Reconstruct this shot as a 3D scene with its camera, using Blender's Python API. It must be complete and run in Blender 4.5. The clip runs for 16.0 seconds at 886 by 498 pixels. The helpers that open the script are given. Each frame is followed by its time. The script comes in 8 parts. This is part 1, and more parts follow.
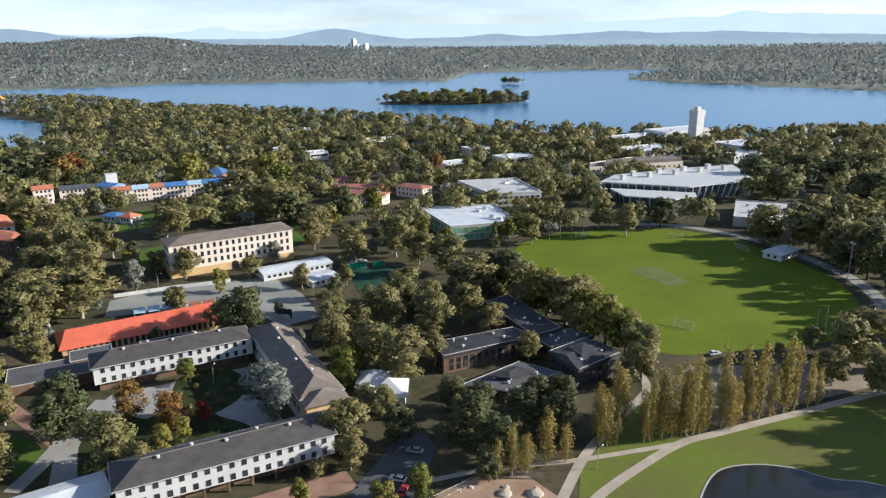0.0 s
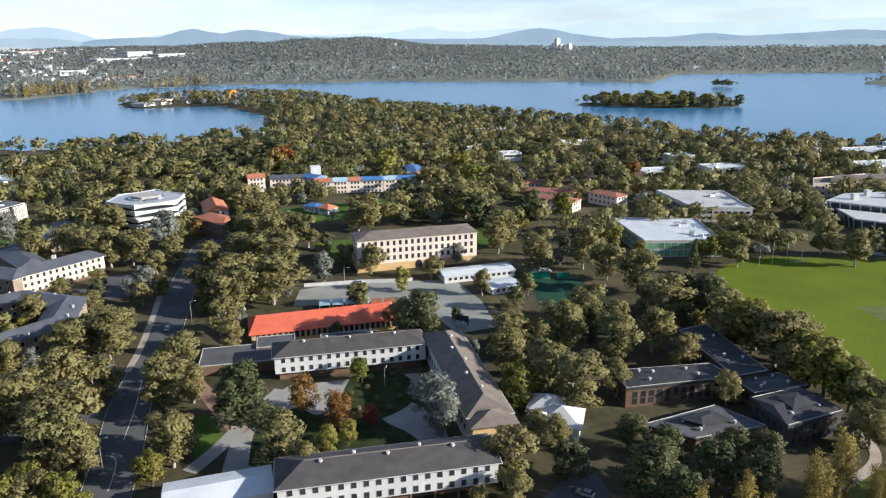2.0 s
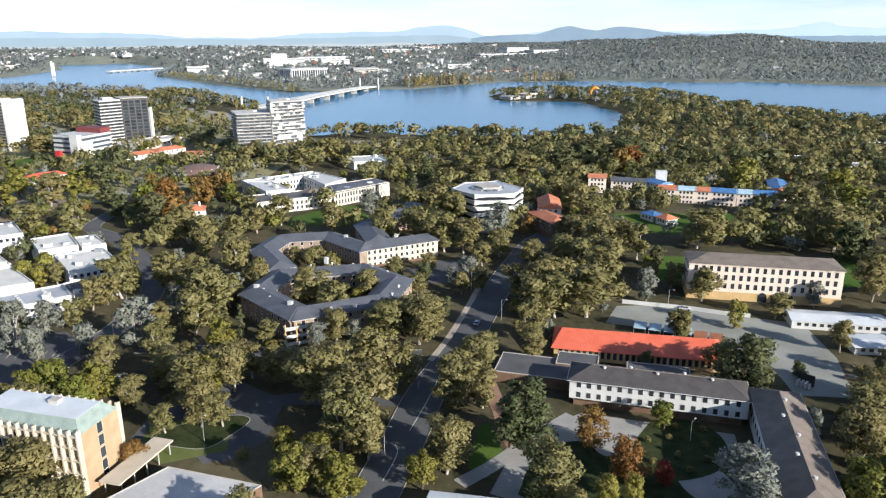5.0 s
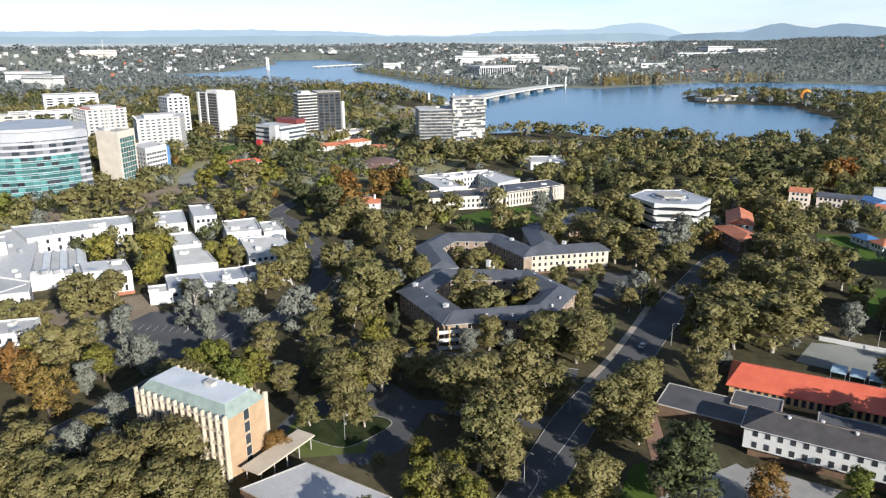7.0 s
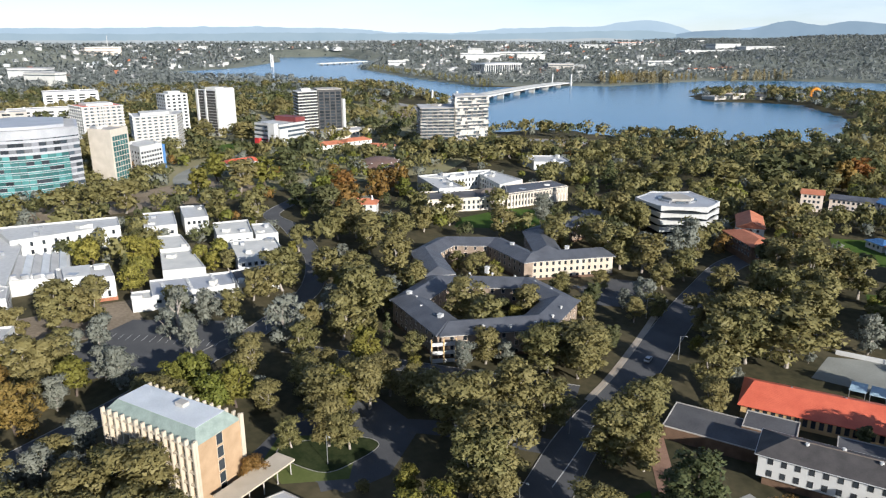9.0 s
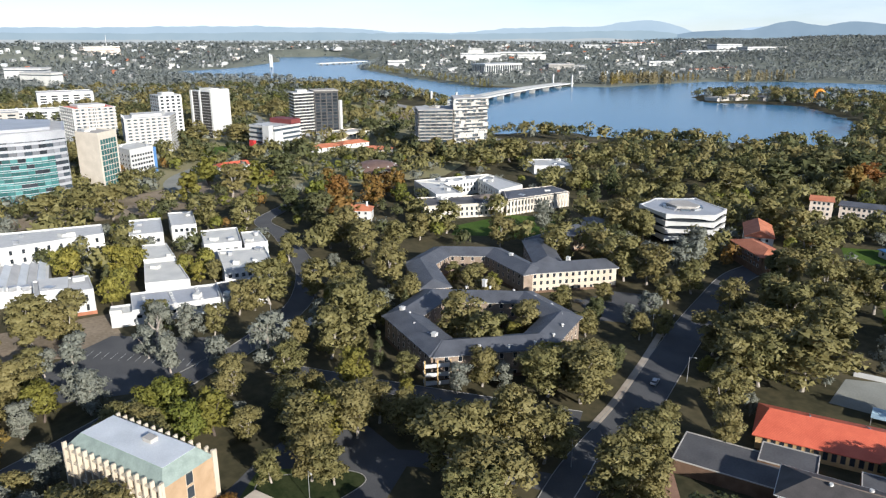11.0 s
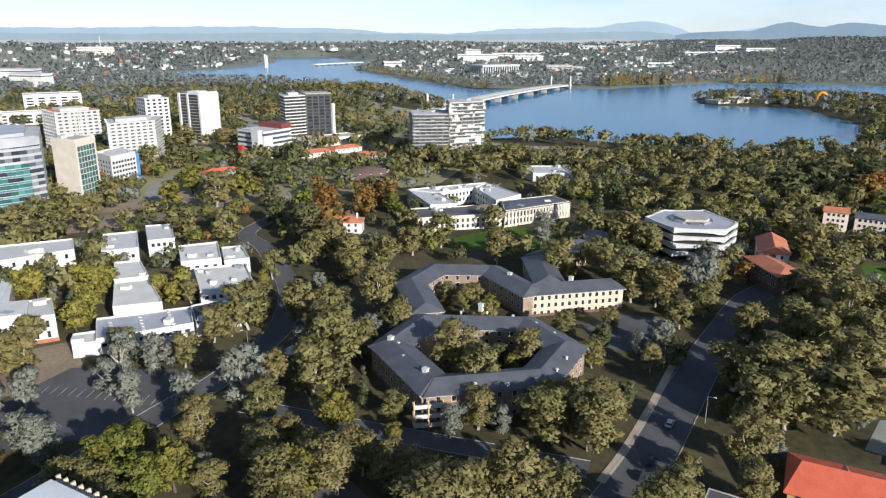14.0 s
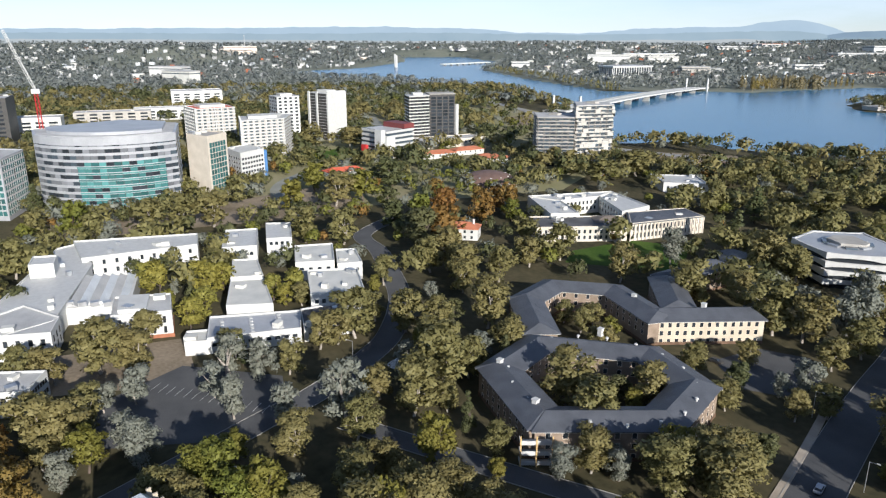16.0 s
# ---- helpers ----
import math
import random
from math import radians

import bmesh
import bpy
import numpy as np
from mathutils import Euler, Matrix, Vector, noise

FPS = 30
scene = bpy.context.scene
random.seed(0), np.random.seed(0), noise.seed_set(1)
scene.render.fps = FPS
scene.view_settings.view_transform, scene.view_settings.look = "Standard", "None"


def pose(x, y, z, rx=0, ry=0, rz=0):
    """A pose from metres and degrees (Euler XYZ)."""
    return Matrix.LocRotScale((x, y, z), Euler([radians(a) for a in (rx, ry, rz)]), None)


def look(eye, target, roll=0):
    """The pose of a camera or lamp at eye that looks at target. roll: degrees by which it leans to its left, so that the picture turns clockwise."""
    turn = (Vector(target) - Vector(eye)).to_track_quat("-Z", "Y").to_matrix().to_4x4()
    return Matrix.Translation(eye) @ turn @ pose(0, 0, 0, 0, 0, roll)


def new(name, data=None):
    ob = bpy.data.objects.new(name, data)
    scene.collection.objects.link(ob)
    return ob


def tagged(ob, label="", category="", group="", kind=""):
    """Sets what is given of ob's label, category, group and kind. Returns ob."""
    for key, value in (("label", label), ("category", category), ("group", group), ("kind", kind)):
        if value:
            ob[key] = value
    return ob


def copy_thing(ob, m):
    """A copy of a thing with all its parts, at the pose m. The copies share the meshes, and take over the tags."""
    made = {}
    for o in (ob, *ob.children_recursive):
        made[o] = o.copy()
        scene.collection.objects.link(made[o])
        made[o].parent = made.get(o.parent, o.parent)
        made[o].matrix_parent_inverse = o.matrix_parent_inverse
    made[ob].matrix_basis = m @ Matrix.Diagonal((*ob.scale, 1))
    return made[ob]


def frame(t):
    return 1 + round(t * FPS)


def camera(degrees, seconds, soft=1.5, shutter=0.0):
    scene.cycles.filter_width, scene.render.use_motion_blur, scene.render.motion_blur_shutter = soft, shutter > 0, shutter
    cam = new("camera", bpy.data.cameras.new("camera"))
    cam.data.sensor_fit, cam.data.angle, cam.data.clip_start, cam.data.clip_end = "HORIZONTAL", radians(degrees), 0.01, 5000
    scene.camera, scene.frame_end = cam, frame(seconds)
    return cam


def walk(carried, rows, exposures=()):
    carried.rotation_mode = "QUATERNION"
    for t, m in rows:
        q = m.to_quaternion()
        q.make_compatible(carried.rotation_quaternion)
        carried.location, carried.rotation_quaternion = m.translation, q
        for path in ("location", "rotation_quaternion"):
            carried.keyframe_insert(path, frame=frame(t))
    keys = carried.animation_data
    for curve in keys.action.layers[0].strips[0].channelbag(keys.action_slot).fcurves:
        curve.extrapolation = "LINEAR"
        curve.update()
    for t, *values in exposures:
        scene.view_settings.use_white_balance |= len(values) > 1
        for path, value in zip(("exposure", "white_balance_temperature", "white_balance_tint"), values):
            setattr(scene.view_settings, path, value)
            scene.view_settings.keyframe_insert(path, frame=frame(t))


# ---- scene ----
cam = camera(63.9, 16.0, soft=1.25)
# The walk: seconds, place in metres, turn in degrees.
PATH = [
    (0.000, -0.00, -0.00, 100.00, 73.57, 0.35, -0.10),
    (0.500, -0.34, 3.85, 99.99, 73.56, 0.30, 2.39),
    (1.000, -0.52, 7.58, 99.74, 73.65, 0.31, 6.44),
    (1.500, -0.79, 11.33, 99.65, 73.65, 0.31, 10.91),
    (2.000, -0.65, 14.60, 99.69, 73.64, 0.34, 15.58),
    (2.500, -0.55, 18.55, 99.68, 73.64, 0.33, 20.38),
    (3.000, -0.85, 22.71, 99.36, 73.61, 0.43, 25.06),
    (3.500, -1.39, 26.25, 99.32, 73.61, 0.34, 29.77),
    (4.000, -2.19, 29.93, 99.19, 73.60, 0.30, 34.46),
    (4.500, -2.95, 33.48, 98.95, 73.59, 0.26, 39.20),
    (5.000, -3.94, 36.83, 98.85, 73.56, 0.21, 43.93),
    (5.200, -4.28, 38.17, 98.75, 73.57, 0.20, 45.85),
    (5.725, -5.58, 41.54, 98.61, 73.54, 0.17, 50.73),
    (6.250, -7.35, 44.66, 98.47, 73.51, 0.14, 54.98),
    (6.775, -9.42, 47.53, 98.31, 73.47, 0.13, 57.99),
    (7.300, -11.62, 50.18, 98.13, 73.43, 0.12, 59.15),
    (7.500, -12.38, 51.10, 98.10, 73.41, 0.09, 59.17),
    (8.000, -14.55, 53.57, 97.86, 73.38, 0.11, 59.20),
    (8.500, -17.08, 56.02, 97.60, 73.33, 0.08, 59.21),
    (9.000, -19.78, 58.48, 97.54, 73.26, 0.06, 59.24),
    (9.500, -22.41, 60.82, 97.50, 73.22, 0.03, 59.26),
    (10.000, -25.08, 62.97, 97.65, 73.22, 0.01, 59.27),
    (10.500, -27.81, 65.03, 97.90, 73.23, -0.00, 59.28),
    (11.000, -30.65, 67.08, 98.15, 73.24, -0.01, 59.29),
    (11.500, -33.60, 69.22, 98.34, 73.25, -0.02, 59.32),
    (12.000, -36.61, 71.40, 98.54, 73.24, -0.01, 59.34),
    (12.500, -39.64, 73.65, 98.58, 73.26, -0.03, 59.37),
    (13.000, -42.70, 75.72, 98.69, 73.27, -0.03, 59.41),
    (13.500, -45.65, 77.74, 98.76, 73.29, -0.06, 59.24),
    (14.000, -48.77, 79.56, 98.97, 73.28, -0.09, 59.08),
    (14.500, -52.05, 81.32, 99.10, 73.27, -0.10, 59.57),
    (15.000, -55.33, 83.14, 99.22, 73.27, -0.13, 62.13),
    (15.500, -58.68, 85.26, 99.14, 73.28, -0.09, 65.69),
    (16.000, -62.10, 87.51, 99.06, 73.26, -0.07, 69.04),
]
walk(cam, [(t, pose(x, y, z, a, b, c)) for t, x, y, z, a, b, c in PATH], [(0, 0.60, 5830, 10), (5, 0.66, 5830, 10), (8, 0.39, 5830, 10), (12, 0.40, 5830, 10), (16, 0.26, 5800, 10)])

# Light: a low afternoon sun and a clear sky.
SUN_UP, SUN_X, SUN_Y = 19.5, 1.0, 0.06
sun = new("sun", bpy.data.lights.new("sun", "SUN"))
sun.data.energy, sun.data.angle, sun.data.color = 6.2, radians(0.6), (1.0, 0.89, 0.74)
sun.matrix_world = look((0, 0, 0), (-SUN_X, -SUN_Y, -math.hypot(SUN_X, SUN_Y) * math.tan(radians(SUN_UP))))
world = bpy.data.worlds.new("world")
scene.world = world
world.use_nodes = True
wn = world.node_tree.nodes
sky = wn.new("ShaderNodeTexSky")
sky.sky_type, sky.sun_disc = "NISHITA", False
sky.sun_elevation, sky.sun_rotation = radians(SUN_UP), math.atan2(SUN_X, SUN_Y)
sky.air_density, sky.dust_density, sky.ozone_density, sky.altitude = 1.0, 0.1, 2.0, 600
wn["Background"].inputs["Strength"].default_value = 0.09
veil, mute = wn.new("ShaderNodeMix"), wn.new("ShaderNodeHueSaturation")  # thin high cloud over the sky
veil.data_type, veil.blend_type = "RGBA", "MULTIPLY"
veil.inputs["Factor"].default_value = 1.0
veil.inputs["B"].default_value = (0.90, 0.98, 1.10, 1)
mute.inputs["Saturation"].default_value = 0.62
world.node_tree.links.new(sky.outputs[0], mute.inputs["Color"])
world.node_tree.links.new(mute.outputs[0], veil.inputs["A"])
wisp, lie, band, cloud = wn.new("ShaderNodeTexNoise"), wn.new("ShaderNodeMapping"), wn.new("ShaderNodeMapRange"), wn.new("ShaderNodeMix")
where = wn.new("ShaderNodeTexCoord")
lie.inputs["Scale"].default_value = (1.0, 1.0, 5.5)
wisp.inputs["Scale"].default_value, wisp.inputs["Detail"].default_value, wisp.inputs["Roughness"].default_value = 3.4, 7, 0.58
band.inputs["From Min"].default_value, band.inputs["From Max"].default_value = 0.42, 0.72
band.inputs["To Min"].default_value, band.inputs["To Max"].default_value = 0.12, 0.75
cloud.data_type = "RGBA"
cloud.inputs["B"].default_value = (8.7, 9.3, 9.9, 1)
low, part_z, fade = wn.new("ShaderNodeMapRange"), wn.new("ShaderNodeSeparateXYZ"), wn.new("ShaderNodeMath")  # the cloud lies low over the horizon
low.inputs["From Min"].default_value, low.inputs["From Max"].default_value = 0.0, 0.45
low.inputs["To Min"].default_value, low.inputs["To Max"].default_value = 1.0, 0.0
fade.operation = "MULTIPLY"
for a, b in ((where.outputs["Generated"], lie.inputs["Vector"]), (lie.outputs[0], wisp.inputs["Vector"]), (wisp.outputs["Fac"], band.inputs["Value"]), (where.outputs["Generated"], part_z.inputs[0]), (part_z.outputs["Z"], low.inputs["Value"]), (band.outputs[0], fade.inputs[0]), (low.outputs[0], fade.inputs[1]), (fade.outputs[0], cloud.inputs["Factor"]), (veil.outputs["Result"], cloud.inputs["A"]), (cloud.outputs["Result"], wn["Background"].inputs["Color"])):
    world.node_tree.links.new(a, b)


# ---- materials ----
def mat(name, dark, light, scale=0.3, rough=0.85, bump=0.0, fine=6.0, metal=0.0, vary=0.0, stripes=0.0, turn=0.0):
    """A surface that wavers between two colours at two scales, with fine relief; stripes: sheet ribs a metre."""
    m = bpy.data.materials.new(name)
    m.use_nodes = True
    nt = m.node_tree
    n, k = nt.nodes, nt.links
    p = n["Principled BSDF"]
    p.inputs["Roughness"].default_value, p.inputs["Metallic"].default_value = rough, metal
    p.inputs["Specular IOR Level"].default_value = 0.12 if rough >= 0.9 else 0.5
    geo = n.new("ShaderNodeNewGeometry")
    big, small = n.new("ShaderNodeTexNoise"), n.new("ShaderNodeTexNoise")
    for tex, s, d in ((big, scale, 4.0), (small, fine, 3.0)):
        tex.inputs["Scale"].default_value, tex.inputs["Detail"].default_value = s, d
        k.new(geo.outputs["Position"], tex.inputs["Vector"])
    add = n.new("ShaderNodeMath")
    add.operation = "MULTIPLY_ADD"
    k.new(small.outputs["Fac"], add.inputs[0])
    add.inputs[1].default_value = 0.5
    k.new(big.outputs["Fac"], add.inputs[2])
    ramp = n.new("ShaderNodeMapRange")
    k.new(add.outputs[0], ramp.inputs["Value"])
    ramp.inputs["From Min"].default_value, ramp.inputs["From Max"].default_value = 0.5, 1.0
    mix = n.new("ShaderNodeMix")
    mix.data_type = "RGBA"
    k.new(ramp.outputs[0], mix.inputs["Factor"])
    mix.inputs["A"].default_value, mix.inputs["B"].default_value = (*dark, 1), (*light, 1)
    out = mix.outputs["Result"]
    if vary:
        info, hsv, mr = n.new("ShaderNodeObjectInfo"), n.new("ShaderNodeHueSaturation"), n.new("ShaderNodeMapRange")
        k.new(info.outputs["Random"], mr.inputs["Value"])
        mr.inputs["To Min"].default_value, mr.inputs["To Max"].default_value = 1 - vary, 1 + vary
        k.new(mr.outputs[0], hsv.inputs["Value"])
        k.new(out, hsv.inputs["Color"])
        out = hsv.outputs["Color"]
    k.new(out, p.inputs["Base Color"])
    height = small.outputs["Fac"]
    if stripes:
        wave, mp = n.new("ShaderNodeTexWave"), n.new("ShaderNodeMapping")
        mp.inputs["Rotation"].default_value[2] = radians(turn)
        k.new(geo.outputs["Position"], mp.inputs["Vector"])
        k.new(mp.outputs[0], wave.inputs["Vector"])
        wave.inputs["Scale"].default_value = stripes
        height = wave.outputs["Fac"]
        bump = bump or 0.3
    if bump:
        b = n.new("ShaderNodeBump")
        b.inputs["Strength"].default_value, b.inputs["Distance"].default_value = bump, 0.1
        k.new(height, b.inputs["Height"])
        k.new(b.outputs[0], p.inputs["Normal"])
    return m


def leaf_mat(name, dark, light, other=None):
    """Leaves: each clump has its own shade, each tree its own cast; thin enough to let light through."""
    m = bpy.data.materials.new(name)
    m.use_nodes = True
    n, k = m.node_tree.nodes, m.node_tree.links
    p = n["Principled BSDF"]
    p.inputs["Roughness"].default_value = 0.6
    p.inputs["Specular IOR Level"].default_value = 0.25
    geo, info, mix = n.new("ShaderNodeNewGeometry"), n.new("ShaderNodeObjectInfo"), n.new("ShaderNodeMix")
    mix.data_type = "RGBA"
    mix.inputs["A"].default_value, mix.inputs["B"].default_value = (*dark, 1), (*light, 1)
    k.new(geo.outputs["Random Per Island"], mix.inputs["Factor"])
    cast = n.new("ShaderNodeMix")
    cast.data_type = "RGBA"
    half = n.new("ShaderNodeMath")
    half.operation = "MULTIPLY"
    half.inputs[1].default_value = 0.6
    k.new(info.outputs["Random"], half.inputs[0])
    k.new(half.outputs[0], cast.inputs["Factor"])
    k.new(mix.outputs["Result"], cast.inputs["A"])
    cast.inputs["B"].default_value = (*(other or light), 1)
    k.new(cast.outputs["Result"], p.inputs["Base Color"])
    thin, both = n.new("ShaderNodeBsdfTranslucent"), n.new("ShaderNodeMixShader")
    k.new(cast.outputs["Result"], thin.inputs["Color"])
    both.inputs["Fac"].default_value = 0.34
    k.new(p.outputs[0], both.inputs[1])
    k.new(thin.outputs[0], both.inputs[2])
    k.new(both.outputs[0], n["Material Output"].inputs["Surface"])
    return m


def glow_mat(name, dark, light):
    """A far range with its haze painted in as emission: two tones of it, uneven as woods and spurs are."""
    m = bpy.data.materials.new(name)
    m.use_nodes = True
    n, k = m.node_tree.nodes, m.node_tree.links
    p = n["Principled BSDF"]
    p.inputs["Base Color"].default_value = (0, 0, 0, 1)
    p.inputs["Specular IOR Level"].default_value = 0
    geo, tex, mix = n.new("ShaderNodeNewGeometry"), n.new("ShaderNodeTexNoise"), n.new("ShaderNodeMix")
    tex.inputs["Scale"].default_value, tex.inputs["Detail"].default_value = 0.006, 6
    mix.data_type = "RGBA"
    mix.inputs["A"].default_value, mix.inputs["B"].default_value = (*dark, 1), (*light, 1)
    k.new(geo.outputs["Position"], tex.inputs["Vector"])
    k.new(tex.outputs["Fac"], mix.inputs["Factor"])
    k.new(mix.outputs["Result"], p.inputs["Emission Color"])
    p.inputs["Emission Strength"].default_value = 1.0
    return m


def glass_mat(name, colour, rough=0.06):
    m = mat(name, [c * 0.8 for c in colour], colour, 0.2, rough, vary=0.35)
    m.node_tree.nodes["Principled BSDF"].inputs["Specular IOR Level"].default_value = 0.7
    return m


WHITE = mat("white_render", (0.50, 0.50, 0.485), (0.61, 0.61, 0.585), 0.2, 0.8, 0.1)
OFFWHITE = mat("aged_white_panel", (0.50, 0.50, 0.47), (0.66, 0.65, 0.60), 0.15, 0.75, 0.1)
CREAM = mat("cream_render", (0.64, 0.54, 0.45), (0.76, 0.65, 0.54), 0.25, 0.85, 0.15)
SANDSTONE = mat("sand_coloured_precast", (0.44, 0.38, 0.29), (0.58, 0.51, 0.40), 0.2, 0.85, 0.2)
TANBRICK = mat("tan_brick", (0.34, 0.235, 0.14), (0.45, 0.32, 0.20), 0.4, 0.9, 0.3, 9)
YELLOWBRICK = mat("yellow_brick", (0.48, 0.33, 0.15), (0.60, 0.43, 0.22), 0.4, 0.9, 0.3, 9)
BROWNBRICK = mat("brown_brick", (0.11, 0.072, 0.05), (0.20, 0.13, 0.088), 0.4, 0.9, 0.3, 9)
REDBRICK = mat("red_brick", (0.25, 0.10, 0.06), (0.38, 0.17, 0.10), 0.4, 0.9, 0.3, 9)
CONCRETE = mat("concrete", (0.34, 0.32, 0.29), (0.48, 0.46, 0.42), 0.2, 0.9, 0.2)
BEIGE = mat("beige_concrete", (0.52, 0.47, 0.39), (0.65, 0.59, 0.50), 0.2, 0.85, 0.2)
DARKRED = mat("dark_red_panel", (0.13, 0.03, 0.03), (0.20, 0.05, 0.045), 0.3, 0.6)
# hexagon wall brick, with the shade on its fronts put into the colour
HEXWALL = mat("brick_darkened_for_shade", (0.20, 0.155, 0.115), (0.31, 0.245, 0.19), 0.4, 0.9, 0.2, 8)
SLATE = mat("dark_tiled_roof", (0.046, 0.042, 0.041), (0.088, 0.08, 0.076), 0.35, 0.75, 0.5, 4)
BROWNROOF = mat("brown_tiled_roof", (0.13, 0.105, 0.085), (0.21, 0.175, 0.145), 0.3, 0.8, 0.5, 4)
GREYROOF = mat("blue_grey_sheet_roof", (0.065, 0.07, 0.082), (0.11, 0.117, 0.135), 0.25, 0.55, 0.0, 5, stripes=1.2)
REDROOF = mat("red_sheet_roof", (0.52, 0.098, 0.05), (0.68, 0.16, 0.085), 0.2, 0.6, 0.0, 3, stripes=1.0, turn=-62)
TERRACOTTA = mat("weathered_terracotta_roof", (0.27, 0.10, 0.07), (0.40, 0.17, 0.12), 0.3, 0.85, 0.4, 4)
ORANGEROOF = mat("orange_tiled_roof", (0.38, 0.13, 0.065), (0.54, 0.205, 0.11), 0.3, 0.8, 0.4, 4)
BLUEROOF = mat("blue_sheet_roof", (0.05, 0.13, 0.30), (0.09, 0.22, 0.45), 0.3, 0.5, 0.0, 4, stripes=1.0)
CYANROOF = mat("pale_blue_sheet_roof", (0.32, 0.46, 0.55), (0.45, 0.58, 0.66), 0.3, 0.5, 0.0, 4, stripes=1.0)
PALEROOF = mat("pale_sheet_roof", (0.50, 0.53, 0.55), (0.68, 0.71, 0.73), 0.15, 0.5, 0.0, 3, stripes=1.0)
MEMBRANE = mat("grey_flat_roof", (0.38, 0.38, 0.38), (0.54, 0.54, 0.53), 0.12, 0.9, 0.2, 2)
DARKFLAT = mat("dark_flat_roof", (0.06, 0.06, 0.065), (0.12, 0.12, 0.125), 0.12, 0.85, 0.2, 2)
COPPER = mat("grey_green_copper", (0.20, 0.25, 0.22), (0.30, 0.36, 0.32), 0.5, 0.6, 0.1, 3, stripes=1.5)
STEEL = mat("galvanised_steel", (0.45, 0.46, 0.47), (0.62, 0.63, 0.64), 0.8, 0.4, metal=0.7)
WHITEPAINT = mat("white_paint", (0.47, 0.47, 0.455), (0.58, 0.58, 0.56), 0.5, 0.5)
SILVERPANEL = mat("silver_cladding", (0.30, 0.31, 0.33), (0.42, 0.43, 0.45), 0.1, 0.4, 0.0, 1.5)
DARKTRIM = mat("dark_trim", (0.03, 0.03, 0.03), (0.06, 0.055, 0.05), 0.5, 0.6)
TIMBER = mat("weathered_timber", (0.20, 0.14, 0.09), (0.34, 0.25, 0.17), 0.7, 0.85, 0.2)
REDPAINT = mat("red_paint", (0.45, 0.03, 0.03), (0.58, 0.05, 0.05), 0.5, 0.45)
ORANGEPAINT = mat("orange_paint", (0.75, 0.26, 0.02), (0.85, 0.34, 0.04), 0.3, 0.5)
GLASS = glass_mat("dark_window_glass", (0.035, 0.042, 0.05))
TEALGLASS = glass_mat("teal_glass", (0.05, 0.15, 0.15), 0.2)
PALETEAL = glass_mat("pale_teal_glass", (0.09, 0.24, 0.235), 0.2)
SILVERGLASS = glass_mat("silver_grey_glass", (0.22, 0.23, 0.25), 0.15)
GREENGLASS = glass_mat("green_glass", (0.16, 0.34, 0.20), 0.15)
BLUEGLASS = glass_mat("blue_grey_glass", (0.07, 0.09, 0.11), 0.1)
BARK = mat("pale_bark", (0.22, 0.19, 0.16), (0.46, 0.42, 0.37), 0.8, 0.9, 0.3)
DARKBARK = mat("dark_bark", (0.06, 0.05, 0.04), (0.14, 0.11, 0.09), 0.8, 0.9, 0.3)
ASPHALT = mat("asphalt", (0.075, 0.077, 0.082), (0.125, 0.127, 0.13), 0.08, 0.9, 0.2, 3)
PALEASPHALT = mat("worn_pale_asphalt", (0.21, 0.215, 0.19), (0.33, 0.335, 0.30), 0.06, 0.9, 0.2, 2)
PAVING = mat("pale_concrete_paving", (0.24, 0.235, 0.22), (0.36, 0.35, 0.325), 0.12, 0.85, 0.2, 2)
BRICKPAVE = mat("brick_paving", (0.22, 0.13, 0.09), (0.34, 0.22, 0.16), 0.25, 0.9, 0.2, 3)
GRAVEL = mat("pale_gravel_path", (0.34, 0.29, 0.23), (0.48, 0.42, 0.34), 0.2, 0.95, 0.2, 3)
DIRT = mat("bare_earth", (0.26, 0.17, 0.11), (0.42, 0.30, 0.21), 0.15, 0.95, 0.4, 1.5)
OVALGRASS = mat("mown_green_turf", (0.088, 0.125, 0.008), (0.145, 0.185, 0.013), 0.03, 0.9, 0.3, 0.8)
# dark planting in the beds; on lawns the same colour stands in for shade
BEDS_AND_SHADE = mat("planted_beds_and_shade_tone", (0.018, 0.03, 0.010), (0.05, 0.06, 0.024), 0.3, 0.95, 0.5, 1.5)
LAWN = mat("green_lawn", (0.04, 0.085, 0.014), (0.09, 0.14, 0.025), 0.06, 0.95, 0.3, 0.9)
PARKGRASS = mat("park_turf_with_dry_patches", (0.13, 0.12, 0.045), (0.135, 0.19, 0.02), 0.035, 0.95, 0.3, 0.5)
DRYPARK = mat("dry_parkland_turf", (0.29, 0.255, 0.165), (0.25, 0.25, 0.12), 0.02, 0.95, 0.3, 0.3)
PITCHGRASS = mat("worn_pitch_turf", (0.10, 0.125, 0.035), (0.15, 0.17, 0.06), 0.12, 0.95, 0.3, 1.0)
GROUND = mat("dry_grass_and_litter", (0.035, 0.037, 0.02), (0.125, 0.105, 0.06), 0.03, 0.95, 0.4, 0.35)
# dry ground, lightened so that the colour holds distance haze
FARGROUND = mat("dry_ground_paled_for_haze", (0.14, 0.16, 0.13), (0.24, 0.245, 0.195), 0.008, 0.95, 0.2, 0.08)
WATER = mat("lake_water", (0.03, 0.14, 0.27), (0.05, 0.18, 0.325), 0.004, 0.22, 0.35, 0.05)
WATER.node_tree.nodes["Principled BSDF"].inputs["Specular IOR Level"].default_value = 0.25
DARKWATER = mat("pond_water", (0.012, 0.014, 0.013), (0.02, 0.022, 0.02), 0.05, 0.12, 0.05, 0.8)
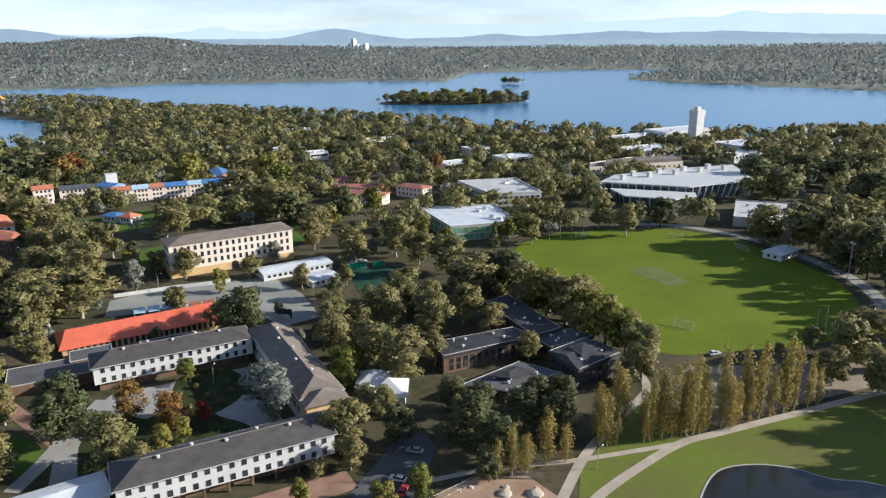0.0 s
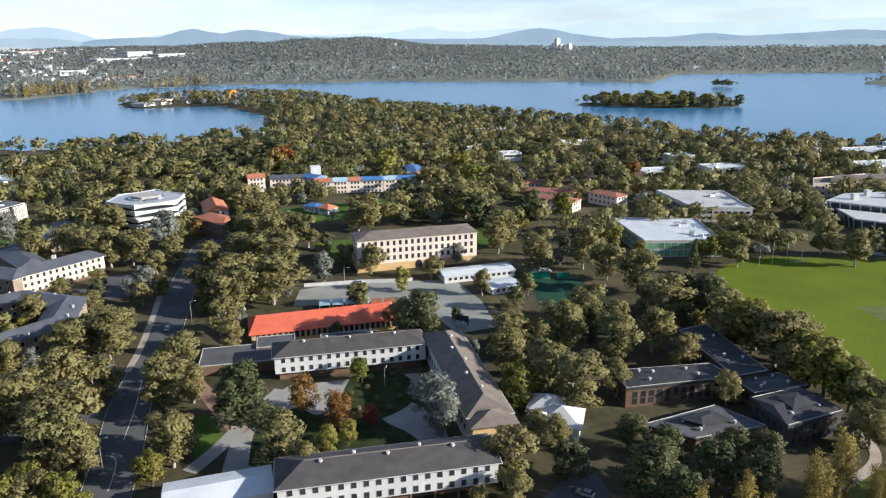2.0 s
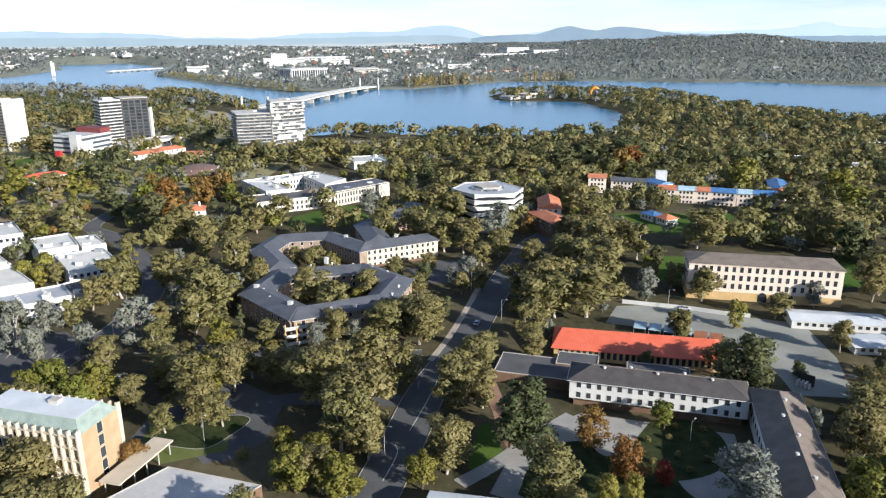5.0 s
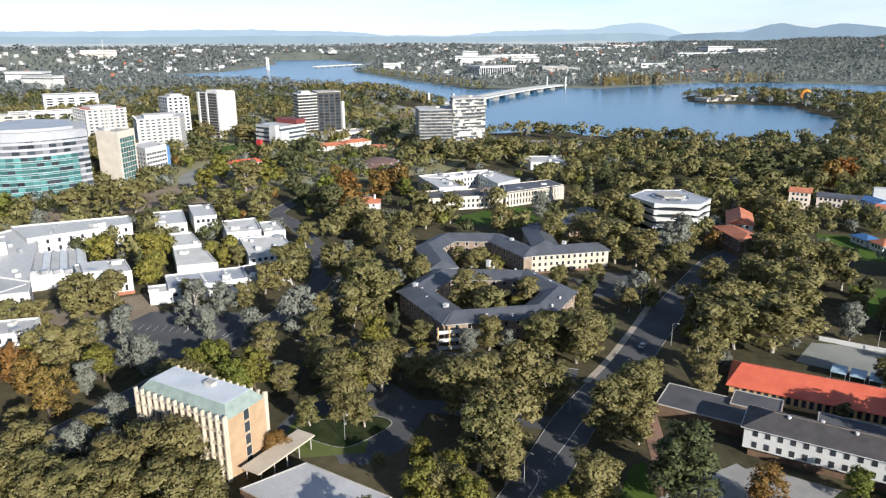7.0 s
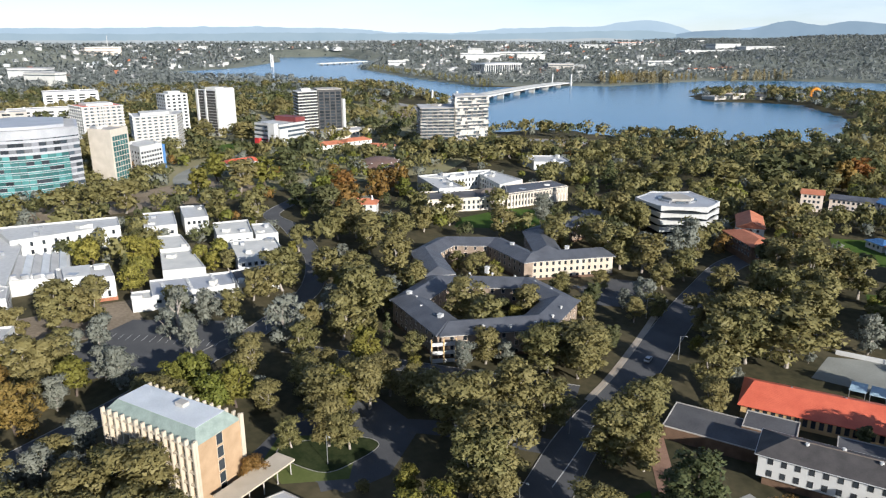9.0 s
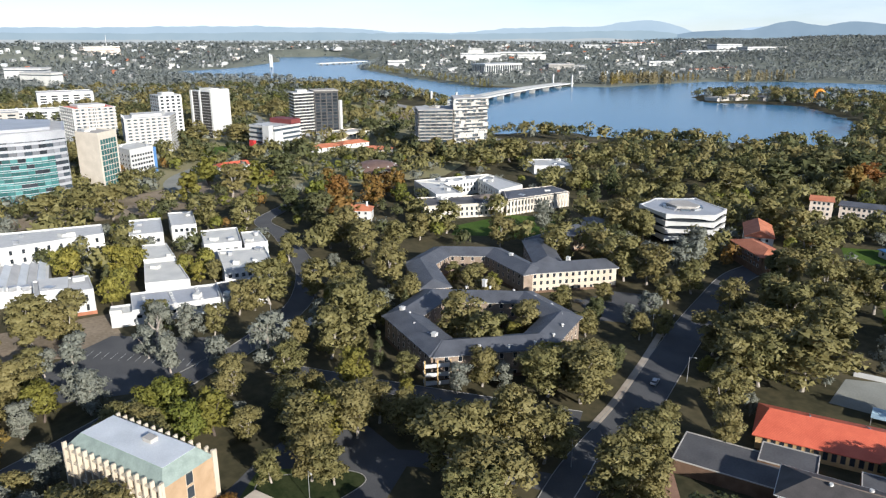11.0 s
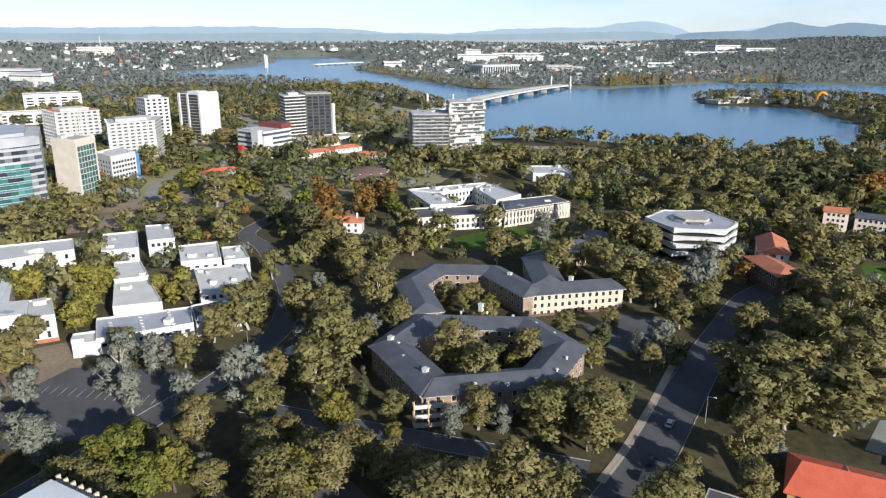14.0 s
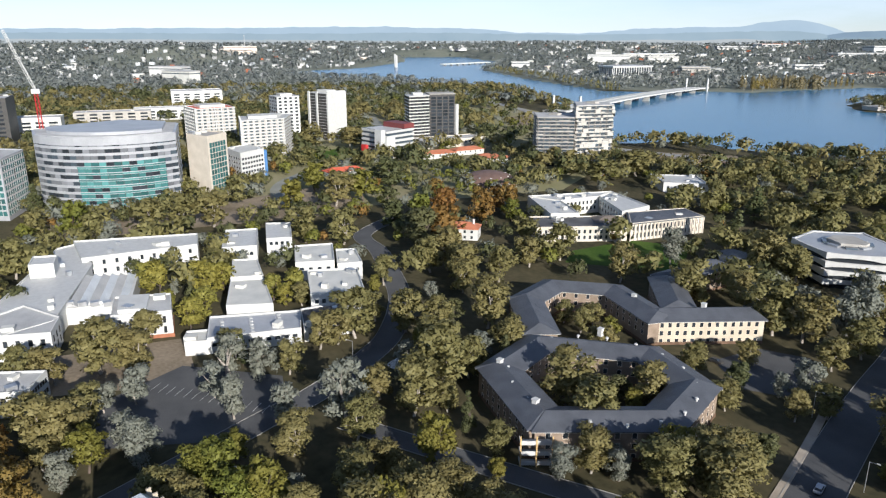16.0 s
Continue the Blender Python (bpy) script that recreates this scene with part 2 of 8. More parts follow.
GUM = leaf_mat("olive_gum_leaves", (0.132, 0.13, 0.048), (0.275, 0.252, 0.10), (0.27, 0.222, 0.092))
DEEP = leaf_mat("deep_green_leaves", (0.062, 0.08, 0.034), (0.135, 0.148, 0.06), (0.155, 0.145, 0.066))
SILVER = leaf_mat("silver_gum_leaves", (0.19, 0.205, 0.17), (0.27, 0.285, 0.24), (0.25, 0.255, 0.20))
AUTUMN = leaf_mat("orange_autumn_leaves", (0.17, 0.07, 0.025), (0.36, 0.17, 0.045), (0.21, 0.20, 0.055))
CRIMSON = leaf_mat("crimson_autumn_leaves", (0.14, 0.025, 0.02), (0.34, 0.07, 0.045))
GOLD = leaf_mat("golden_autumn_leaves", (0.17, 0.15, 0.03), (0.38, 0.33, 0.07), (0.27, 0.28, 0.07))
LIME = leaf_mat("yellow_green_leaves", (0.09, 0.11, 0.02), (0.23, 0.245, 0.05), (0.26, 0.21, 0.05))
POPLAR = leaf_mat("yellowing_poplar_leaves", (0.16, 0.125, 0.03), (0.42, 0.33, 0.08), (0.34, 0.25, 0.07))
COPPERBROWN = mat("brown_copper_shell", (0.12, 0.075, 0.06), (0.19, 0.125, 0.10), 0.3, 0.65, 0.1, 3, stripes=0.8)
PRECAST = mat("pale_weathered_precast", (0.42, 0.40, 0.36), (0.56, 0.54, 0.49), 0.2, 0.8, 0.15)
BLACKROOF = mat("black_sheet_roof", (0.022, 0.023, 0.026), (0.05, 0.051, 0.055), 0.2, 0.7, 0.0, 3, stripes=1.0)
BAREGROUND = mat("trodden_dry_ground", (0.16, 0.13, 0.09), (0.34, 0.28, 0.21), 0.05, 0.95, 0.4, 0.8)
FARPOPLAR = leaf_mat("distant_brown_poplar_leaves", (0.19, 0.16, 0.09), (0.29, 0.25, 0.14))
# leaf colour greyed and lightened to carry the haze of distance
FARLEAF = leaf_mat("haze_greyed_woodland_leaves", (0.235, 0.258, 0.245), (0.265, 0.285, 0.265))


# ---- building blocks ----
def part(name, bm, material, parent=None, label="", smooth=False):
    """One bmesh as one mesh object, under a thing or a part."""
    me = bpy.data.meshes.new(name)
    bm.to_mesh(me)
    bm.free()
    for m in material if isinstance(material, (list, tuple)) else [material]:
        me.materials.append(m)
    if smooth:
        me.polygons.foreach_set("use_smooth", [True] * len(me.polygons))
    ob = new(name, me)
    ob.parent = parent
    return tagged(ob, label)


def share(name, mesh, m, parent):
    """One more object on a mesh that others use too."""
    ob = new(name, mesh)
    ob.parent, ob.matrix_basis = parent, m
    return ob


def thing(name, label, category, at=(0, 0, 0), group=""):
    ob = new(name)
    ob.location = at
    ob.empty_display_size = 1
    return tagged(ob, label, category, group)


def setting(ob, label, category):
    return tagged(ob, label, category, kind="structure")


def box(bm, x0, y0, z0, x1, y1, z1, m=None, slot=0):
    """A box between two corners, turned by m."""
    v = [bm.verts.new((x, y, z)) for z in (z0, z1) for y in (y0, y1) for x in (x0, x1)]
    for f in ((0, 2, 3, 1), (4, 5, 7, 6), (0, 1, 5, 4), (2, 6, 7, 3), (0, 4, 6, 2), (1, 3, 7, 5)):
        bm.faces.new([v[i] for i in f]).material_index = slot
    if m is not None:
        bmesh.ops.transform(bm, matrix=m, verts=v)
    return bm


def prism(poly, z0, z1, bm=None):
    """An upright prism on a footprint that runs counter-clockwise."""
    bm = bm or bmesh.new()
    lo, hi = [[bm.verts.new((x, y, z)) for x, y in poly] for z in (z0, z1)]
    n = len(poly)
    for i in range(n):
        j = (i + 1) % n
        bm.faces.new((lo[i], lo[j], hi[j], hi[i]))
    bm.faces.new(hi)
    bm.faces.new(lo[::-1])
    return bm


def tube(bm, a, b, r0, r1, sides=6):
    """A tapered round bar from a to b."""
    a, b = Vector(a), Vector(b)
    q = (b - a).to_track_quat("Z", "Y")
    rings = []
    for p, r in ((a, r0), (b, r1)):
        rings.append([bm.verts.new(p + q @ Vector((r * math.cos(k * math.tau / sides), r * math.sin(k * math.tau / sides), 0))) for k in range(sides)])
    for k in range(sides):
        j = (k + 1) % sides
        bm.faces.new((rings[0][k], rings[0][j], rings[1][j], rings[1][k]))
    bm.faces.new(rings[1])
    bm.faces.new(rings[0][::-1])
    return bm


def rect(p, q, width):
    """The four corners, counter-clockwise, of a strip along p to q."""
    p, q = Vector(p), Vector(q)
    d = (q - p).normalized()
    s = Vector((d.y, -d.x)) * width / 2
    return [tuple(p + s), tuple(q + s), tuple(q - s), tuple(p - s)]


def grow(poly, d):
    """A convex footprint set outwards by d."""
    out, n = [], len(poly)
    for i in range(n):
        a, b, c = Vector(poly[i - 1]), Vector(poly[i]), Vector(poly[(i + 1) % n])
        u, v = (b - a).normalized(), (c - b).normalized()
        nu, nv = Vector((u.y, -u.x)), Vector((v.y, -v.x))
        m = (nu + nv)
        out.append(tuple(b + m * (d / max(0.25, 1 + nu.dot(nv)))))
    return out


def hip(poly, z, rise, over=0.6, inset=None, drop=0.25):
    """A hipped roof on four corners whose first side is a long one; inset 0 makes gables."""
    a, b, c, d = [Vector((x, y, z)) for x, y in grow(poly, over)]
    w = (d - a).length
    run = (b - a).normalized()
    k = w / 2 if inset is None else inset
    k = min(k, (b - a).length / 2 - 0.05)
    r0, r1 = (a + d) / 2 + run * k, (b + c) / 2 - run * k
    bm = bmesh.new()
    up = Vector((0, 0, rise))
    A, B, C, D, R, S = [bm.verts.new(v) for v in (a, b, c, d, r0 + up, r1 + up)]
    lo = [bm.verts.new(v - Vector((0, 0, drop))) for v in (a, b, c, d)]
    for f in ((A, B, S, R), (C, D, R, S), (B, C, S), (D, A, R)):
        bm.faces.new(f)
    for i, (p, q) in enumerate(((A, B), (B, C), (C, D), (D, A))):
        bm.faces.new((lo[i], lo[(i + 1) % 4], q, p))
    bm.faces.new(lo[::-1])
    return bm, (r0 + up, r1 + up)


WINDOWS = {}


def window_mesh(w, h, frame, pane, cross=True):
    """A window: a frame that stands proud, a mullion, and the pane set back in it. It looks along -y."""
    key = (w, h, frame.name, pane.name, cross)
    if key not in WINDOWS:
        bm = bmesh.new()
        f = min(0.1, w * 0.12)
        rings = []
        for gx, y in ((f, 0.02), (f, -0.07), (0, -0.07), (0, -0.015)):
            rings.append([bm.verts.new((sx * (w / 2 + gx), y, sz * (h / 2 + gx))) for sx, sz in ((-1, -1), (1, -1), (1, 1), (-1, 1))])
        for lo, hi in zip(rings, rings[1:]):
            for i in range(4):
                bm.faces.new((lo[i], lo[(i + 1) % 4], hi[(i + 1) % 4], hi[i]))
        bm.faces.new(rings[-1]).material_index = 1
        me = bpy.data.meshes.new("window")
        bm.to_mesh(me)
        bm.free()
        me.materials.append(frame)
        me.materials.append(pane)
        WINDOWS[key] = me
    return WINDOWS[key]


SLOTS = {}


def one_slot(me, slot):
    """The faces of a window mesh that carry one of its two materials."""
    key = (me.name, slot)
    if key not in SLOTS:
        bm = bmesh.new()
        bm.from_mesh(me)
        bmesh.ops.delete(bm, geom=[f for f in bm.faces if f.material_index != slot], context="FACES")
        for f in bm.faces:
            f.material_index = 0
        cut = bpy.data.meshes.new("pane" if slot else "window")
        bm.to_mesh(cut)
        bm.free()
        cut.materials.append(me.materials[slot])
        SLOTS[key] = cut
    return SLOTS[key]


def windows(parent, a, b, levels, n, w, h, frame=None, pane=None, margin=1.2, cross=True, skip=(), name="window"):
    """Rows of windows on the wall from a to b, whose outer side lies to the right, at the heights named."""
    a, b = Vector(a), Vector(b)
    d = b - a
    me = window_mesh(w, h, frame or WHITEPAINT, pane or GLASS, cross)
    turn = math.degrees(math.atan2(d.y, d.x))
    run = d.normalized()
    for z in levels:
        for i in range(n):
            if i in skip:
                continue
            p = a + run * (margin + (d.length - 2 * margin) * (i + 0.5) / n)
            if parent.name.startswith("college"):  # the near wings: the pane is a piece of its own in the frame
                ob = share(name, one_slot(me, 0), pose(p.x, p.y, z, 0, 0, turn), parent)
                share("pane", one_slot(me, 1), Matrix(), ob)
            else:
                share(name, me, pose(p.x, p.y, z, 0, 0, turn), parent)


def bands(parent, poly, levels, h, material, proud=0.12, name="window_band"):
    """A ribbon of glass or spandrel round a footprint at each level."""
    for z in levels:
        part(name, prism(grow(poly, proud), z - h / 2, z + h / 2), material, parent)


def parapet_roof(parent, poly, z, roof, coping, height=0.6, thick=0.35):
    """A flat roof behind a low parapet wall."""
    part("roof", prism(grow(poly, -thick), z - 0.1, z + 0.05), roof, parent)
    bm = bmesh.new()
    inner = grow(poly, -thick)
    n = len(poly)
    lo, hi, ih, il = [[bm.verts.new((x, y, q)) for x, y in s] for s, q in ((poly, z - 0.02), (poly, z + height), (inner, z + height), (inner, z - 0.02))]
    for i in range(n):
        j = (i + 1) % n
        for s, t in ((lo, hi), (hi, ih), (ih, il)):
            bm.faces.new((s[i], s[j], t[j], t[i]))
    part("parapet", bm, coping, parent)


def roof_box(parent, x, y, z, sx, sy, sz, material, turn=0.0, name="roof_unit"):
    """A plant unit on a roof, with a cap that stands out a little."""
    bm = bmesh.new()
    box(bm, -sx / 2, -sy / 2, 0, sx / 2, sy / 2, sz)
    box(bm, -sx / 2 - 0.08, -sy / 2 - 0.08, sz, sx / 2 + 0.08, sy / 2 + 0.08, sz + 0.1)
    ob = part(name, bm, material, parent)
    ob.matrix_basis = pose(x, y, z, 0, 0, turn)
    return ob


def vent(parent, x, y, z):
    """A small round roof ventilator with a cowl."""
    bm = bmesh.new()
    tube(bm, (0, 0, -0.3), (0, 0, 0.35), 0.28, 0.28, 8)
    tube(bm, (0, 0, 0.35), (0, 0, 0.75), 0.5, 0.42, 8)
    ob = part("roof_ventilator", bm, WHITEPAINT, parent)
    ob.matrix_basis = pose(x, y, z)


KEEP = []  # footprints that trees stay clear of


def inside(x, y, poly):
    hit = False
    for i in range(len(poly)):
        (x0, y0), (x1, y1) = poly[i - 1], poly[i]
        if (y0 > y) != (y1 > y) and x < (x1 - x0) * (y - y0) / (y1 - y0) + x0:
            hit = not hit
    return hit


def clear(x, y, pad=0.0):
    for poly, box_ in KEEP:
        if box_[0] - pad < x < box_[1] + pad and box_[2] - pad < y < box_[3] + pad:
            if pad and len(poly) <= 6:
                if inside(x, y, grow(poly, pad)):
                    return False
            elif inside(x, y, poly):
                return False
    return True


def keep(poly):
    xs, ys = [p[0] for p in poly], [p[1] for p in poly]
    KEEP.append((poly, (min(xs), max(xs), min(ys), max(ys))))
    return poly


# ---- the land and the lake ----
LAKE_WEST = [(-931, 609), (-820, 560), (-652, 500), (-629, 570), (-554, 585), (-518, 624), (-476, 668), (-425, 690), (-440, 790), (-515, 930),
             (-659, 1050), (-722, 1030), (-784, 985), (-860, 1040), (-900, 1130), (-850, 1230), (-793, 1298), (-640, 1300), (-505, 1180), (-325, 1075),
             (-147, 1005), (12, 885), (77, 820), (205, 805), (315, 760), (405, 790), (500, 785), (900, 680), (1600, 800), (1500, 1100),
             (900, 1350), (739, 1539), (551, 1700), (470, 1908), (800, 2500), (412, 2446), (85, 2285), (11, 1829), (-263, 1860), (-509, 1813),
             (-681, 1785), (-811, 1651), (-933, 1607), (-1017, 1541), (-1128, 1422), (-1126, 1276), (-1111, 1101), (-1176, 1019)]
LAKE_EAST = [(-920, 620), (-1185, 700), (-1363, 725), (-1614, 665), (-1791, 585), (-1870, 452), (-2184, 430), (-2351, 690), (-2857, 1000), (-3400, 1150),
             (-3400, 1450), (-2688, 1337), (-2077, 985), (-1624, 900), (-1230, 860), (-1170, 1025)]
ISLAND = [(-118, 1195), (16, 1160), (140, 1215), (150, 1270), (60, 1300), (-90, 1260)]
ISLET = [(138, 1710), (222, 1718), (218, 1744), (142, 1744)]
WATER_Z = -2.0


def edge_distance(x, y, poly):
    """Signed distance to a footprint's outline for arrays of places: above nought inside."""
    best = np.full(x.shape, 1e9)
    hit = np.zeros(x.shape, bool)
    for i in range(len(poly)):
        (x0, y0), (x1, y1) = poly[i - 1], poly[i]
        dx, dy = x1 - x0, y1 - y0
        t = np.clip(((x - x0) * dx + (y - y0) * dy) / (dx * dx + dy * dy), 0, 1)
        best = np.minimum(best, np.hypot(x - x0 - t * dx, y - y0 - t * dy))
        if dy:
            hit ^= ((y0 > y) != (y1 > y)) & (x < dx * (y - y0) / dy + x0)
    return np.where(hit, best, -best)


# wooded hills: bearing to the left of the first view, distance, height, half-width along and across
HILLS = [(25.8, 3900, 60, 330, 700), (21.6, 3950, 66, 360, 700), (16.5, 3900, 28, 420, 600), (31, 4000, 44, 420, 600), (37, 4100, 24, 500, 600), (87.3, 2900, 56, 170, 260), (89.5, 2900, 40, 190, 260)]


def land(x, y):
    """Height of the ground for arrays of places."""
    x, y = np.asarray(x, float), np.asarray(y, float)
    r, az = np.hypot(x, y), np.degrees(np.arctan2(-x, y))
    wet = np.maximum(edge_distance(x, y, LAKE_WEST), edge_distance(x, y, LAKE_EAST))
    dry = np.maximum(edge_distance(x, y, ISLAND), edge_distance(x, y, ISLET))
    d = np.where(dry > -40, np.minimum(wet, -dry), wet)
    z = np.clip(-d * 0.3 - 2.0, -9, 0)
    top = np.zeros(x.shape)
    for b, dist, h, along, across in HILLS:
        u = r - dist
        v = (az - b + 180) % 360 - 180
        top = np.maximum(top, np.where(d < 0, 1, 0) * h * np.exp(-(u / across) ** 2 - (np.radians(v) * dist / along) ** 2))
    return z + top + np.where(d < -30, 1, 0) * np.clip((r - 2300) / 2400, 0, 1) ** 1.2 * (60 + 9 * np.sin(x / 310 + 1) * np.sin(y / 270))


def quad_sheet(name, verts, faces, material, normals=None):
    me = bpy.data.meshes.new(name)
    me.vertices.add(len(verts))
    me.vertices.foreach_set("co", np.asarray(verts, np.float32).ravel())
    faces = np.asarray(faces, np.int32)
    n, k = faces.shape
    me.loops.add(n * k)
    me.loops.foreach_set("vertex_index", faces.ravel())
    me.polygons.add(n)
    me.polygons.foreach_set("loop_start", np.arange(0, n * k, k, dtype=np.int32))
    me.update(calc_edges=True)
    if normals is not None:  # leaf clumps shade as the rounded bunch that they clothe
        soft = me.attributes.new("custom_normal", "FLOAT_VECTOR", "CORNER")
        soft.data.foreach_set("vector", np.repeat(normals, k, axis=0).astype(np.float32).ravel())
        me.update()
    me.materials.append(material)
    return me


def polar_ground():
    az = np.radians(np.concatenate([np.arange(-46, 118, 0.8), np.arange(118, 314, 6)]))
    r = np.concatenate([[1.0], 20 * 1.031 ** np.arange(184)])
    r = r[r < 4900]
    A, R = np.meshgrid(az, r)
    x, y = -np.sin(A) * R, np.cos(A) * R
    v = np.stack([x.ravel(), y.ravel(), land(x, y).ravel()], 1)
    n, m = len(az), len(r)
    i, j = np.meshgrid(np.arange(m - 1), np.arange(n), indexing="ij")
    k = (j + 1) % n
    f = np.stack([i * n + j, (i + 1) * n + j, (i + 1) * n + k, i * n + k], -1).reshape(-1, 4)[:, ::-1]
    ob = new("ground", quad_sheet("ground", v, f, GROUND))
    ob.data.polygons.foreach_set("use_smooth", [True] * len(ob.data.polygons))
    ob.data.materials.append(FARGROUND)  # dry land beyond the lake, its colour paled to stand in for haze
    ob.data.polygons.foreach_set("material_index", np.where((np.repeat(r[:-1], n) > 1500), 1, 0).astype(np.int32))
    return ob


setting(polar_ground(), "dry grass and leaf litter under scattered gum trees", "ground")
bm = bmesh.new()
bmesh.ops.create_circle(bm, cap_ends=True, segments=96, radius=4880)
bmesh.ops.translate(bm, vec=(0, 0, WATER_Z), verts=bm.verts)
setting(part("lake_water", bm, WATER), "rippled blue lake water under a low sun", "water")
KEEP_WATER = [LAKE_WEST, LAKE_EAST]


def ridge(name, dist, line, rough, seed, material, label, sweep=(-60, 135)):
    """A range on the horizon: a long strip with its skyline (bearing and rise in degrees), leaning back."""
    az = np.arange(sweep[0], sweep[1] + 0.1, 0.2)
    el = np.interp(az, [p[0] for p in line], [p[1] for p in line])
    soft = np.exp(-np.linspace(-2, 2, 9) ** 2)
    el = np.convolve(np.pad(el, 4, mode="edge"), soft / soft.sum(), mode="valid")
    for i, a in enumerate(az):
        el[i] += rough * (0.10 * noise.noise((a * 0.35, seed, 0)) + 0.07 * noise.noise((a * 1.3, seed, 3)) + 0.035 * noise.noise((a * 4.1, seed, 7)))
    for end, side in ((sweep[0], 1), (sweep[1], -1)):  # where two tones meet, one range sinks behind the other
        if -60 < end < 135:
            k = np.clip((az - end) * side / 7, 0, 1)
            el = -0.7 + (el + 0.7) * k * k * (3 - 2 * k)
    a = np.radians(az)
    top = 99 + dist * np.tan(np.radians(el))
    v = np.concatenate([np.stack([-np.sin(a) * d, np.cos(a) * d, z], 1) for d, z in ((dist - 90, np.full(a.shape, -20.0)), (dist - 60, top * 0.6), (dist, top), (dist + 20, np.full(a.shape, -20.0)))])
    n = len(a)
    f = np.concatenate([np.stack([k * n + np.arange(n - 1), k * n + np.arange(1, n), (k + 1) * n + np.arange(1, n), (k + 1) * n + np.arange(n - 1)], 1) for k in range(3)])
    setting(new(name, quad_sheet(name, v, f, material)), label, "mountain range")


# haze tones painted into the glowing ranges and plain
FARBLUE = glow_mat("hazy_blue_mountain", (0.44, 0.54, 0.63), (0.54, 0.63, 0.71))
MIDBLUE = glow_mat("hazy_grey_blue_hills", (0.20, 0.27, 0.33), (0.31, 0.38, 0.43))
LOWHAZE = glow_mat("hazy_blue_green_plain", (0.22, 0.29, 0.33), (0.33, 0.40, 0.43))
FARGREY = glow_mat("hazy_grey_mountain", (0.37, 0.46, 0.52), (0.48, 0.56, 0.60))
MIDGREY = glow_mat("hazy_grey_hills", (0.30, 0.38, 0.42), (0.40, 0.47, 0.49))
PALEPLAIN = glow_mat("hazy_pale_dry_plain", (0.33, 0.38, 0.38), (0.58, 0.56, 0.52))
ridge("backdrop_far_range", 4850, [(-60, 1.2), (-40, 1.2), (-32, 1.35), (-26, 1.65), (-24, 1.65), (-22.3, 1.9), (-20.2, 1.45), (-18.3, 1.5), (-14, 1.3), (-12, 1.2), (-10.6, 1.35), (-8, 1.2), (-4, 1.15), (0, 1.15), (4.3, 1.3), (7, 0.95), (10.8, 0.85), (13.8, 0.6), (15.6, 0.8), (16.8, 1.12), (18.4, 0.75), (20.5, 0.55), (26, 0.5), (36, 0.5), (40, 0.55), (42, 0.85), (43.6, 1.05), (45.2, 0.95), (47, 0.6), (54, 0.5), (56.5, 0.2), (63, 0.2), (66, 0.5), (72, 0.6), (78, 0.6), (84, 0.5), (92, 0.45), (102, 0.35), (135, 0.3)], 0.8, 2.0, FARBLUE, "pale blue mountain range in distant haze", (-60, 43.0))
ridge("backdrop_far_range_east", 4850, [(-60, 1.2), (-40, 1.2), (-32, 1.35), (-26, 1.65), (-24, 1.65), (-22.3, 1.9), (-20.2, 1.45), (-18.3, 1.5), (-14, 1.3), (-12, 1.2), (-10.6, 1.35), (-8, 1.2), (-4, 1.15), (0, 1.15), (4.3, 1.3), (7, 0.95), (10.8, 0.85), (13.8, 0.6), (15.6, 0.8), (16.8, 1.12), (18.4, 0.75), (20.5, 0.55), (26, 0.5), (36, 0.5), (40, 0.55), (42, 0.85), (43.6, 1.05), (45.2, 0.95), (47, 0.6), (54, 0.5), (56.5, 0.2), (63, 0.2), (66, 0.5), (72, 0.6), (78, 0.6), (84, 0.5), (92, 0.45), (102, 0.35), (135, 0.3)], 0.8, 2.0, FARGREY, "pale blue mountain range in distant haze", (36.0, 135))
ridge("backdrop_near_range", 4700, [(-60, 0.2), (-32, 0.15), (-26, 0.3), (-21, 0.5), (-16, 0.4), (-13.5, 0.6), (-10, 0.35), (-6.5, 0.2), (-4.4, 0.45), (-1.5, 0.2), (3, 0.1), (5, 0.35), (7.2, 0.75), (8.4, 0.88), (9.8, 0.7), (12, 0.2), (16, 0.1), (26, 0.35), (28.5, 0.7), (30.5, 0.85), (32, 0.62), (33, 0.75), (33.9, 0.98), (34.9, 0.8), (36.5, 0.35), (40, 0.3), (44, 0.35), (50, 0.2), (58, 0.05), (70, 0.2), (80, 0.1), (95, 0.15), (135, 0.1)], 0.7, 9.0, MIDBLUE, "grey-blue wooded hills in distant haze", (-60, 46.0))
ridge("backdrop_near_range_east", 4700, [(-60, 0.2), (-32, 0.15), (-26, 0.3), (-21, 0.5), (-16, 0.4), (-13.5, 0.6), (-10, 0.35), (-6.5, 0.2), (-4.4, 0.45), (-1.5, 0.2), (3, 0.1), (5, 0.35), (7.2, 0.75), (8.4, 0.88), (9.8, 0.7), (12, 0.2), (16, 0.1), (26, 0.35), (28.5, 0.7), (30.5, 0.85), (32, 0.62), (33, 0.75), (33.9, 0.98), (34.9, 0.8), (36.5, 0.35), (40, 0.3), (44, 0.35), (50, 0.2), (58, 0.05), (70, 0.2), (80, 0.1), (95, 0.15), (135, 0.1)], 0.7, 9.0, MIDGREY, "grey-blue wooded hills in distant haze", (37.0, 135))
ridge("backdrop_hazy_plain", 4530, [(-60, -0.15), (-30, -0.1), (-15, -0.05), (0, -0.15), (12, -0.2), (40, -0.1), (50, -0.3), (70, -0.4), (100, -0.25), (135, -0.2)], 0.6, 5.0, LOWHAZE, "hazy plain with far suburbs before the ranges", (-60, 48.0))
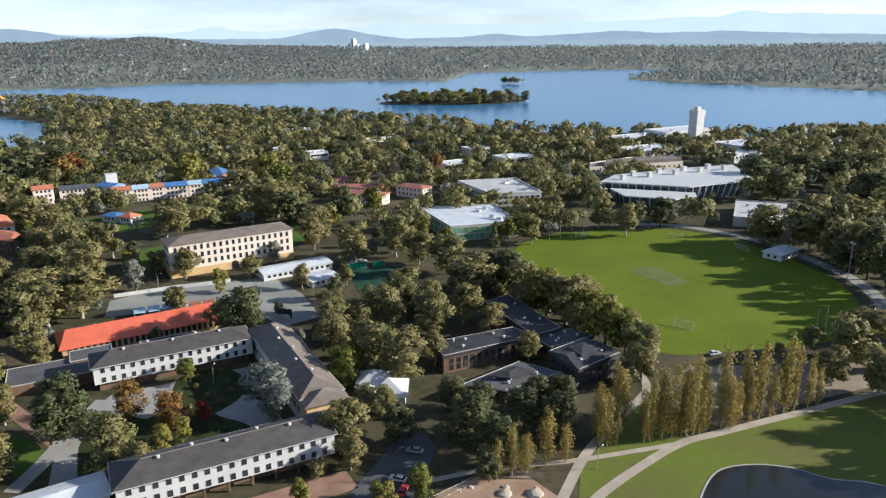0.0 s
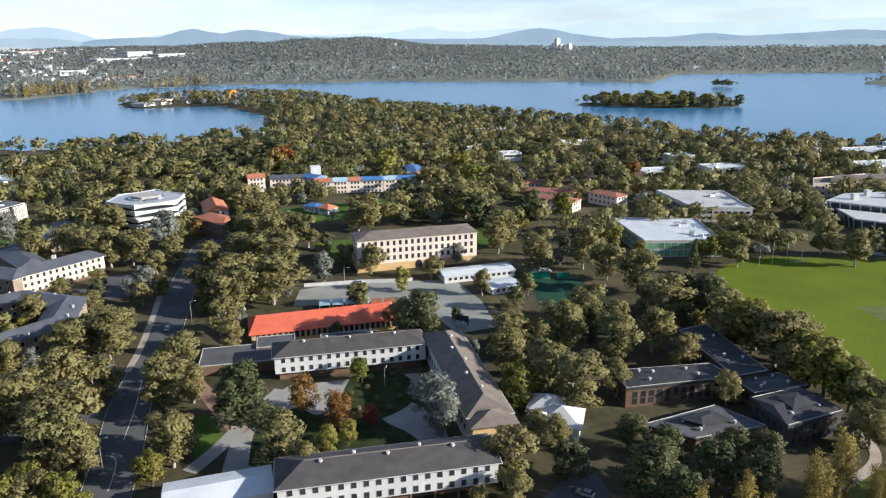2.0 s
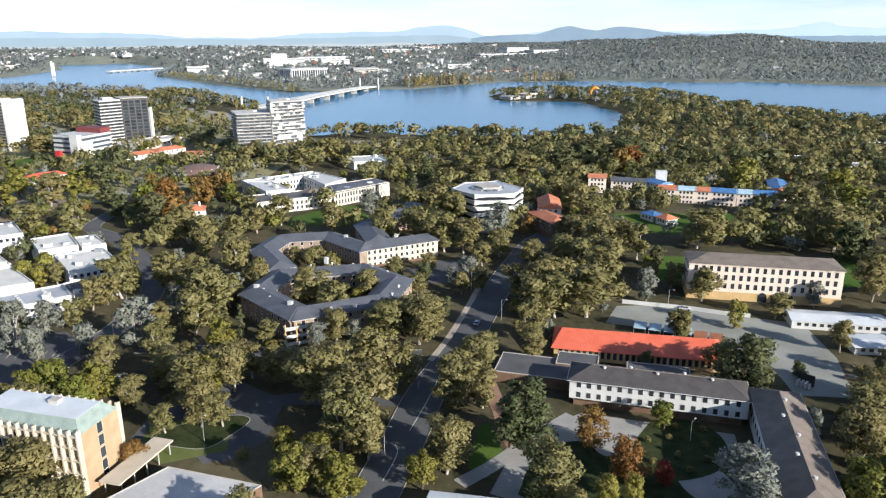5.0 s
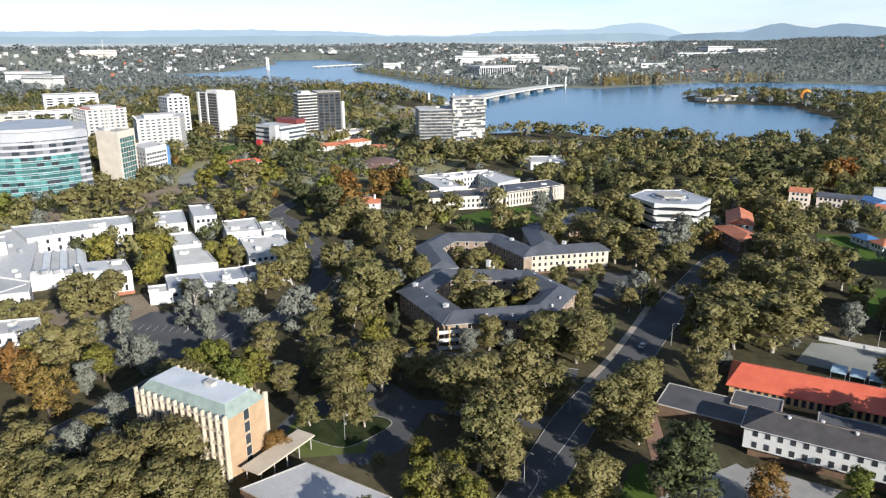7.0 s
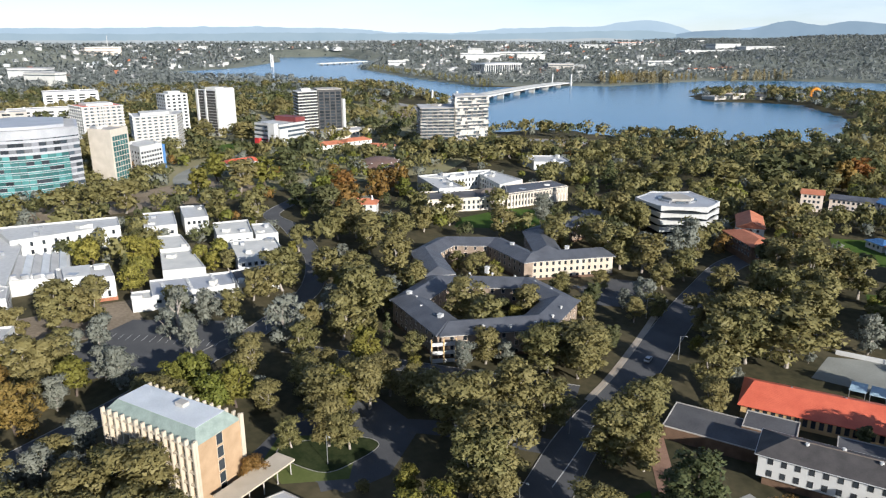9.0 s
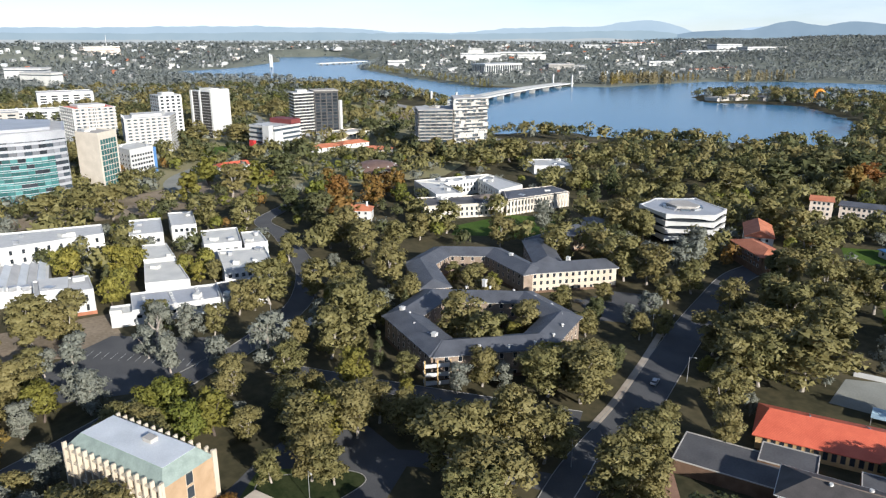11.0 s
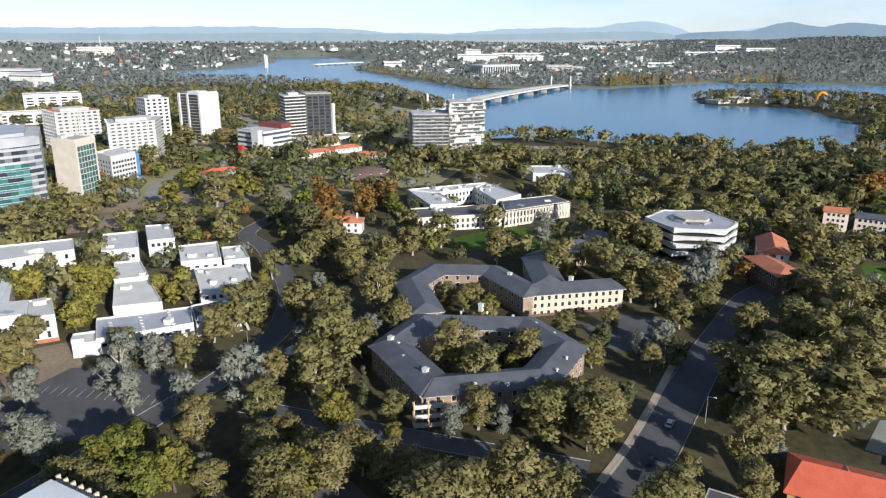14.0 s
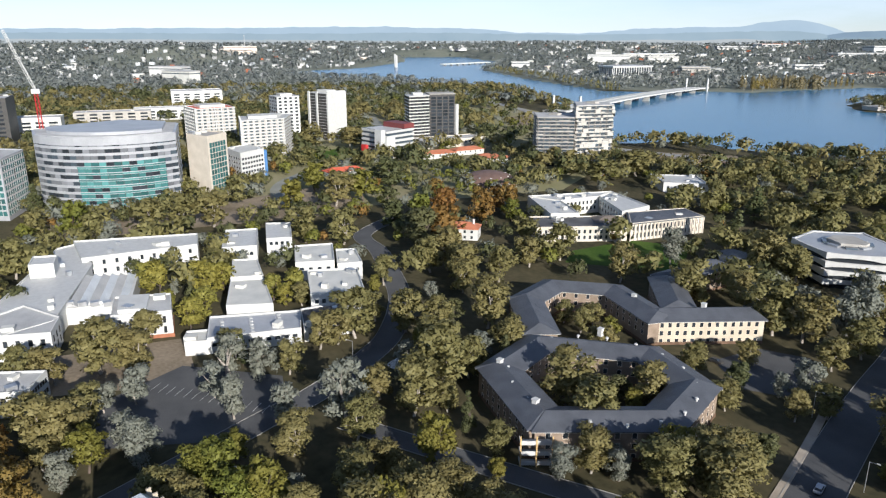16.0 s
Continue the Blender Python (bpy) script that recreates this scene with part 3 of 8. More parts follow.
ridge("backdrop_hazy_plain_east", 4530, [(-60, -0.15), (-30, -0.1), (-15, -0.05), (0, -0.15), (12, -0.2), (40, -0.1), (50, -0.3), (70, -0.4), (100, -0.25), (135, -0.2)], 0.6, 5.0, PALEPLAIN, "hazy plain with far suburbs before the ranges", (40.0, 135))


# ---- roads, paths, turf ----
def sheet(name, poly, z, material, label, category, guard=True, thick=0.0):
    """Paving or turf laid on the ground."""
    bm = bmesh.new()
    f = bm.faces.new([bm.verts.new((x, y, z)) for x, y in poly])
    if f.calc_area() and f.normal.z < 0:
        f.normal_flip()
    f.normal_update()
    if f.normal.z < 0:
        bmesh.ops.reverse_faces(bm, faces=[f])
    if thick:
        e = bmesh.ops.extrude_face_region(bm, geom=[f])
        bmesh.ops.translate(bm, vec=(0, 0, thick), verts=[v for v in e["geom"] if isinstance(v, bmesh.types.BMVert)])
    bmesh.ops.triangulate(bm, faces=[g for g in bm.faces if len(g.verts) > 4])
    if guard:
        keep(poly)
    return setting(part(name, bm, material), label, category)


def curve_points(points, steps=6):
    """A smooth line through the points."""
    out, n = [], len(points)
    for i in range(n - 1):
        p = [Vector(points[max(0, min(n - 1, i + k))]) for k in (-1, 0, 1, 2)]
        for s in range(steps):
            t = s / steps
            out.append(0.5 * (2 * p[1] + (p[2] - p[0]) * t + (2 * p[0] - 5 * p[1] + 4 * p[2] - p[3]) * t * t + (3 * p[1] - p[0] - 3 * p[2] + p[3]) * t ** 3))
    return out + [Vector(points[-1])]


def strip(name, points, width, z, material, label, category, kerb=False, guard=True):
    """A road or path along a smooth line, with raised kerbs at its sides."""
    line = curve_points(points)
    sides = []
    for i, p in enumerate(line):
        d = (line[min(i + 1, len(line) - 1)] - line[max(i - 1, 0)]).normalized()
        sides.append((p, Vector((d.y, -d.x))))
    bm = bmesh.new()

    def ribbon(lo, hi, za, zb):
        rows = [[bm.verts.new((*(p + s * k), q)) for k, q in ((lo, za), (hi, zb))] for p, s in sides]
        for a, b in zip(rows, rows[1:]):
            bm.faces.new((a[0], a[1], b[1], b[0]))

    ribbon(-width / 2, width / 2, z, z)
    ob = setting(part(name, bm, material), label, category)
    if guard:
        for (p, s), (q, u) in zip(sides, sides[1:]):
            keep([tuple(p + s * width / 2), tuple(q + u * width / 2), tuple(q - u * width / 2), tuple(p - s * width / 2)])
    if kerb:
        for side in (-1, 1):
            bm = bmesh.new()
            w = width / 2
            for lo, hi, za, zb in ((w, w, z - 0.05, z + 0.13), (w, w + 0.16, z + 0.13, z + 0.13), (w + 0.16, w + 0.18, z + 0.13, z - 0.1)):
                ribbon(*((lo, hi, za, zb) if side > 0 else (-hi, -lo, zb, za)))
            part("kerb", bm, PAVING, ob)
    return ob


def ring(cx, cy, rx, ry, turn=0.0, n=48, power=2.0):
    out = []
    for i in range(n):
        a = i * math.tau / n
        c, s = math.cos(a), math.sin(a)
        x, y = rx * math.copysign(abs(c) ** (2 / power), c), ry * math.copysign(abs(s) ** (2 / power), s)
        out.append((cx + x * math.cos(turn) - y * math.sin(turn), cy + x * math.sin(turn) + y * math.cos(turn)))
    return out


OVAL = [(31, 312), (36, 339), (48, 357), (65, 368), (97, 375), (127, 373), (150, 352), (163, 318), (168, 285), (160, 255), (146, 232), (122, 221), (98, 217), (78, 214), (64, 222), (48, 243), (34, 275)]
sheet("sports_oval", [tuple(p) for p in curve_points(OVAL + OVAL[:1], 4)[:-1]], 0.06, OVALGRASS, "large mown green turf sports oval", "sports field")
sheet("cricket_square", [(83, 304), (96, 309.5), (105.5, 286), (95, 281)], 0.1, PITCHGRASS, "worn pale turf cricket square on the oval", "turf", False)
sheet("park_lawn", [(30, 128), (36, 138.5), (48, 150), (61, 160), (73, 165), (101, 176), (129, 187), (190, 209), (215, 150), (150, 90), (60, 90)], 0.05, PARKGRASS, "green parkland lawn beside a pond", "lawn")
sheet("oval_verge", [(62, 190), (78, 206), (105, 206), (145, 217), (185, 240), (200, 215), (130, 192), (101, 181), (73, 170), (64, 172)], 0.04, BAREGROUND, "shaded dry verge under poplars", "lawn", False)
sheet("poplar_verge", [(28, 128), (33, 150), (48, 172), (60, 188), (66, 176), (72, 168.5), (58, 160.5), (46, 151.5), (34, 139)], 0.052, PARKGRASS, "short grass under the poplars between two paths", "lawn", False)
sheet("court_garden", [tuple(p) for p in curve_points([(-82, 197), (-79, 203), (-70, 206), (-62, 200), (-59, 189), (-64, 178), (-71, 176.5), (-79, 183), (-82, 197)], 4)[:-1]], 0.07, BEDS_AND_SHADE, "dark planted garden in the college courtyard", "garden", False)
strip("footpath_1", [(24, 132), (27, 139), (36, 157), (49, 175), (60, 190), (60, 203), (52, 212)], 2.6, 0.09, GRAVEL, "pale concrete footpath through poplars", "footpath")
strip("footpath_2", [(31, 132), (35, 139), (48, 151), (61, 161), (73, 166), (101, 177), (129, 188), (175, 205)], 2.6, 0.09, GRAVEL, "pale gravel footpath round the park", "footpath")
strip("footpath_3", [(61, 161), (48, 157.5), (30, 153), (11, 150), (-5, 145)], 1.8, 0.08, GRAVEL, "narrow pale footpath under trees", "footpath")
strip("oval_track", [(165, 240), (176, 280), (172, 320), (158, 356), (130, 382), (97, 386)], 6, 0.05, PALEASPHALT, "pale service track round the oval", "track")
sheet("pond", [tuple(p) for p in curve_points([(40, 100), (59, 140), (66, 148.5), (75, 151), (84, 149.5), (91, 145), (102, 142), (118, 128), (110, 96), (70, 88)], 4)], 0.11, DARKWATER, "still dark pond with a stone edge", "water")
strip("pond_edge", [(52, 126), (59, 140), (66, 148.7), (75, 151.2), (84, 149.7), (91, 145.2), (102, 142.2), (118, 128)], 0.45, 0.14, CONCRETE, "pale stone edging round the pond", "edging", guard=False)
sheet("building_site", [(-6, 134), (0, 142), (8, 147), (20, 147), (26, 139), (22, 128), (4, 126)], 0.05, DIRT, "bare earth building site", "ground")
sheet("town_parkland", [(-470, 150), (-470, 330), (-560, 430), (-760, 455), (-930, 560), (-1120, 560), (-1300, 640), (-1600, 540), (-1600, 60), (-1000, -80), (-700, -60), (-640, 0), (-620, 100)][::-1], 0.03, DRYPARK, "dry parkland turf between the lakeside towers", "lawn", False)
road_first = len(KEEP)
strip("road_1", [(-88, 92), (-108, 120), (-123, 145), (-138, 169), (-152.5, 200), (-167, 227), (-184, 259), (-198, 288), (-212, 320), (-216, 350)], 11.5, 0.04, ASPHALT, "grey asphalt campus road with pale kerbs", "road", True)
strip("roadside_path", [(-151.7, 183.8), (-158.8, 198.7), (-170.8, 220.4), (-183.2, 241.5), (-196.4, 263.4)], 2.2, 0.12, GRAVEL, "pale concrete footpath along the campus road", "footpath")
strip("road_2", [(-150, -30), (-190, 30), (-212, 66), (-236.8, 102.3), (-243.2, 113.3), (-251.1, 124.0), (-265.4, 139.5), (-282.2, 152.6), (-314.2, 166.0), (-356.4, 173.0), (-380.2, 175.7), (-409.0, 176.0), (-440, 205)], 9, 0.04, ASPHALT, "shaded asphalt road curving through gum trees", "road", True)
strip("side_road", [(-157, 185), (-172, 172), (-195, 152), (-215, 135), (-229, 123.5)], 7, 0.045, ASPHALT, "narrow asphalt side road between trees", "road", True)
strip("loop_road", [(-137, 161.5), (-150, 150), (-163, 138), (-170, 124), (-164, 112), (-150, 108)], 7, 0.045, ASPHALT, "narrow asphalt drive to an office block", "road")
road_last = len(KEEP)
strip("lake_drive", [(-1150, 560), (-900, 540), (-760, 470), (-640, 455), (-520, 520), (-440, 600)], 14, 0.3, PAVING, "pale lakeside parkway", "road")
sheet("car_park_1", [(-134, 268), (-120, 282), (-94, 290), (-76, 298), (-58, 275), (-46, 250), (-59, 240), (-74, 258), (-100, 262), (-128, 250)], 0.05, PALEASPHALT, "pale asphalt yard and courts in long shadows", "car park")
sheet("car_park_2", [(-262, 60), (-280, 84), (-262, 112), (-240, 110), (-230, 96), (-238, 62)], 0.05, ASPHALT, "dark asphalt car park with white bay lines", "car park")
sheet("car_park_3", [(-201, 262), (-214, 272), (-226, 262), (-224, 242), (-206, 236), (-196, 246)], 0.05, ASPHALT, "asphalt forecourt of the hexagonal building", "car park")
sheet("court_paving", [(-102, 172), (-98, 189), (-63, 207), (-42, 170), (-46, 160), (-70, 160), (-90, 165)], 0.05, PAVING, "pale paved college courtyard", "paving")
# courtyard shade is painted into this lawn's dark colour
sheet("court_lawn", [tuple(p) for p in curve_points([(-88, 148), (-95, 165), (-90, 177), (-82, 175), (-77, 183), (-68, 181), (-62, 176), (-54, 172), (-46, 163), (-60, 156), (-74, 149), (-88, 148)], 4)[:-1]], 0.075, BEDS_AND_SHADE, "lawn in the college courtyard with shade in its colour", "lawn")
strip("college_path", [(-100.3, 141.8), (-99.4, 153.8), (-99.8, 169.5), (-99.2, 186.0)], 4.2, 0.085, PAVING, "wide pale concrete path into the college", "footpath")
strip("brick_path", [(-128.6, 185.4), (-116.0, 175.2), (-104.9, 166.2), (-97.5, 160.6)], 4.5, 0.08, BRICKPAVE, "brown brick path between lawns", "footpath")
sheet("college_plaza", [(-85.8, 146.2), (-88.2, 156.5), (-97.6, 173.4), (-98.8, 167.1), (-97.6, 155.5), (-92.8, 143.8)], 0.07, PAVING, "pale concrete plaza before the college", "paving")
sheet("college_lawn", [(-99.7, 147.8), (-101.7, 159.4), (-113.5, 168.0), (-113.8, 163.9), (-103.4, 148.1)], 0.06, LAWN, "shaded green lawn beside the brick path", "lawn")
sheet("drive_yard", [(-161.3, 101.3), (-147.5, 109.1), (-148.7, 120.7), (-163.2, 136.8), (-190.2, 133.5), (-191.0, 118.9), (-181.9, 105.1), (-172.6, 94.6)], 0.038, ASPHALT, "shaded asphalt turning area under gum trees", "driveway", False)
# the island's dark grass colour holds the shade of the trees
sheet("road_island", [tuple(p) for p in curve_points([(-165.6, 102.1), (-157.0, 108.1), (-157.7, 116.4), (-161.1, 124.0), (-167.1, 121.1), (-173.2, 105.7), (-170.4, 100.8), (-165.6, 102.1)], 4)[:-1]], 0.16, BEDS_AND_SHADE, "kerbed grass island in the drive, coloured dark for tree shade", "lawn", False)
strip("island_kerb", [(-165.6, 102.1), (-157.0, 108.1), (-157.7, 116.4), (-161.1, 124.0), (-167.1, 121.1), (-173.2, 105.7), (-170.4, 100.8), (-165.6, 102.1)], 0.22, 0.17, CONCRETE, "pale concrete kerb round the grass island", "kerb", guard=False)
for points in ([(-125.6, 149.9), (-130.1, 158.2), (-136.1, 168.6), (-145.3, 183.2)], [(-114.0, 130.2), (-116.8, 135.3), (-120.4, 140.8), (-123.5, 142.9)]):
    strip("lane_line", points, 0.22, 0.062, WHITEPAINT, "worn white line on the campus road", "road marking", guard=False)
sheet("court_planter", [tuple(p) for p in curve_points([(-77, 190), (-72, 187), (-60, 189), (-52, 184), (-50, 187), (-57, 194), (-66, 195), (-75, 193), (-77, 190)], 4)[:-1]], 0.075, BEDS_AND_SHADE, "dark planted bed in the courtyard", "flower bed", False)
sheet("college_terrace", [(-72, 126), (-66, 128), (-24, 150), (-20, 143), (-60, 118), (-70, 118)], 0.05, BRICKPAVE, "brick terrace beside the college wing", "paving")
sheet("driveway", [(-22, 140), (-14, 160), (-8, 172), (-2, 160), (-6, 140), (-16, 130)], 0.05, ASPHALT, "asphalt driveway with parked cars", "driveway")
sheet("hall_lawn", [(-160, 335), (-110, 372), (-85, 395), (-70, 360), (-80, 345), (-118, 320), (-140, 305)], 0.04, LAWN, "green lawn in long tree shadows", "lawn", False)
sheet("north_lawn", [(-190, 365), (-150, 395), (-120, 440), (-160, 450), (-215, 400)], 0.04, LAWN, "green lawn in front of the long hall", "lawn", False)
sheet("plaza_lawn", [(-330, 250), (-300, 290), (-330, 320), (-350, 300), (-345, 262)], 0.04, LAWN, "green lawn by the offices", "lawn", False)
sheet("tan_lawn", [(-168, 96), (-178, 104), (-168, 122), (-152, 112), (-158, 98)], 0.06, PITCHGRASS, "dry lawn behind the office block", "lawn", False)
for i in range(14):  # bay lines
    part("bay_line", box(bmesh.new(), -0.06, -2.4, 0, 0.06, 2.4, 0.012), WHITEPAINT, bpy.data.objects["car_park_2"]).matrix_basis = pose(-268 + i * 1.9, 76 + i * 2.2, 0.052, 0, 0, 55)
for i in range(9):  # crossings
    part("crossing_bar", box(bmesh.new(), -0.3, -2.2, 0, 0.3, 2.2, 0.012), WHITEPAINT, bpy.data.objects["road_2"]).matrix_basis = pose(-258 + i * 0.42 - 1.5, 147 - i * 0.62 + 2.2, 0.045, 0, 0, -57)
    part("crossing_bar", box(bmesh.new(), -0.25, -1.8, 0, 0.25, 1.8, 0.012), WHITEPAINT, bpy.data.objects["side_road"]).matrix_basis = pose(-166 + i * 0.5 - 2, 177.5 + i * 0.6 - 2.6, 0.05, 0, 0, -42)


# ---- the college and its neighbours ----
def college_wing(parent, p, q, width, eave, n, inner=True, outer=True, low=0.0, ends=True, roof=SLATE, wall=WHITE, rise=2.6):
    """A two-storey wing with regular square windows, a hipped roof and ventilators; low: the wall starts over an open undercroft."""
    poly = keep(rect(p, q, width))
    part("wall", prism(poly, low, eave), wall, parent)
    bm, (r0, r1) = hip(poly, eave, rise, 0.7)
    part("roof", bm, roof, parent)
    bm = bmesh.new()
    tube(bm, r0, r1, 0.16, 0.16)
    part("ridge_cap", bm, BROWNROOF, parent)
    for a, b in zip(grow(poly, 0.75), grow(poly, 0.75)[1:] + grow(poly, 0.75)[:1]):
        bm = bmesh.new()
        tube(bm, (*a, eave - 0.1), (*b, eave - 0.1), 0.1, 0.1, 5)
        part("gutter", bm, WHITEPAINT, parent)
    levels = (eave - 1.35, eave - 4.35)
    if outer:
        windows(parent, poly[0], poly[1], levels, n, 0.95, 1.35, DARKTRIM)
    if inner:
        windows(parent, poly[2], poly[3], levels, n, 0.95, 1.35, DARKTRIM)
    if ends:
        windows(parent, poly[3], poly[0], levels, 2, 0.95, 1.35, DARKTRIM)
    for i in range(5):
        m = r0.lerp(r1, (i + 0.5) / 5)
        d = (r1 - r0).normalized()
        side = Vector((-d.y, d.x, 0)) * (1.1 if i % 2 else -0.8)
        vent(parent, *(m + side - Vector((0, 0, 0.5))))
    return poly


built_first = len(KEEP)
college = thing("college", "white two-storey college wings with dark tiled roofs", "building")
college_wing(college, (-105.6, 194.8), (-64.6, 216.8), 11, 8.2, 16, low=2.6)
part("undercroft", prism(grow(rect((-105.6, 194.8), (-64.6, 216.8), 11), -1.2), 0, 2.6), BROWNBRICK, college)
# the lighter brown roof holds the sun on this wing in its colour
college_wing(college, (-33.2, 173.6), (-59.5, 221.8), 11.5, 8.2, 16, roof=BROWNROOF, ends=False, rise=2.9)
part("end_wall", prism(rect((-33.7, 174.4), (-31.2, 169.9), 11.2), 0, 7.6), YELLOWBRICK, college)
part("end_roof", hip(rect((-34.5, 176), (-31, 169.5), 11.6), 7.75, 2.4, 0.6)[0], BROWNROOF, college)
windows(college, rect((-33.7, 174.4), (-31.2, 169.9), 11.2)[1], rect((-33.7, 174.4), (-31.2, 169.9), 11.2)[2], (1.6,), 3, 1.2, 2.2)
front = thing("college_front_wing", "white two-storey college wing raised on brick piers", "building")
poly = college_wing(front, (-73, 136), (-29.5, 158.5), 11.5, 8.2, 17, low=2.7)
part("undercroft", prism(grow(rect((-73, 136), (-29.5, 158.5), 11.5), -2.4), 0, 2.7), BROWNBRICK, front)
for i in range(9):
    p = Vector(poly[0]).lerp(Vector(poly[1]), (i + 0.3) / 9)
    ob = part("pier", box(bmesh.new(), -0.25, 0, 0, 0.25, 0.5, 2.7), BROWNBRICK, front)
    ob.matrix_basis = pose(p.x, p.y, 0, 0, 0, 27)
pale = thing("pale_roof_annex", "low annex with a pale blue-white sheet roof", "building")
poly = keep(rect((-95.5, 126.5), (-76.5, 139), 10))
part("wall", prism(poly, 0, 4.6), WHITE, pale)
part("roof", hip(poly, 4.6, 1.2, 0.5, 0.1)[0], PALEROOF, pale)

hall = thing("red_roofed_hall", "long low brick hall with a bright red sheet roof", "building")
poly = keep(rect((-128.5, 219.5), (-84.5, 246.5), 16))
part("wall", prism(poly, 0, 4.0), YELLOWBRICK, hall)
part("roof", hip(poly, 4.0, 3.6, 0.9, 3.0)[0], REDROOF, hall)
windows(hall, poly[0], poly[1], (2.3,), 26, 1.0, 2.2, TIMBER)
windows(hall, poly[3], poly[0], (2.3,), 7, 1.0, 2.2, TIMBER)
for k in (0.22, 0.47, 0.72):
    p = Vector(poly[3]).lerp(Vector(poly[2]), k)
    q = Vector(poly[0]).lerp(Vector(poly[1]), k)
    m = (p + q) / 2
    bm = bmesh.new()
    tube(bm, (*m, 7.6), (*p.lerp(m, -0.06), 3.98), 0.22, 0.22, 5)
    part("roof_flashing", bm, STEEL, hall)
kitchen = thing("dark_flat_roofed_annex", "dark flat-roofed single-storey annex behind the college", "building")
for a, b, w, h in (((-131, 193), (-108, 205), 14, 3.4), ((-119, 207), (-108, 213), 9, 3.9), ((-100, 216), (-84, 225), 8, 3.6)):
    poly = keep(rect(a, b, w))
    part("wall", prism(poly, 0, h), BROWNBRICK, kitchen)
    parapet_roof(kitchen, poly, h, DARKFLAT, CONCRETE, 0.25, 0.25)

cream = thing("cream_office_block", "four-storey cream rendered office block with brown roof", "building")
poly = keep(rect((-123, 302), (-75.5, 331.5), 15.5))
part("wall", prism(poly, 0, 14.6), CREAM, cream)
part("plinth", prism(grow(poly, 0.25), 0, 3.4), YELLOWBRICK, cream)
part("roof", hip(poly, 14.7, 2.2, 0.5)[0], BROWNROOF, cream)
part("cornice", prism(grow(poly, 0.35), 14.2, 14.55), CREAM, cream)
windows(cream, poly[0], poly[1], (12.6, 9.2, 5.8), 19, 1.05, 1.9, DARKTRIM, cross=False)
windows(cream, poly[3], poly[0], (12.6, 9.2, 5.8), 4, 1.05, 1.9, DARKTRIM, cross=False)
windows(cream, poly[1], poly[2], (12.6, 9.2, 5.8), 4, 1.05, 1.9, DARKTRIM, cross=False)
windows(cream, poly[0], poly[1], (1.9,), 13, 1.6, 1.5, DARKTRIM, name="ground_floor_window")
for i in range(3):
    p = Vector(poly[0]).lerp(Vector(poly[1]), 0.50 + i * 0.085)
    bm = bmesh.new()
    box(bm, -1.6, -0.4, 0, 1.6, 0.1, 2.2)
    tube(bm, (0, -0.4, 2.2), (0, 0.1, 2.2), 1.6, 1.6, 16)
    part("entrance_arch", bm, GLASS, cream).matrix_basis = pose(p.x, p.y, 0, 0, 0, 32)
low = thing("long_low_office", "long white portable office with a pale sheet roof", "building")
poly = keep(rect((-80.5, 295.5), (-53.5, 313), 11))
part("wall", prism(poly, 0, 3.2), WHITE, low)
part("roof", hip(poly, 3.2, 0.9, 0.4, 0.1)[0], PALEROOF, low)
windows(low, poly[0], poly[1], (1.8,), 12, 1.4, 1.2)
shed = thing("sports_shed", "small white shed with a pale sheet roof", "shed")
poly = keep(rect((-58, 286), (-48, 294), 10))
part("wall", prism(poly, 0, 3.0), OFFWHITE, shed)
part("roof", hip(poly, 3.0, 0.5, 0.8, 0.1)[0], PALEROOF, shed)
windows(shed, poly[0], poly[1], (1.7,), 4, 1.4, 1.2)

brick = thing("brown_brick_college", "dark brown brick college blocks with slate-grey roofs", "building")
for poly, h, wall, roof in (([(-4.3, 211.2), (-0.0, 201.2), (29.5, 216.1), (23.5, 223.7)], 6.2, BROWNBRICK, BLACKROOF), ([(29.7, 215.7), (39.5, 222.3), (24.5, 254.8), (15.6, 246.8)], 6.6, BROWNBRICK, BLACKROOF), ([(39.6, 189.6), (54.3, 201.2), (45.8, 212.3), (32.8, 202.7)], 7.0, DARKTRIM, BLACKROOF), ([(17.5, 182.2), (35.0, 193.3), (23.4, 201.0), (5.3, 186.0)], 4.2, BROWNBRICK, DARKFLAT), ([(34.5, 209.9), (49.7, 218.8), (42.6, 224.7), (29.7, 217.5)], 5.0, BROWNBRICK, DARKFLAT)):
    keep(poly)
    part("wall", prism(poly, 0, h), wall, brick)
    part("roof", hip(poly, h, 0.5 if h != 7.0 else 1.4, 0.5, 1.5)[0], roof, brick)
    part("fascia", prism(grow(poly, 0.35), h - 0.7, h - 0.26), DARKTRIM, brick)
    mid = sum((Vector(p) for p in poly), Vector((0, 0))) / 4
    for i in range(4):
        a, b = Vector(poly[i]), Vector(poly[(i + 1) % 4])
        windows(brick, a, b, (h - 2.2,) if h < 6 else (h - 2.4, 1.7), max(2, int((b - a).length / 2.6)), 1.3, 1.7, DARKTRIM, margin=1.5)
        edge = bmesh.new()
        tube(edge, (*a, h + 0.12), (*b, h + 0.12), 0.14, 0.14, 4)
        part("roof_edge", edge, CONCRETE, brick)
    if h in (4.2, 7.0):  # raised lantern roofs
        core = [tuple(Vector(p).lerp(mid, 0.62)) for p in poly]
        part("lantern", prism(core, h, h + 1.5), DARKTRIM, brick)
        part("lantern_roof", hip(core, h + 1.5, 0.8, 0.6)[0], BLACKROOF, brick)
    for k in range(5):
        p = Vector(poly[k % 4]).lerp(mid, 0.45 + 0.06 * k)
        vent(brick, p.x, p.y, h + 0.35)
chapel = thing("white_roofed_pavilion", "small pavilion with a steep white folded roof", "pavilion")
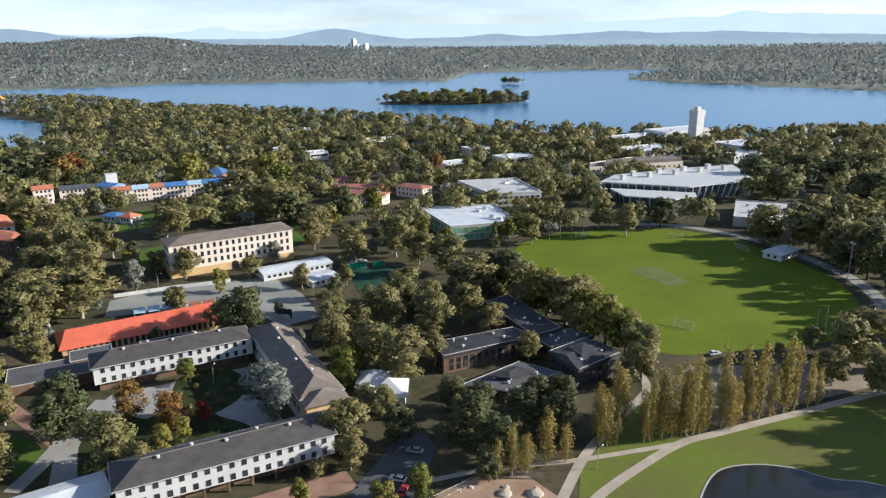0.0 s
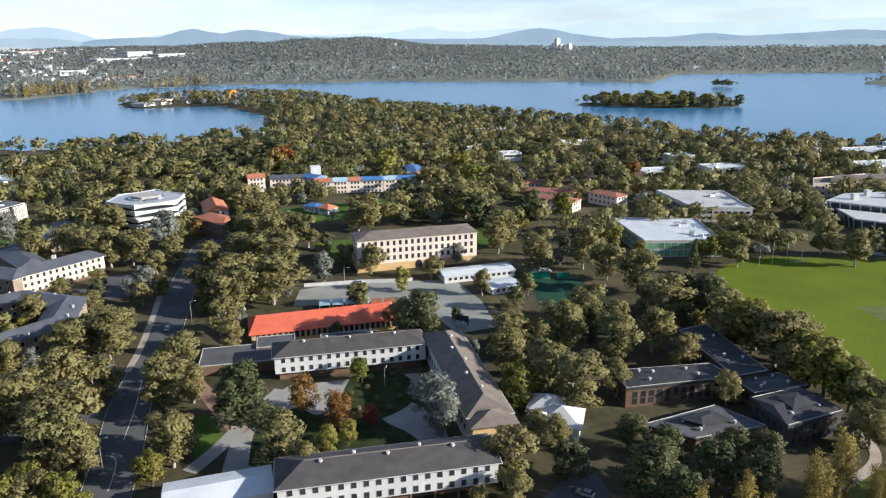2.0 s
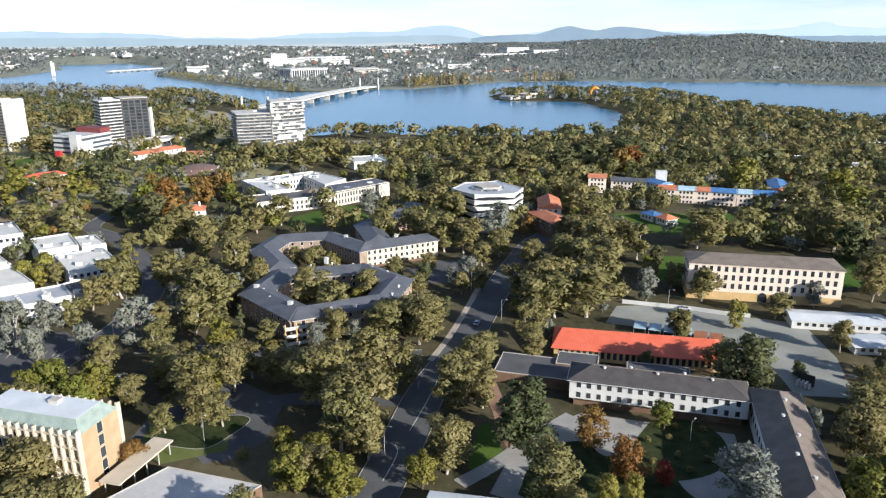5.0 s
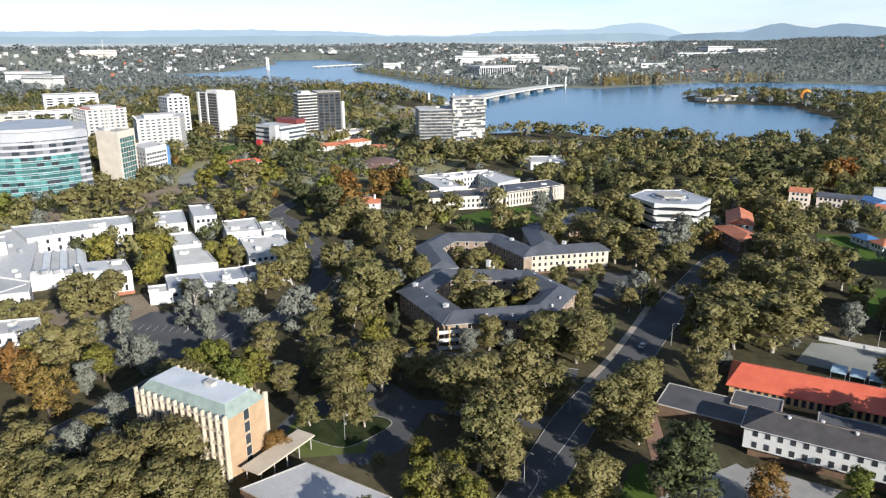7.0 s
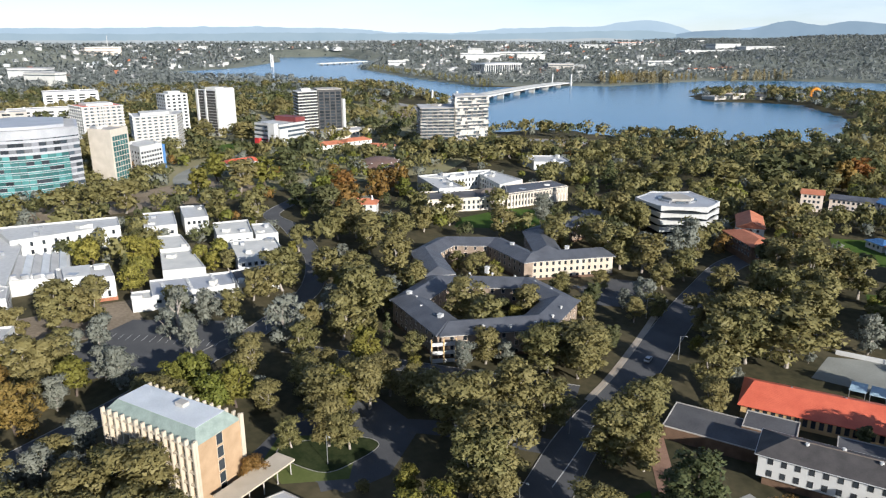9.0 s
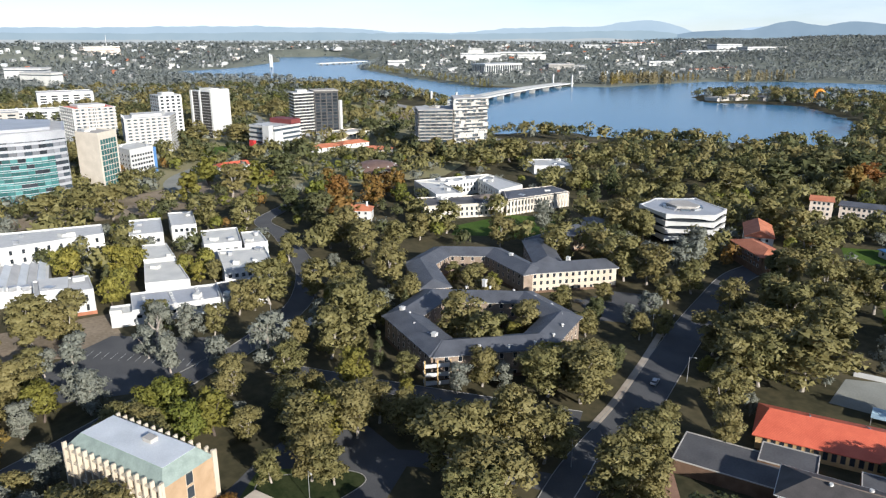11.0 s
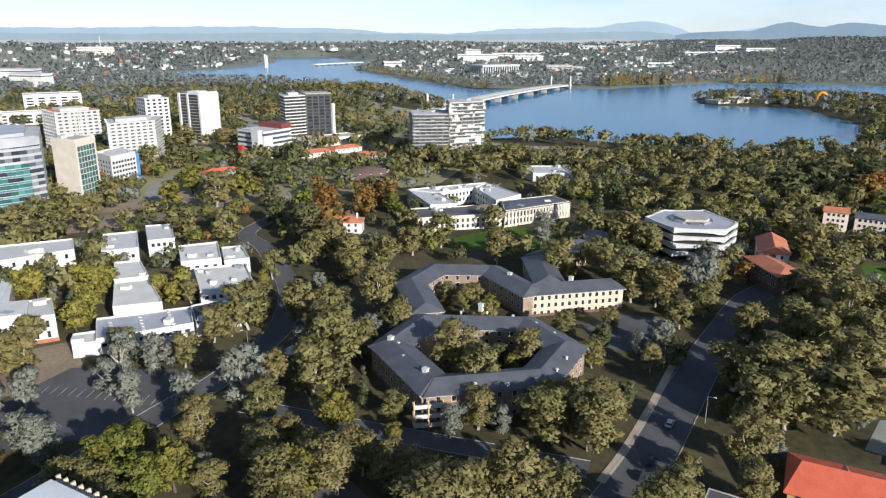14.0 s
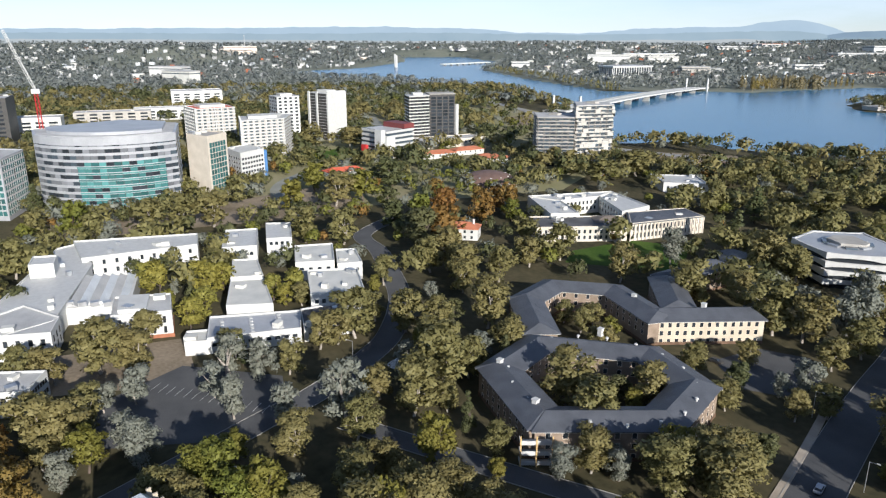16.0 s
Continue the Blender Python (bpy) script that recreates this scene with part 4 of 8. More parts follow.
for x, y, s, h in ((-20.5, 190, 9, 4.2), (-16, 184.5, 10, 4.2), (-21, 181.5, 7, 3.4)):
    poly = keep([(x - s / 2, y - s / 2), (x + s / 2, y - s / 2), (x + s / 2, y + s / 2), (x - s / 2, y + s / 2)])
    part("wall", prism(poly, 0, h), OFFWHITE, chapel)
    part("roof", hip(poly, h, 3.2, 0.8)[0], WHITEPAINT, chapel)
    windows(chapel, poly[0], poly[1], (2,), 3, 1.2, 1.6)

# ---- the office block with fins ----
tan = thing("tan_office_block", "five-storey tan brick office block with concrete fins", "building")
poly = keep([(-157.5, 80.5), (-164, 91.5), (-190, 76.5), (-183.5, 66)])
part("wall", prism(poly, 0, 15.6), TANBRICK, tan)
part("attic", prism(grow(poly, -0.6), 15.6, 16.2), DARKTRIM, tan)
ins, top = grow(poly, 0.1), grow(poly, -2.2)
bm = bmesh.new()
lo = [bm.verts.new((x, y, 15.6)) for x, y in ins]
hi = [bm.verts.new((x, y, 18.2)) for x, y in top]
for i in range(4):
    bm.faces.new((lo[i], lo[(i + 1) % 4], hi[(i + 1) % 4], hi[i]))
part("mansard", bm, COPPER, tan)
part("roof", prism(top, 18.1, 18.25), PALEROOF, tan)
for a, b in ((3, 0), (1, 2)):
    A, B = Vector(poly[a]), Vector(poly[b])
    turn = math.degrees(math.atan2((B - A).y, (B - A).x))
    me = None
    for i in range(14):
        p = A.lerp(B, i / 13)
        if me is None:
            bm = bmesh.new()
            box(bm, -0.2, -0.9, 0, 0.2, 0.0, 16.8)
            ob = part("fin", bm, SANDSTONE, tan)
            me = ob.data
            ob.matrix_basis = pose(p.x, p.y, 0, 0, 0, turn)
        else:
            share("fin", me, pose(p.x, p.y, 0, 0, 0, turn), tan)
    windows(tan, A, B, (14.1, 10.9, 7.7, 4.5, 1.6), 13, 1.25, 2.2, SANDSTONE, margin=0.0)
    for z in (12.5, 9.3, 6.1, 3.0):
        part("spandrel", box(bmesh.new(), 0, -0.45, z - 0.35, (B - A).length, 0, z + 0.35), SANDSTONE, tan).matrix_basis = pose(A.x, A.y, 0, 0, 0, turn)
    me = None
    for z in (15.4, 12.5, 9.3, 6.1):
        for i in range(13):
            p = A.lerp(B, (i + 0.5) / 13)
            if me is None:
                bm = bmesh.new()
                box(bm, -0.72, -0.75, -0.15, 0.72, 0.0, 0.15)
                ob = part("sun_hood", bm, SANDSTONE, tan)
                me = ob.data
                ob.matrix_basis = pose(p.x, p.y, z, 0, 0, turn)
            else:
                share("sun_hood", me, pose(p.x, p.y, z, 0, 0, turn), tan)
windows(tan, poly[0], poly[1], (14.2, 11.0, 7.8, 4.6, 2.0), 1, 1.7, 2.6, SANDSTONE, margin=5.2)
for i in (0, 1):
    part("corner_fin", box(bmesh.new(), -0.3, -0.3, 0, 0.3, 0.3, 17.0), SANDSTONE, tan).matrix_basis = pose(*poly[i], 0, 0, 0, 30)
roof_box(tan, -172, 81, 18.25, 2.5, 1.8, 0.8, CONCRETE, 30)
walkway = thing("covered_walkway", "flat-roofed covered walkway with a brown gravel roof", "walkway")
part("roof", prism(rect((-154, 84), (-163, 101), 5.5), 3.3, 3.7), SANDSTONE, walkway)
for i in range(5):
    for s in (-2.3, 2.3):
        p = Vector((-154.5, 85)).lerp(Vector((-162.5, 100)), i / 4) + Vector((0.88, 0.47)) * s
        part("post", box(bmesh.new(), -0.12, -0.12, 0, 0.12, 0.12, 3.3), CONCRETE, walkway).matrix_basis = pose(p.x, p.y, 0)
lecture = thing("grey_roofed_hall", "low hall with a wide grey sheet roof", "building")
poly = keep([(-148, 80), (-126, 90), (-128, 107), (-150, 96)])
part("wall", prism(poly, 0, 3.8), BROWNBRICK, lecture)
parapet_roof(lecture, poly, 3.8, MEMBRANE, CONCRETE, 0.25, 0.3)

# ---- the hexagonal building ----
hexes = thing("hexagonal_offices", "three-storey hexagonal office wings with dark roofs round courtyards", "building")


def hex_wing(a, b, width, eave, n, wall=HEXWALL, floors=3):
    """One side of a hexagon: brick below, cream storeys (darkened for shade in HEXWALL) with deep windows, a hipped
    dark roof.
    """
    poly = keep(rect(a, b, width))
    part("wall", prism(poly, 0, eave), wall, hexes)
    part("plinth", prism(grow(poly, 0.15), 0, 1.0), BROWNBRICK, hexes)
    part("roof", hip(poly, eave, 2.3, 0.9, 4.0)[0], GREYROOF, hexes)
    part("eave_board", prism(grow(poly, 0.8), eave - 0.42, eave - 0.26), WHITEPAINT, hexes)
    levels = [eave - 1.6 - 2.85 * k for k in range(floors)]
    for i, j in ((0, 1), (2, 3)):
        windows(hexes, poly[i], poly[j], levels[:2] if wall is HEXWALL and i == 2 else levels, n, 1.15, 1.6, CREAM, margin=1.2)
    return poly


def ring_of_wings(outer, sides, width=10.5, eave=8.6):
    """Wings along the sides named of an outline, met at its corners."""
    mid = grow(outer, -width / 2)
    for k in sides:
        a, b = Vector(mid[k]), Vector(mid[(k + 1) % len(mid)])
        d = (b - a).normalized() * width * 0.27
        hex_wing(tuple(a - d), tuple(b + d), width, eave + 0.02 * (k % 3), max(6, int((b - a).length / 3.5)))


ring_of_wings([(-230, 163), (-195, 161), (-182, 195), (-196, 218), (-223, 219), (-245, 187)], range(6))
ring_of_wings([(-240, 239), (-274, 241), (-290, 217), (-277, 196), (-246, 186), (-226, 216)], (0, 1, 2, 3))
# the sunlit wing keeps a pale wall, without HEXWALL's painted shade
hex_wing((-246, 233), (-234, 268), 11, 8.62, 13, SANDSTONE)
hex_wing((-247, 246), (-276, 262), 11, 8.5, 9)
hex_wing((-276, 262), (-284, 296), 11, 8.4, 9)
hex_wing((-301, 318), (-284, 306), 11, 6.0, 4, YELLOWBRICK, 2)
corner = pose(-195, 161, 0, 0, 0, 69.1)
for z in (0.3, 3.0, 5.8):  # the white corner balconies
    part("corner_balcony", box(bmesh.new(), -2.6, -2.2, z, 5.2, 0.1, z + 0.3), WHITEPAINT, hexes).matrix_basis = corner
    part("balcony_front", box(bmesh.new(), -2.7, -2.3, z + 0.3, 5.3, -2.12, z + 1.2), WHITEPAINT, hexes).matrix_basis = corner
    for x in (-2.7, 5.12):
        part("balcony_side", box(bmesh.new(), x, -2.1, z + 0.3, x + 0.18, 0.0, z + 1.2), WHITEPAINT, hexes).matrix_basis = corner
for x in (-2.5, 1.3, 5.1):
    part("balcony_post", box(bmesh.new(), x - 0.18, -2.5, 0, x + 0.18, -2.32, 8.3), YELLOWBRICK, hexes).matrix_basis = corner
for x, y, z in ((-203, 166.5, 10.3), (-236, 207, 10.2), (-258, 235, 10.2), (-227, 168, 10.3), (-242, 252, 10.2)):
    bm = bmesh.new()
    box(bm, -0.7, -0.7, -1.2, 0.7, 0.7, 1.3)
    box(bm, -0.85, -0.85, 1.3, 0.85, 0.85, 1.5)
    part("chimney", bm, WHITE, hexes).matrix_basis = pose(x, y, z, 0, 0, 25)
for k in range(18):
    a = k * 0.349
    vent(hexes, -211 + 26.5 * math.cos(a), 190.5 + 24.5 * math.sin(a), 9.9)


# ---- further buildings ----
def block(name, label, poly, h, wall, roof, levels=(), sides=(0,), n=8, w=1.4, hh=1.6, frame=None, pane=None, units=2, category="building", parapet=0.7, base=0.0, group="", parent=None):
    """A flat-roofed block with rows of windows on the sides named, a parapet and roof units."""
    ob = parent or thing(name, label, category, group=group)
    keep(poly)
    part("wall", prism(poly, base, h), wall, ob)
    parapet_roof(ob, poly, h, roof, wall, parapet)
    for s in sides:
        a, b = poly[s], poly[(s + 1) % len(poly)]
        count = n if isinstance(n, int) else n[sides.index(s)]
        windows(ob, a, b, levels, count, w, hh, frame, pane, margin=0.8)
    cx, cy = sum(p[0] for p in poly) / len(poly), sum(p[1] for p in poly) / len(poly)
    rnd = random.Random(name + str(cx))
    for k in range(units):
        p, t = Vector(poly[rnd.randrange(len(poly))]), rnd.uniform(0.25, 0.7)
        q = p.lerp(Vector((cx, cy)), t)
        roof_box(ob, q.x, q.y, h + 0.05, rnd.uniform(1.5, 4), rnd.uniform(1.5, 3), rnd.uniform(0.8, 1.8), STEEL if k % 2 else OFFWHITE, rnd.uniform(0, 90))
    return ob


def hipped(name, label, p, q, width, h, wall, roof, rise=2.5, n=8, floors=1, inset=None, category="house", frame=None, parent=None, ends=True):
    """A plain house or hall with a hipped or gabled roof and windows all along."""
    ob = parent or thing(name, label, category)
    poly = keep(rect(p, q, width))
    part("wall", prism(poly, 0, h), wall, ob)
    part("roof", hip(poly, h, rise, 0.6, inset)[0], roof, ob)
    levels = [h - 1.5 - 2.9 * k for k in range(floors)]
    for i, j in ((0, 1), (2, 3)) if ends else ((0, 1),):
        windows(ob, poly[i], poly[j], levels, n, 1.2, 1.4, frame)
    if not ends:
        return ob
    windows(ob, poly[3], poly[0], levels, max(2, int(width / 3.5)), 1.2, 1.4, frame)
    windows(ob, poly[1], poly[2], levels, max(2, int(width / 3.5)), 1.2, 1.4, frame)
    return ob


def span(h0, step, count):
    return [h0 + step * k for k in range(count)]


def turned(cx, cy, w, d, turn=28.0):
    """Corners of an oblong, counter-clockwise, turned about its middle."""
    c, s = math.cos(radians(turn)), math.sin(radians(turn))
    return [(cx + x * c - y * s, cy + x * s + y * c) for x, y in ((-w / 2, -d / 2), (w / 2, -d / 2), (w / 2, d / 2), (-w / 2, d / 2))]


# white art-school group
art = block("white_art_school", "large white flat-roofed art school", [(-307, 63), (-305, 82), (-323, 82), (-326, 63)], 9, WHITE, MEMBRANE, (6.6, 2.9), (0, 1), (5, 4), 0.8, 2.2, DARKTRIM, units=2)
part("attic", prism([(-309, 65), (-307.5, 74), (-322, 75), (-324, 65)], 9, 10.6), WHITE, art)
part("brick_plinth", prism(grow([(-307, 63), (-305, 82), (-323, 82), (-326, 63)], 0.2), 0, 1.3), REDBRICK, art)
block("", "", [(-379, 48), (-384, 94), (-403, 95), (-409, 42)], 9.5, WHITE, WHITEPAINT, (7.4, 3.6), (0, 1), (9, 4), 1.0, 1.8, DARKTRIM, units=4, parent=art)
block("", "", [(-374, 52), (-410, 44), (-404, 36), (-330, 24), (-303, 30), (-312, 45)][::-1], 8.0, WHITE, WHITEPAINT, (), (), 0, units=4, parent=art)
block("", "", [(-303, 30), (-300, 46), (-314, 47), (-330, 34), (-322, 26)], 8.4, WHITE, MEMBRANE, (5.8, 2.6), (0, 1), (4, 3), 1.1, 2.0, DARKTRIM, units=1, parent=art)
block("", "", [(-364, 31), (-363, 40), (-375, 40), (-376, 31)], 13.0, WHITE, WHITEPAINT, (), (), 0, units=0, parent=art)
saw = keep([(-329, 42), (-327, 68), (-360, 70), (-366, 46)])
part("studio_wall", prism(saw, 0, 6.4), WHITE, art)
for i in range(7):  # saw-tooth skylights
    a, b = Vector((-330, 44)).lerp(Vector((-328, 67)), (i + 0.5) / 7), Vector((-364, 47)).lerp(Vector((-359, 69)), (i + 0.5) / 7)
    bm = bmesh.new()
    d = (b - a).normalized()
    s = Vector((d.y, -d.x)) * 1.5
    v = [bm.verts.new((*p, z)) for p, z in ((a + s, 6.42), (a - s, 6.42), (a - s * 0.6, 7.9), (b + s, 6.42), (b - s, 6.42), (b - s * 0.6, 7.9))]
    for f in ((0, 1, 2), (5, 4, 3), (0, 2, 5, 3), (1, 4, 5, 2), (0, 3, 4, 1)):
        bm.faces.new([v[k] for k in f])
    part("sawtooth_skylight", bm, MEMBRANE if i % 2 else PALEROOF, art)
for k in range(5):
    roof_box(art, -331 + k * 1.5, 48 + k * 4.2, 6.42, 2.2, 2.6, 1.6, STEEL, 12)
music = block("grey_roofed_music_school", "white music school with flat grey roofs", [(-310, 100), (-306, 116), (-336, 116.5), (-338, 104)], 6.5, WHITE, OFFWHITE, (), (), 0, units=1)
block("", "", [(-338.4, 104), (-336.4, 116.5), (-360, 117), (-362, 107)], 7.4, WHITE, OFFWHITE, (), (), 0, units=1, parent=music)
low_hall = [(-286, 92), (-284, 122), (-300, 124.5), (-305, 94)]
block("", "", low_hall, 5.0, WHITE, SILVERPANEL, (3.0,), (0,), 10, 1.6, 1.2, units=2, parent=music)
for k in range(3):  # strips of rooflight
    for j in range(5):
        roof_box(music, -288 - j * 3.0, 97 + k * 9.5 + j * 0.15, 5.05, 2.2, 1.0, 0.3, WHITEPAINT, 5, "rooflight")
block("", "", [(-287, 85), (-285.6, 92), (-295, 93), (-296, 86)], 4.4, WHITE, OFFWHITE, (), (), 0, units=1, parent=music)
block("", "", [(-309, 130), (-307, 150), (-334, 154), (-338, 134)], 7.0, WHITE, OFFWHITE, (4.6,), (0,), 7, 1.4, 1.6, units=6, parent=music)
block("", "", [(-284.5, 123), (-286, 140), (-305, 142), (-303, 125)], 4.2, WHITE, DARKFLAT, (2.4,), (0,), 5, 1.6, 1.3, units=3, parent=music)
block("", "", [(-348, 131), (-345, 147), (-371, 152), (-373, 135)], 7.6, WHITE, OFFWHITE, (5.0,), (0,), 4, 1.6, 1.2, units=2, parent=music)
block("", "", [(-342, 147.5), (-341, 158), (-361, 160), (-363, 151.5)], 7.0, WHITE, OFFWHITE, (4.6,), (0,), 3, 1.6, 1.2, units=2, parent=music)
block("white_studio", "small white flat-roofed studio blocks", [(-380, 104), (-378, 119), (-408, 123), (-410, 108)], 8, WHITE, WHITEPAINT, (5.0,), (0,), 4, units=2)
block("white_studio", "small white flat-roofed studio block beside trees", [(-388, 124.5), (-386, 136), (-414, 140), (-417, 128)], 8, WHITE, WHITEPAINT, (6.0,), (0,), 4, units=1)
block("white_house_block", "low white flat-roofed building by a car park", [(-268, 18), (-262, 44), (-274, 48), (-282, 22)], 7, WHITE, MEMBRANE, (5.2, 2.2), (0, 1), 8, 1.4, 1.5)

# banded hexagonal offices
banded = thing("white_banded_offices", "white six-sided offices with dark ribbon windows", "building")
poly = keep([(-262.9, 331.1), (-248.9, 348.3), (-254.7, 363.9), (-279.3, 370.5), (-289.9, 352.4), (-284.2, 335.2)])
part("core", prism(grow(poly, -1.2), 0, 14.5), GLASS, banded)
for k, z in enumerate((0.6, 4.3, 8.0, 11.7)):  # white storeys, each swelling and pinching round its dark ribbon of glass
    rim, n = grow(poly, 0.5), 8
    bm = bmesh.new()
    rows = []
    for i in range(6):
        a, b = Vector(rim[i]), Vector(rim[(i + 1) % 6])
        for j in range(n):
            u = j / n
            gap = 0.75 * math.sin(math.pi * u) ** 0.6 if (i + k) % 3 else 0.75 * math.sin(math.pi * min(1, u * 1.15)) ** 0.5
            p = a.lerp(b, u)
            q = p.lerp(Vector((-270.0, 350.2)), 0.05)
            rows.append([bm.verts.new(v) for v in ((*q, z + 1.0 + gap), (*p, z + 1.0 + gap), (*p, z + 3.75 - gap * 0.45), (*q, z + 3.75 - gap * 0.45))])
    for a, b in zip(rows, rows[1:] + rows[:1]):
        for i in range(4):
            bm.faces.new((a[i], b[i], b[(i + 1) % 4], a[(i + 1) % 4]))
    part("white_band", bm, WHITEPAINT, banded)
part("roof", prism(grow(poly, -0.8), 14.5, 14.95), SILVERPANEL, banded)
part("plant_room", prism(grow(poly, -11), 14.9, 16.6), CONCRETE, banded)
for k in range(8):
    roof_box(banded, -270.0 + 8.5 * math.cos(k * 0.8), 350.2 + 8.5 * math.sin(k * 0.8), 14.95, 2.2, 4.6, 0.7, BLUEGLASS if k % 2 else STEEL, k * 46)
ros = hipped("orange_roofed_college", "college wing with an orange tiled roof and dark balconies", (-242, 372), (-226, 352), 12, 9.5, OFFWHITE, ORANGEROOF, 3, 6, 3, 0.2)
hipped("", "", (-230, 346), (-205, 334), 12, 8.4, BROWNBRICK, ORANGEROOF, 2, 9, 2, parent=ros)

# grey-roofed chancelry group
chan = block("pale_chancelry", "white offices with pale roofs round a court, beige wing in front", [(-406, 291), (-408, 317), (-417, 332), (-423, 279)], 9, OFFWHITE, WHITEPAINT, (6.6, 3.2), (0,), 9, 1.0, 1.8, DARKTRIM, units=5)
block("", "", [(-380, 270), (-376, 285), (-405.6, 290.6), (-422.6, 278.6)], 9, OFFWHITE, WHITEPAINT, (6.6, 3.2), (0, 1), (4, 8), 1.0, 1.8, DARKTRIM, units=3, parent=chan)
block("", "", [(-371, 308), (-377, 330), (-416.6, 331.6), (-407.6, 317.4)], 9, OFFWHITE, WHITEPAINT, (6.6, 3.2), (0, 3), (6, 8), 1.0, 1.8, DARKTRIM, units=4, parent=chan)
beige_poly = [(-349, 298), (-349, 343), (-367, 345), (-370, 311)]
block("", "", beige_poly, 8.6, BEIGE, MEMBRANE, (6.4, 2.6), (0, 1), (19, 6), 1.0, 2.5, BEIGE, units=2, parent=chan)
part("sheet_roof", hip(beige_poly, 8.9, 1.0, 0.7, 5)[0], GREYROOF, chan)
for i in range(20):  # slim piers along the beige front
    p = Vector(beige_poly[0]).lerp(Vector(beige_poly[1]), i / 19)
    part("pier", box(bmesh.new(), -0.02, -0.25, 0, 0.5, 0.25, 8.5), BEIGE, chan).matrix_basis = pose(p.x, p.y, 0)
block("", "", [(-364, 253), (-350, 297), (-369, 308), (-385, 260)], 7.2, BEIGE, DARKFLAT, (5.2, 2.2), (0,), 16, 1.2, 1.9, WHITEPAINT, units=5, parent=chan)
part("brown_roof_lantern", hip(turned(-366, 296, 15, 12, 70), 7.5, 2.2, 0.3)[0], BROWNROOF, chan)
block("white_lake_pavilion", "low white building among trees near the lake", [(-440, 388), (-425, 412), (-452, 424), (-468, 398)], 6, WHITE, WHITEPAINT, (3.5,), (0, 1), 6)
hipped("pink_house", "small pink-roofed white house with chimneys", (-389.9, 215.4), (-380.9, 229.4), 10, 6, WHITE, ORANGEROOF, 2.4, 4, 2)
for x, y in ((-388.4, 217.9), (-382.4, 226.9)):
    part("chimney", box(bmesh.new(), -0.5, -0.5, 0, 0.5, 0.5, 3.6), WHITE, bpy.data.objects["pink_house"]).matrix_basis = pose(x, y, 6.4)
hipped("small_grey_house", "small house with a grey gabled roof", (-232, 398), (-222, 388), 8, 4, WHITE, ORANGEROOF, 2.0, 3, 1)

# the copper dome
dome = thing("copper_domed_hall", "low brown copper dome standing on arches", "hall", (-505, 291, 0))
bm = bmesh.new()
bmesh.ops.create_uvsphere(bm, u_segments=48, v_segments=20, radius=20.5)
bmesh.ops.delete(bm, geom=[v for v in bm.verts if v.co.z < 3.0], context="VERTS")
bmesh.ops.scale(bm, vec=(1, 1, 0.46), verts=bm.verts)
part("shell", bm, COPPERBROWN, dome, smooth=True)
for k in range(12):
    a = k * math.tau / 12 + 0.2
    part("skylight", box(bmesh.new(), -0.5, -0.5, -0.2, 0.5, 0.5, 0.25), WHITEPAINT, dome).matrix_basis = pose(14.5 * math.cos(a), 14.5 * math.sin(a), 6.7)
part("drum", prism(ring(0, 0, 16, 16, n=24), 0, 4.0), GLASS, dome)
for k in range(16):
    a = k * math.tau / 16
    bm = bmesh.new()
    tube(bm, (19 * math.cos(a), 19 * math.sin(a), 3.6), (20.5 * math.cos(a), 20.5 * math.sin(a), 0), 0.6, 0.45)
    part("arch_leg", bm, CONCRETE, dome)
keep(ring(-505, 291, 21, 21, n=16))


# ---- the town by the lake ----
def tower(name, label, poly, h, floors, wall, slab, pane, n, proud=0.9, group="", roof=MEMBRANE, sides=None, base=3.0, cap=2.5, fins=0, slab_h=0.85):
    """An apartment tower: slabs and balconies stand out at every floor, with glazing between."""
    ob = thing(name, label, "tower block", group=group)
    keep(poly)
    part("core", prism(poly, 0, h), wall, ob)
    step = (h - base) / floors
    for k in range(floors + 1):
        part("balcony_slab", prism(grow(poly, proud), base + step * k - slab_h * 0.6, base + step * k + slab_h * 0.4), slab, ob)
    for s in sides if sides is not None else (0, 3):
        a, b = Vector(poly[s]), Vector(poly[(s + 1) % len(poly)])
        windows(ob, a, b, span(base + step * 0.58, step, floors), n, 2.6, step * 0.55, DARKTRIM if fins == 0 else OFFWHITE, pane, margin=0.5)
        for k in range(fins + 1 if fins else 0):  # upright fins between the balconies
            p, turn = a.lerp(b, k / fins), math.degrees(math.atan2((b - a).y, (b - a).x))
            part("fin", box(bmesh.new(), -0.3, -proud - 0.05, base, 0.3, 0, h + 0.9), slab, ob).matrix_basis = pose(p.x, p.y, 0, 0, 0, turn)
    part("roof", prism(grow(poly, -0.6), h, h + 0.4), roof, ob)
    part("plant_room", prism(grow(poly, -min(6, (Vector(poly[0]) - Vector(poly[1])).length / 4)), h + 0.35, h + cap), OFFWHITE, ob)
    return ob


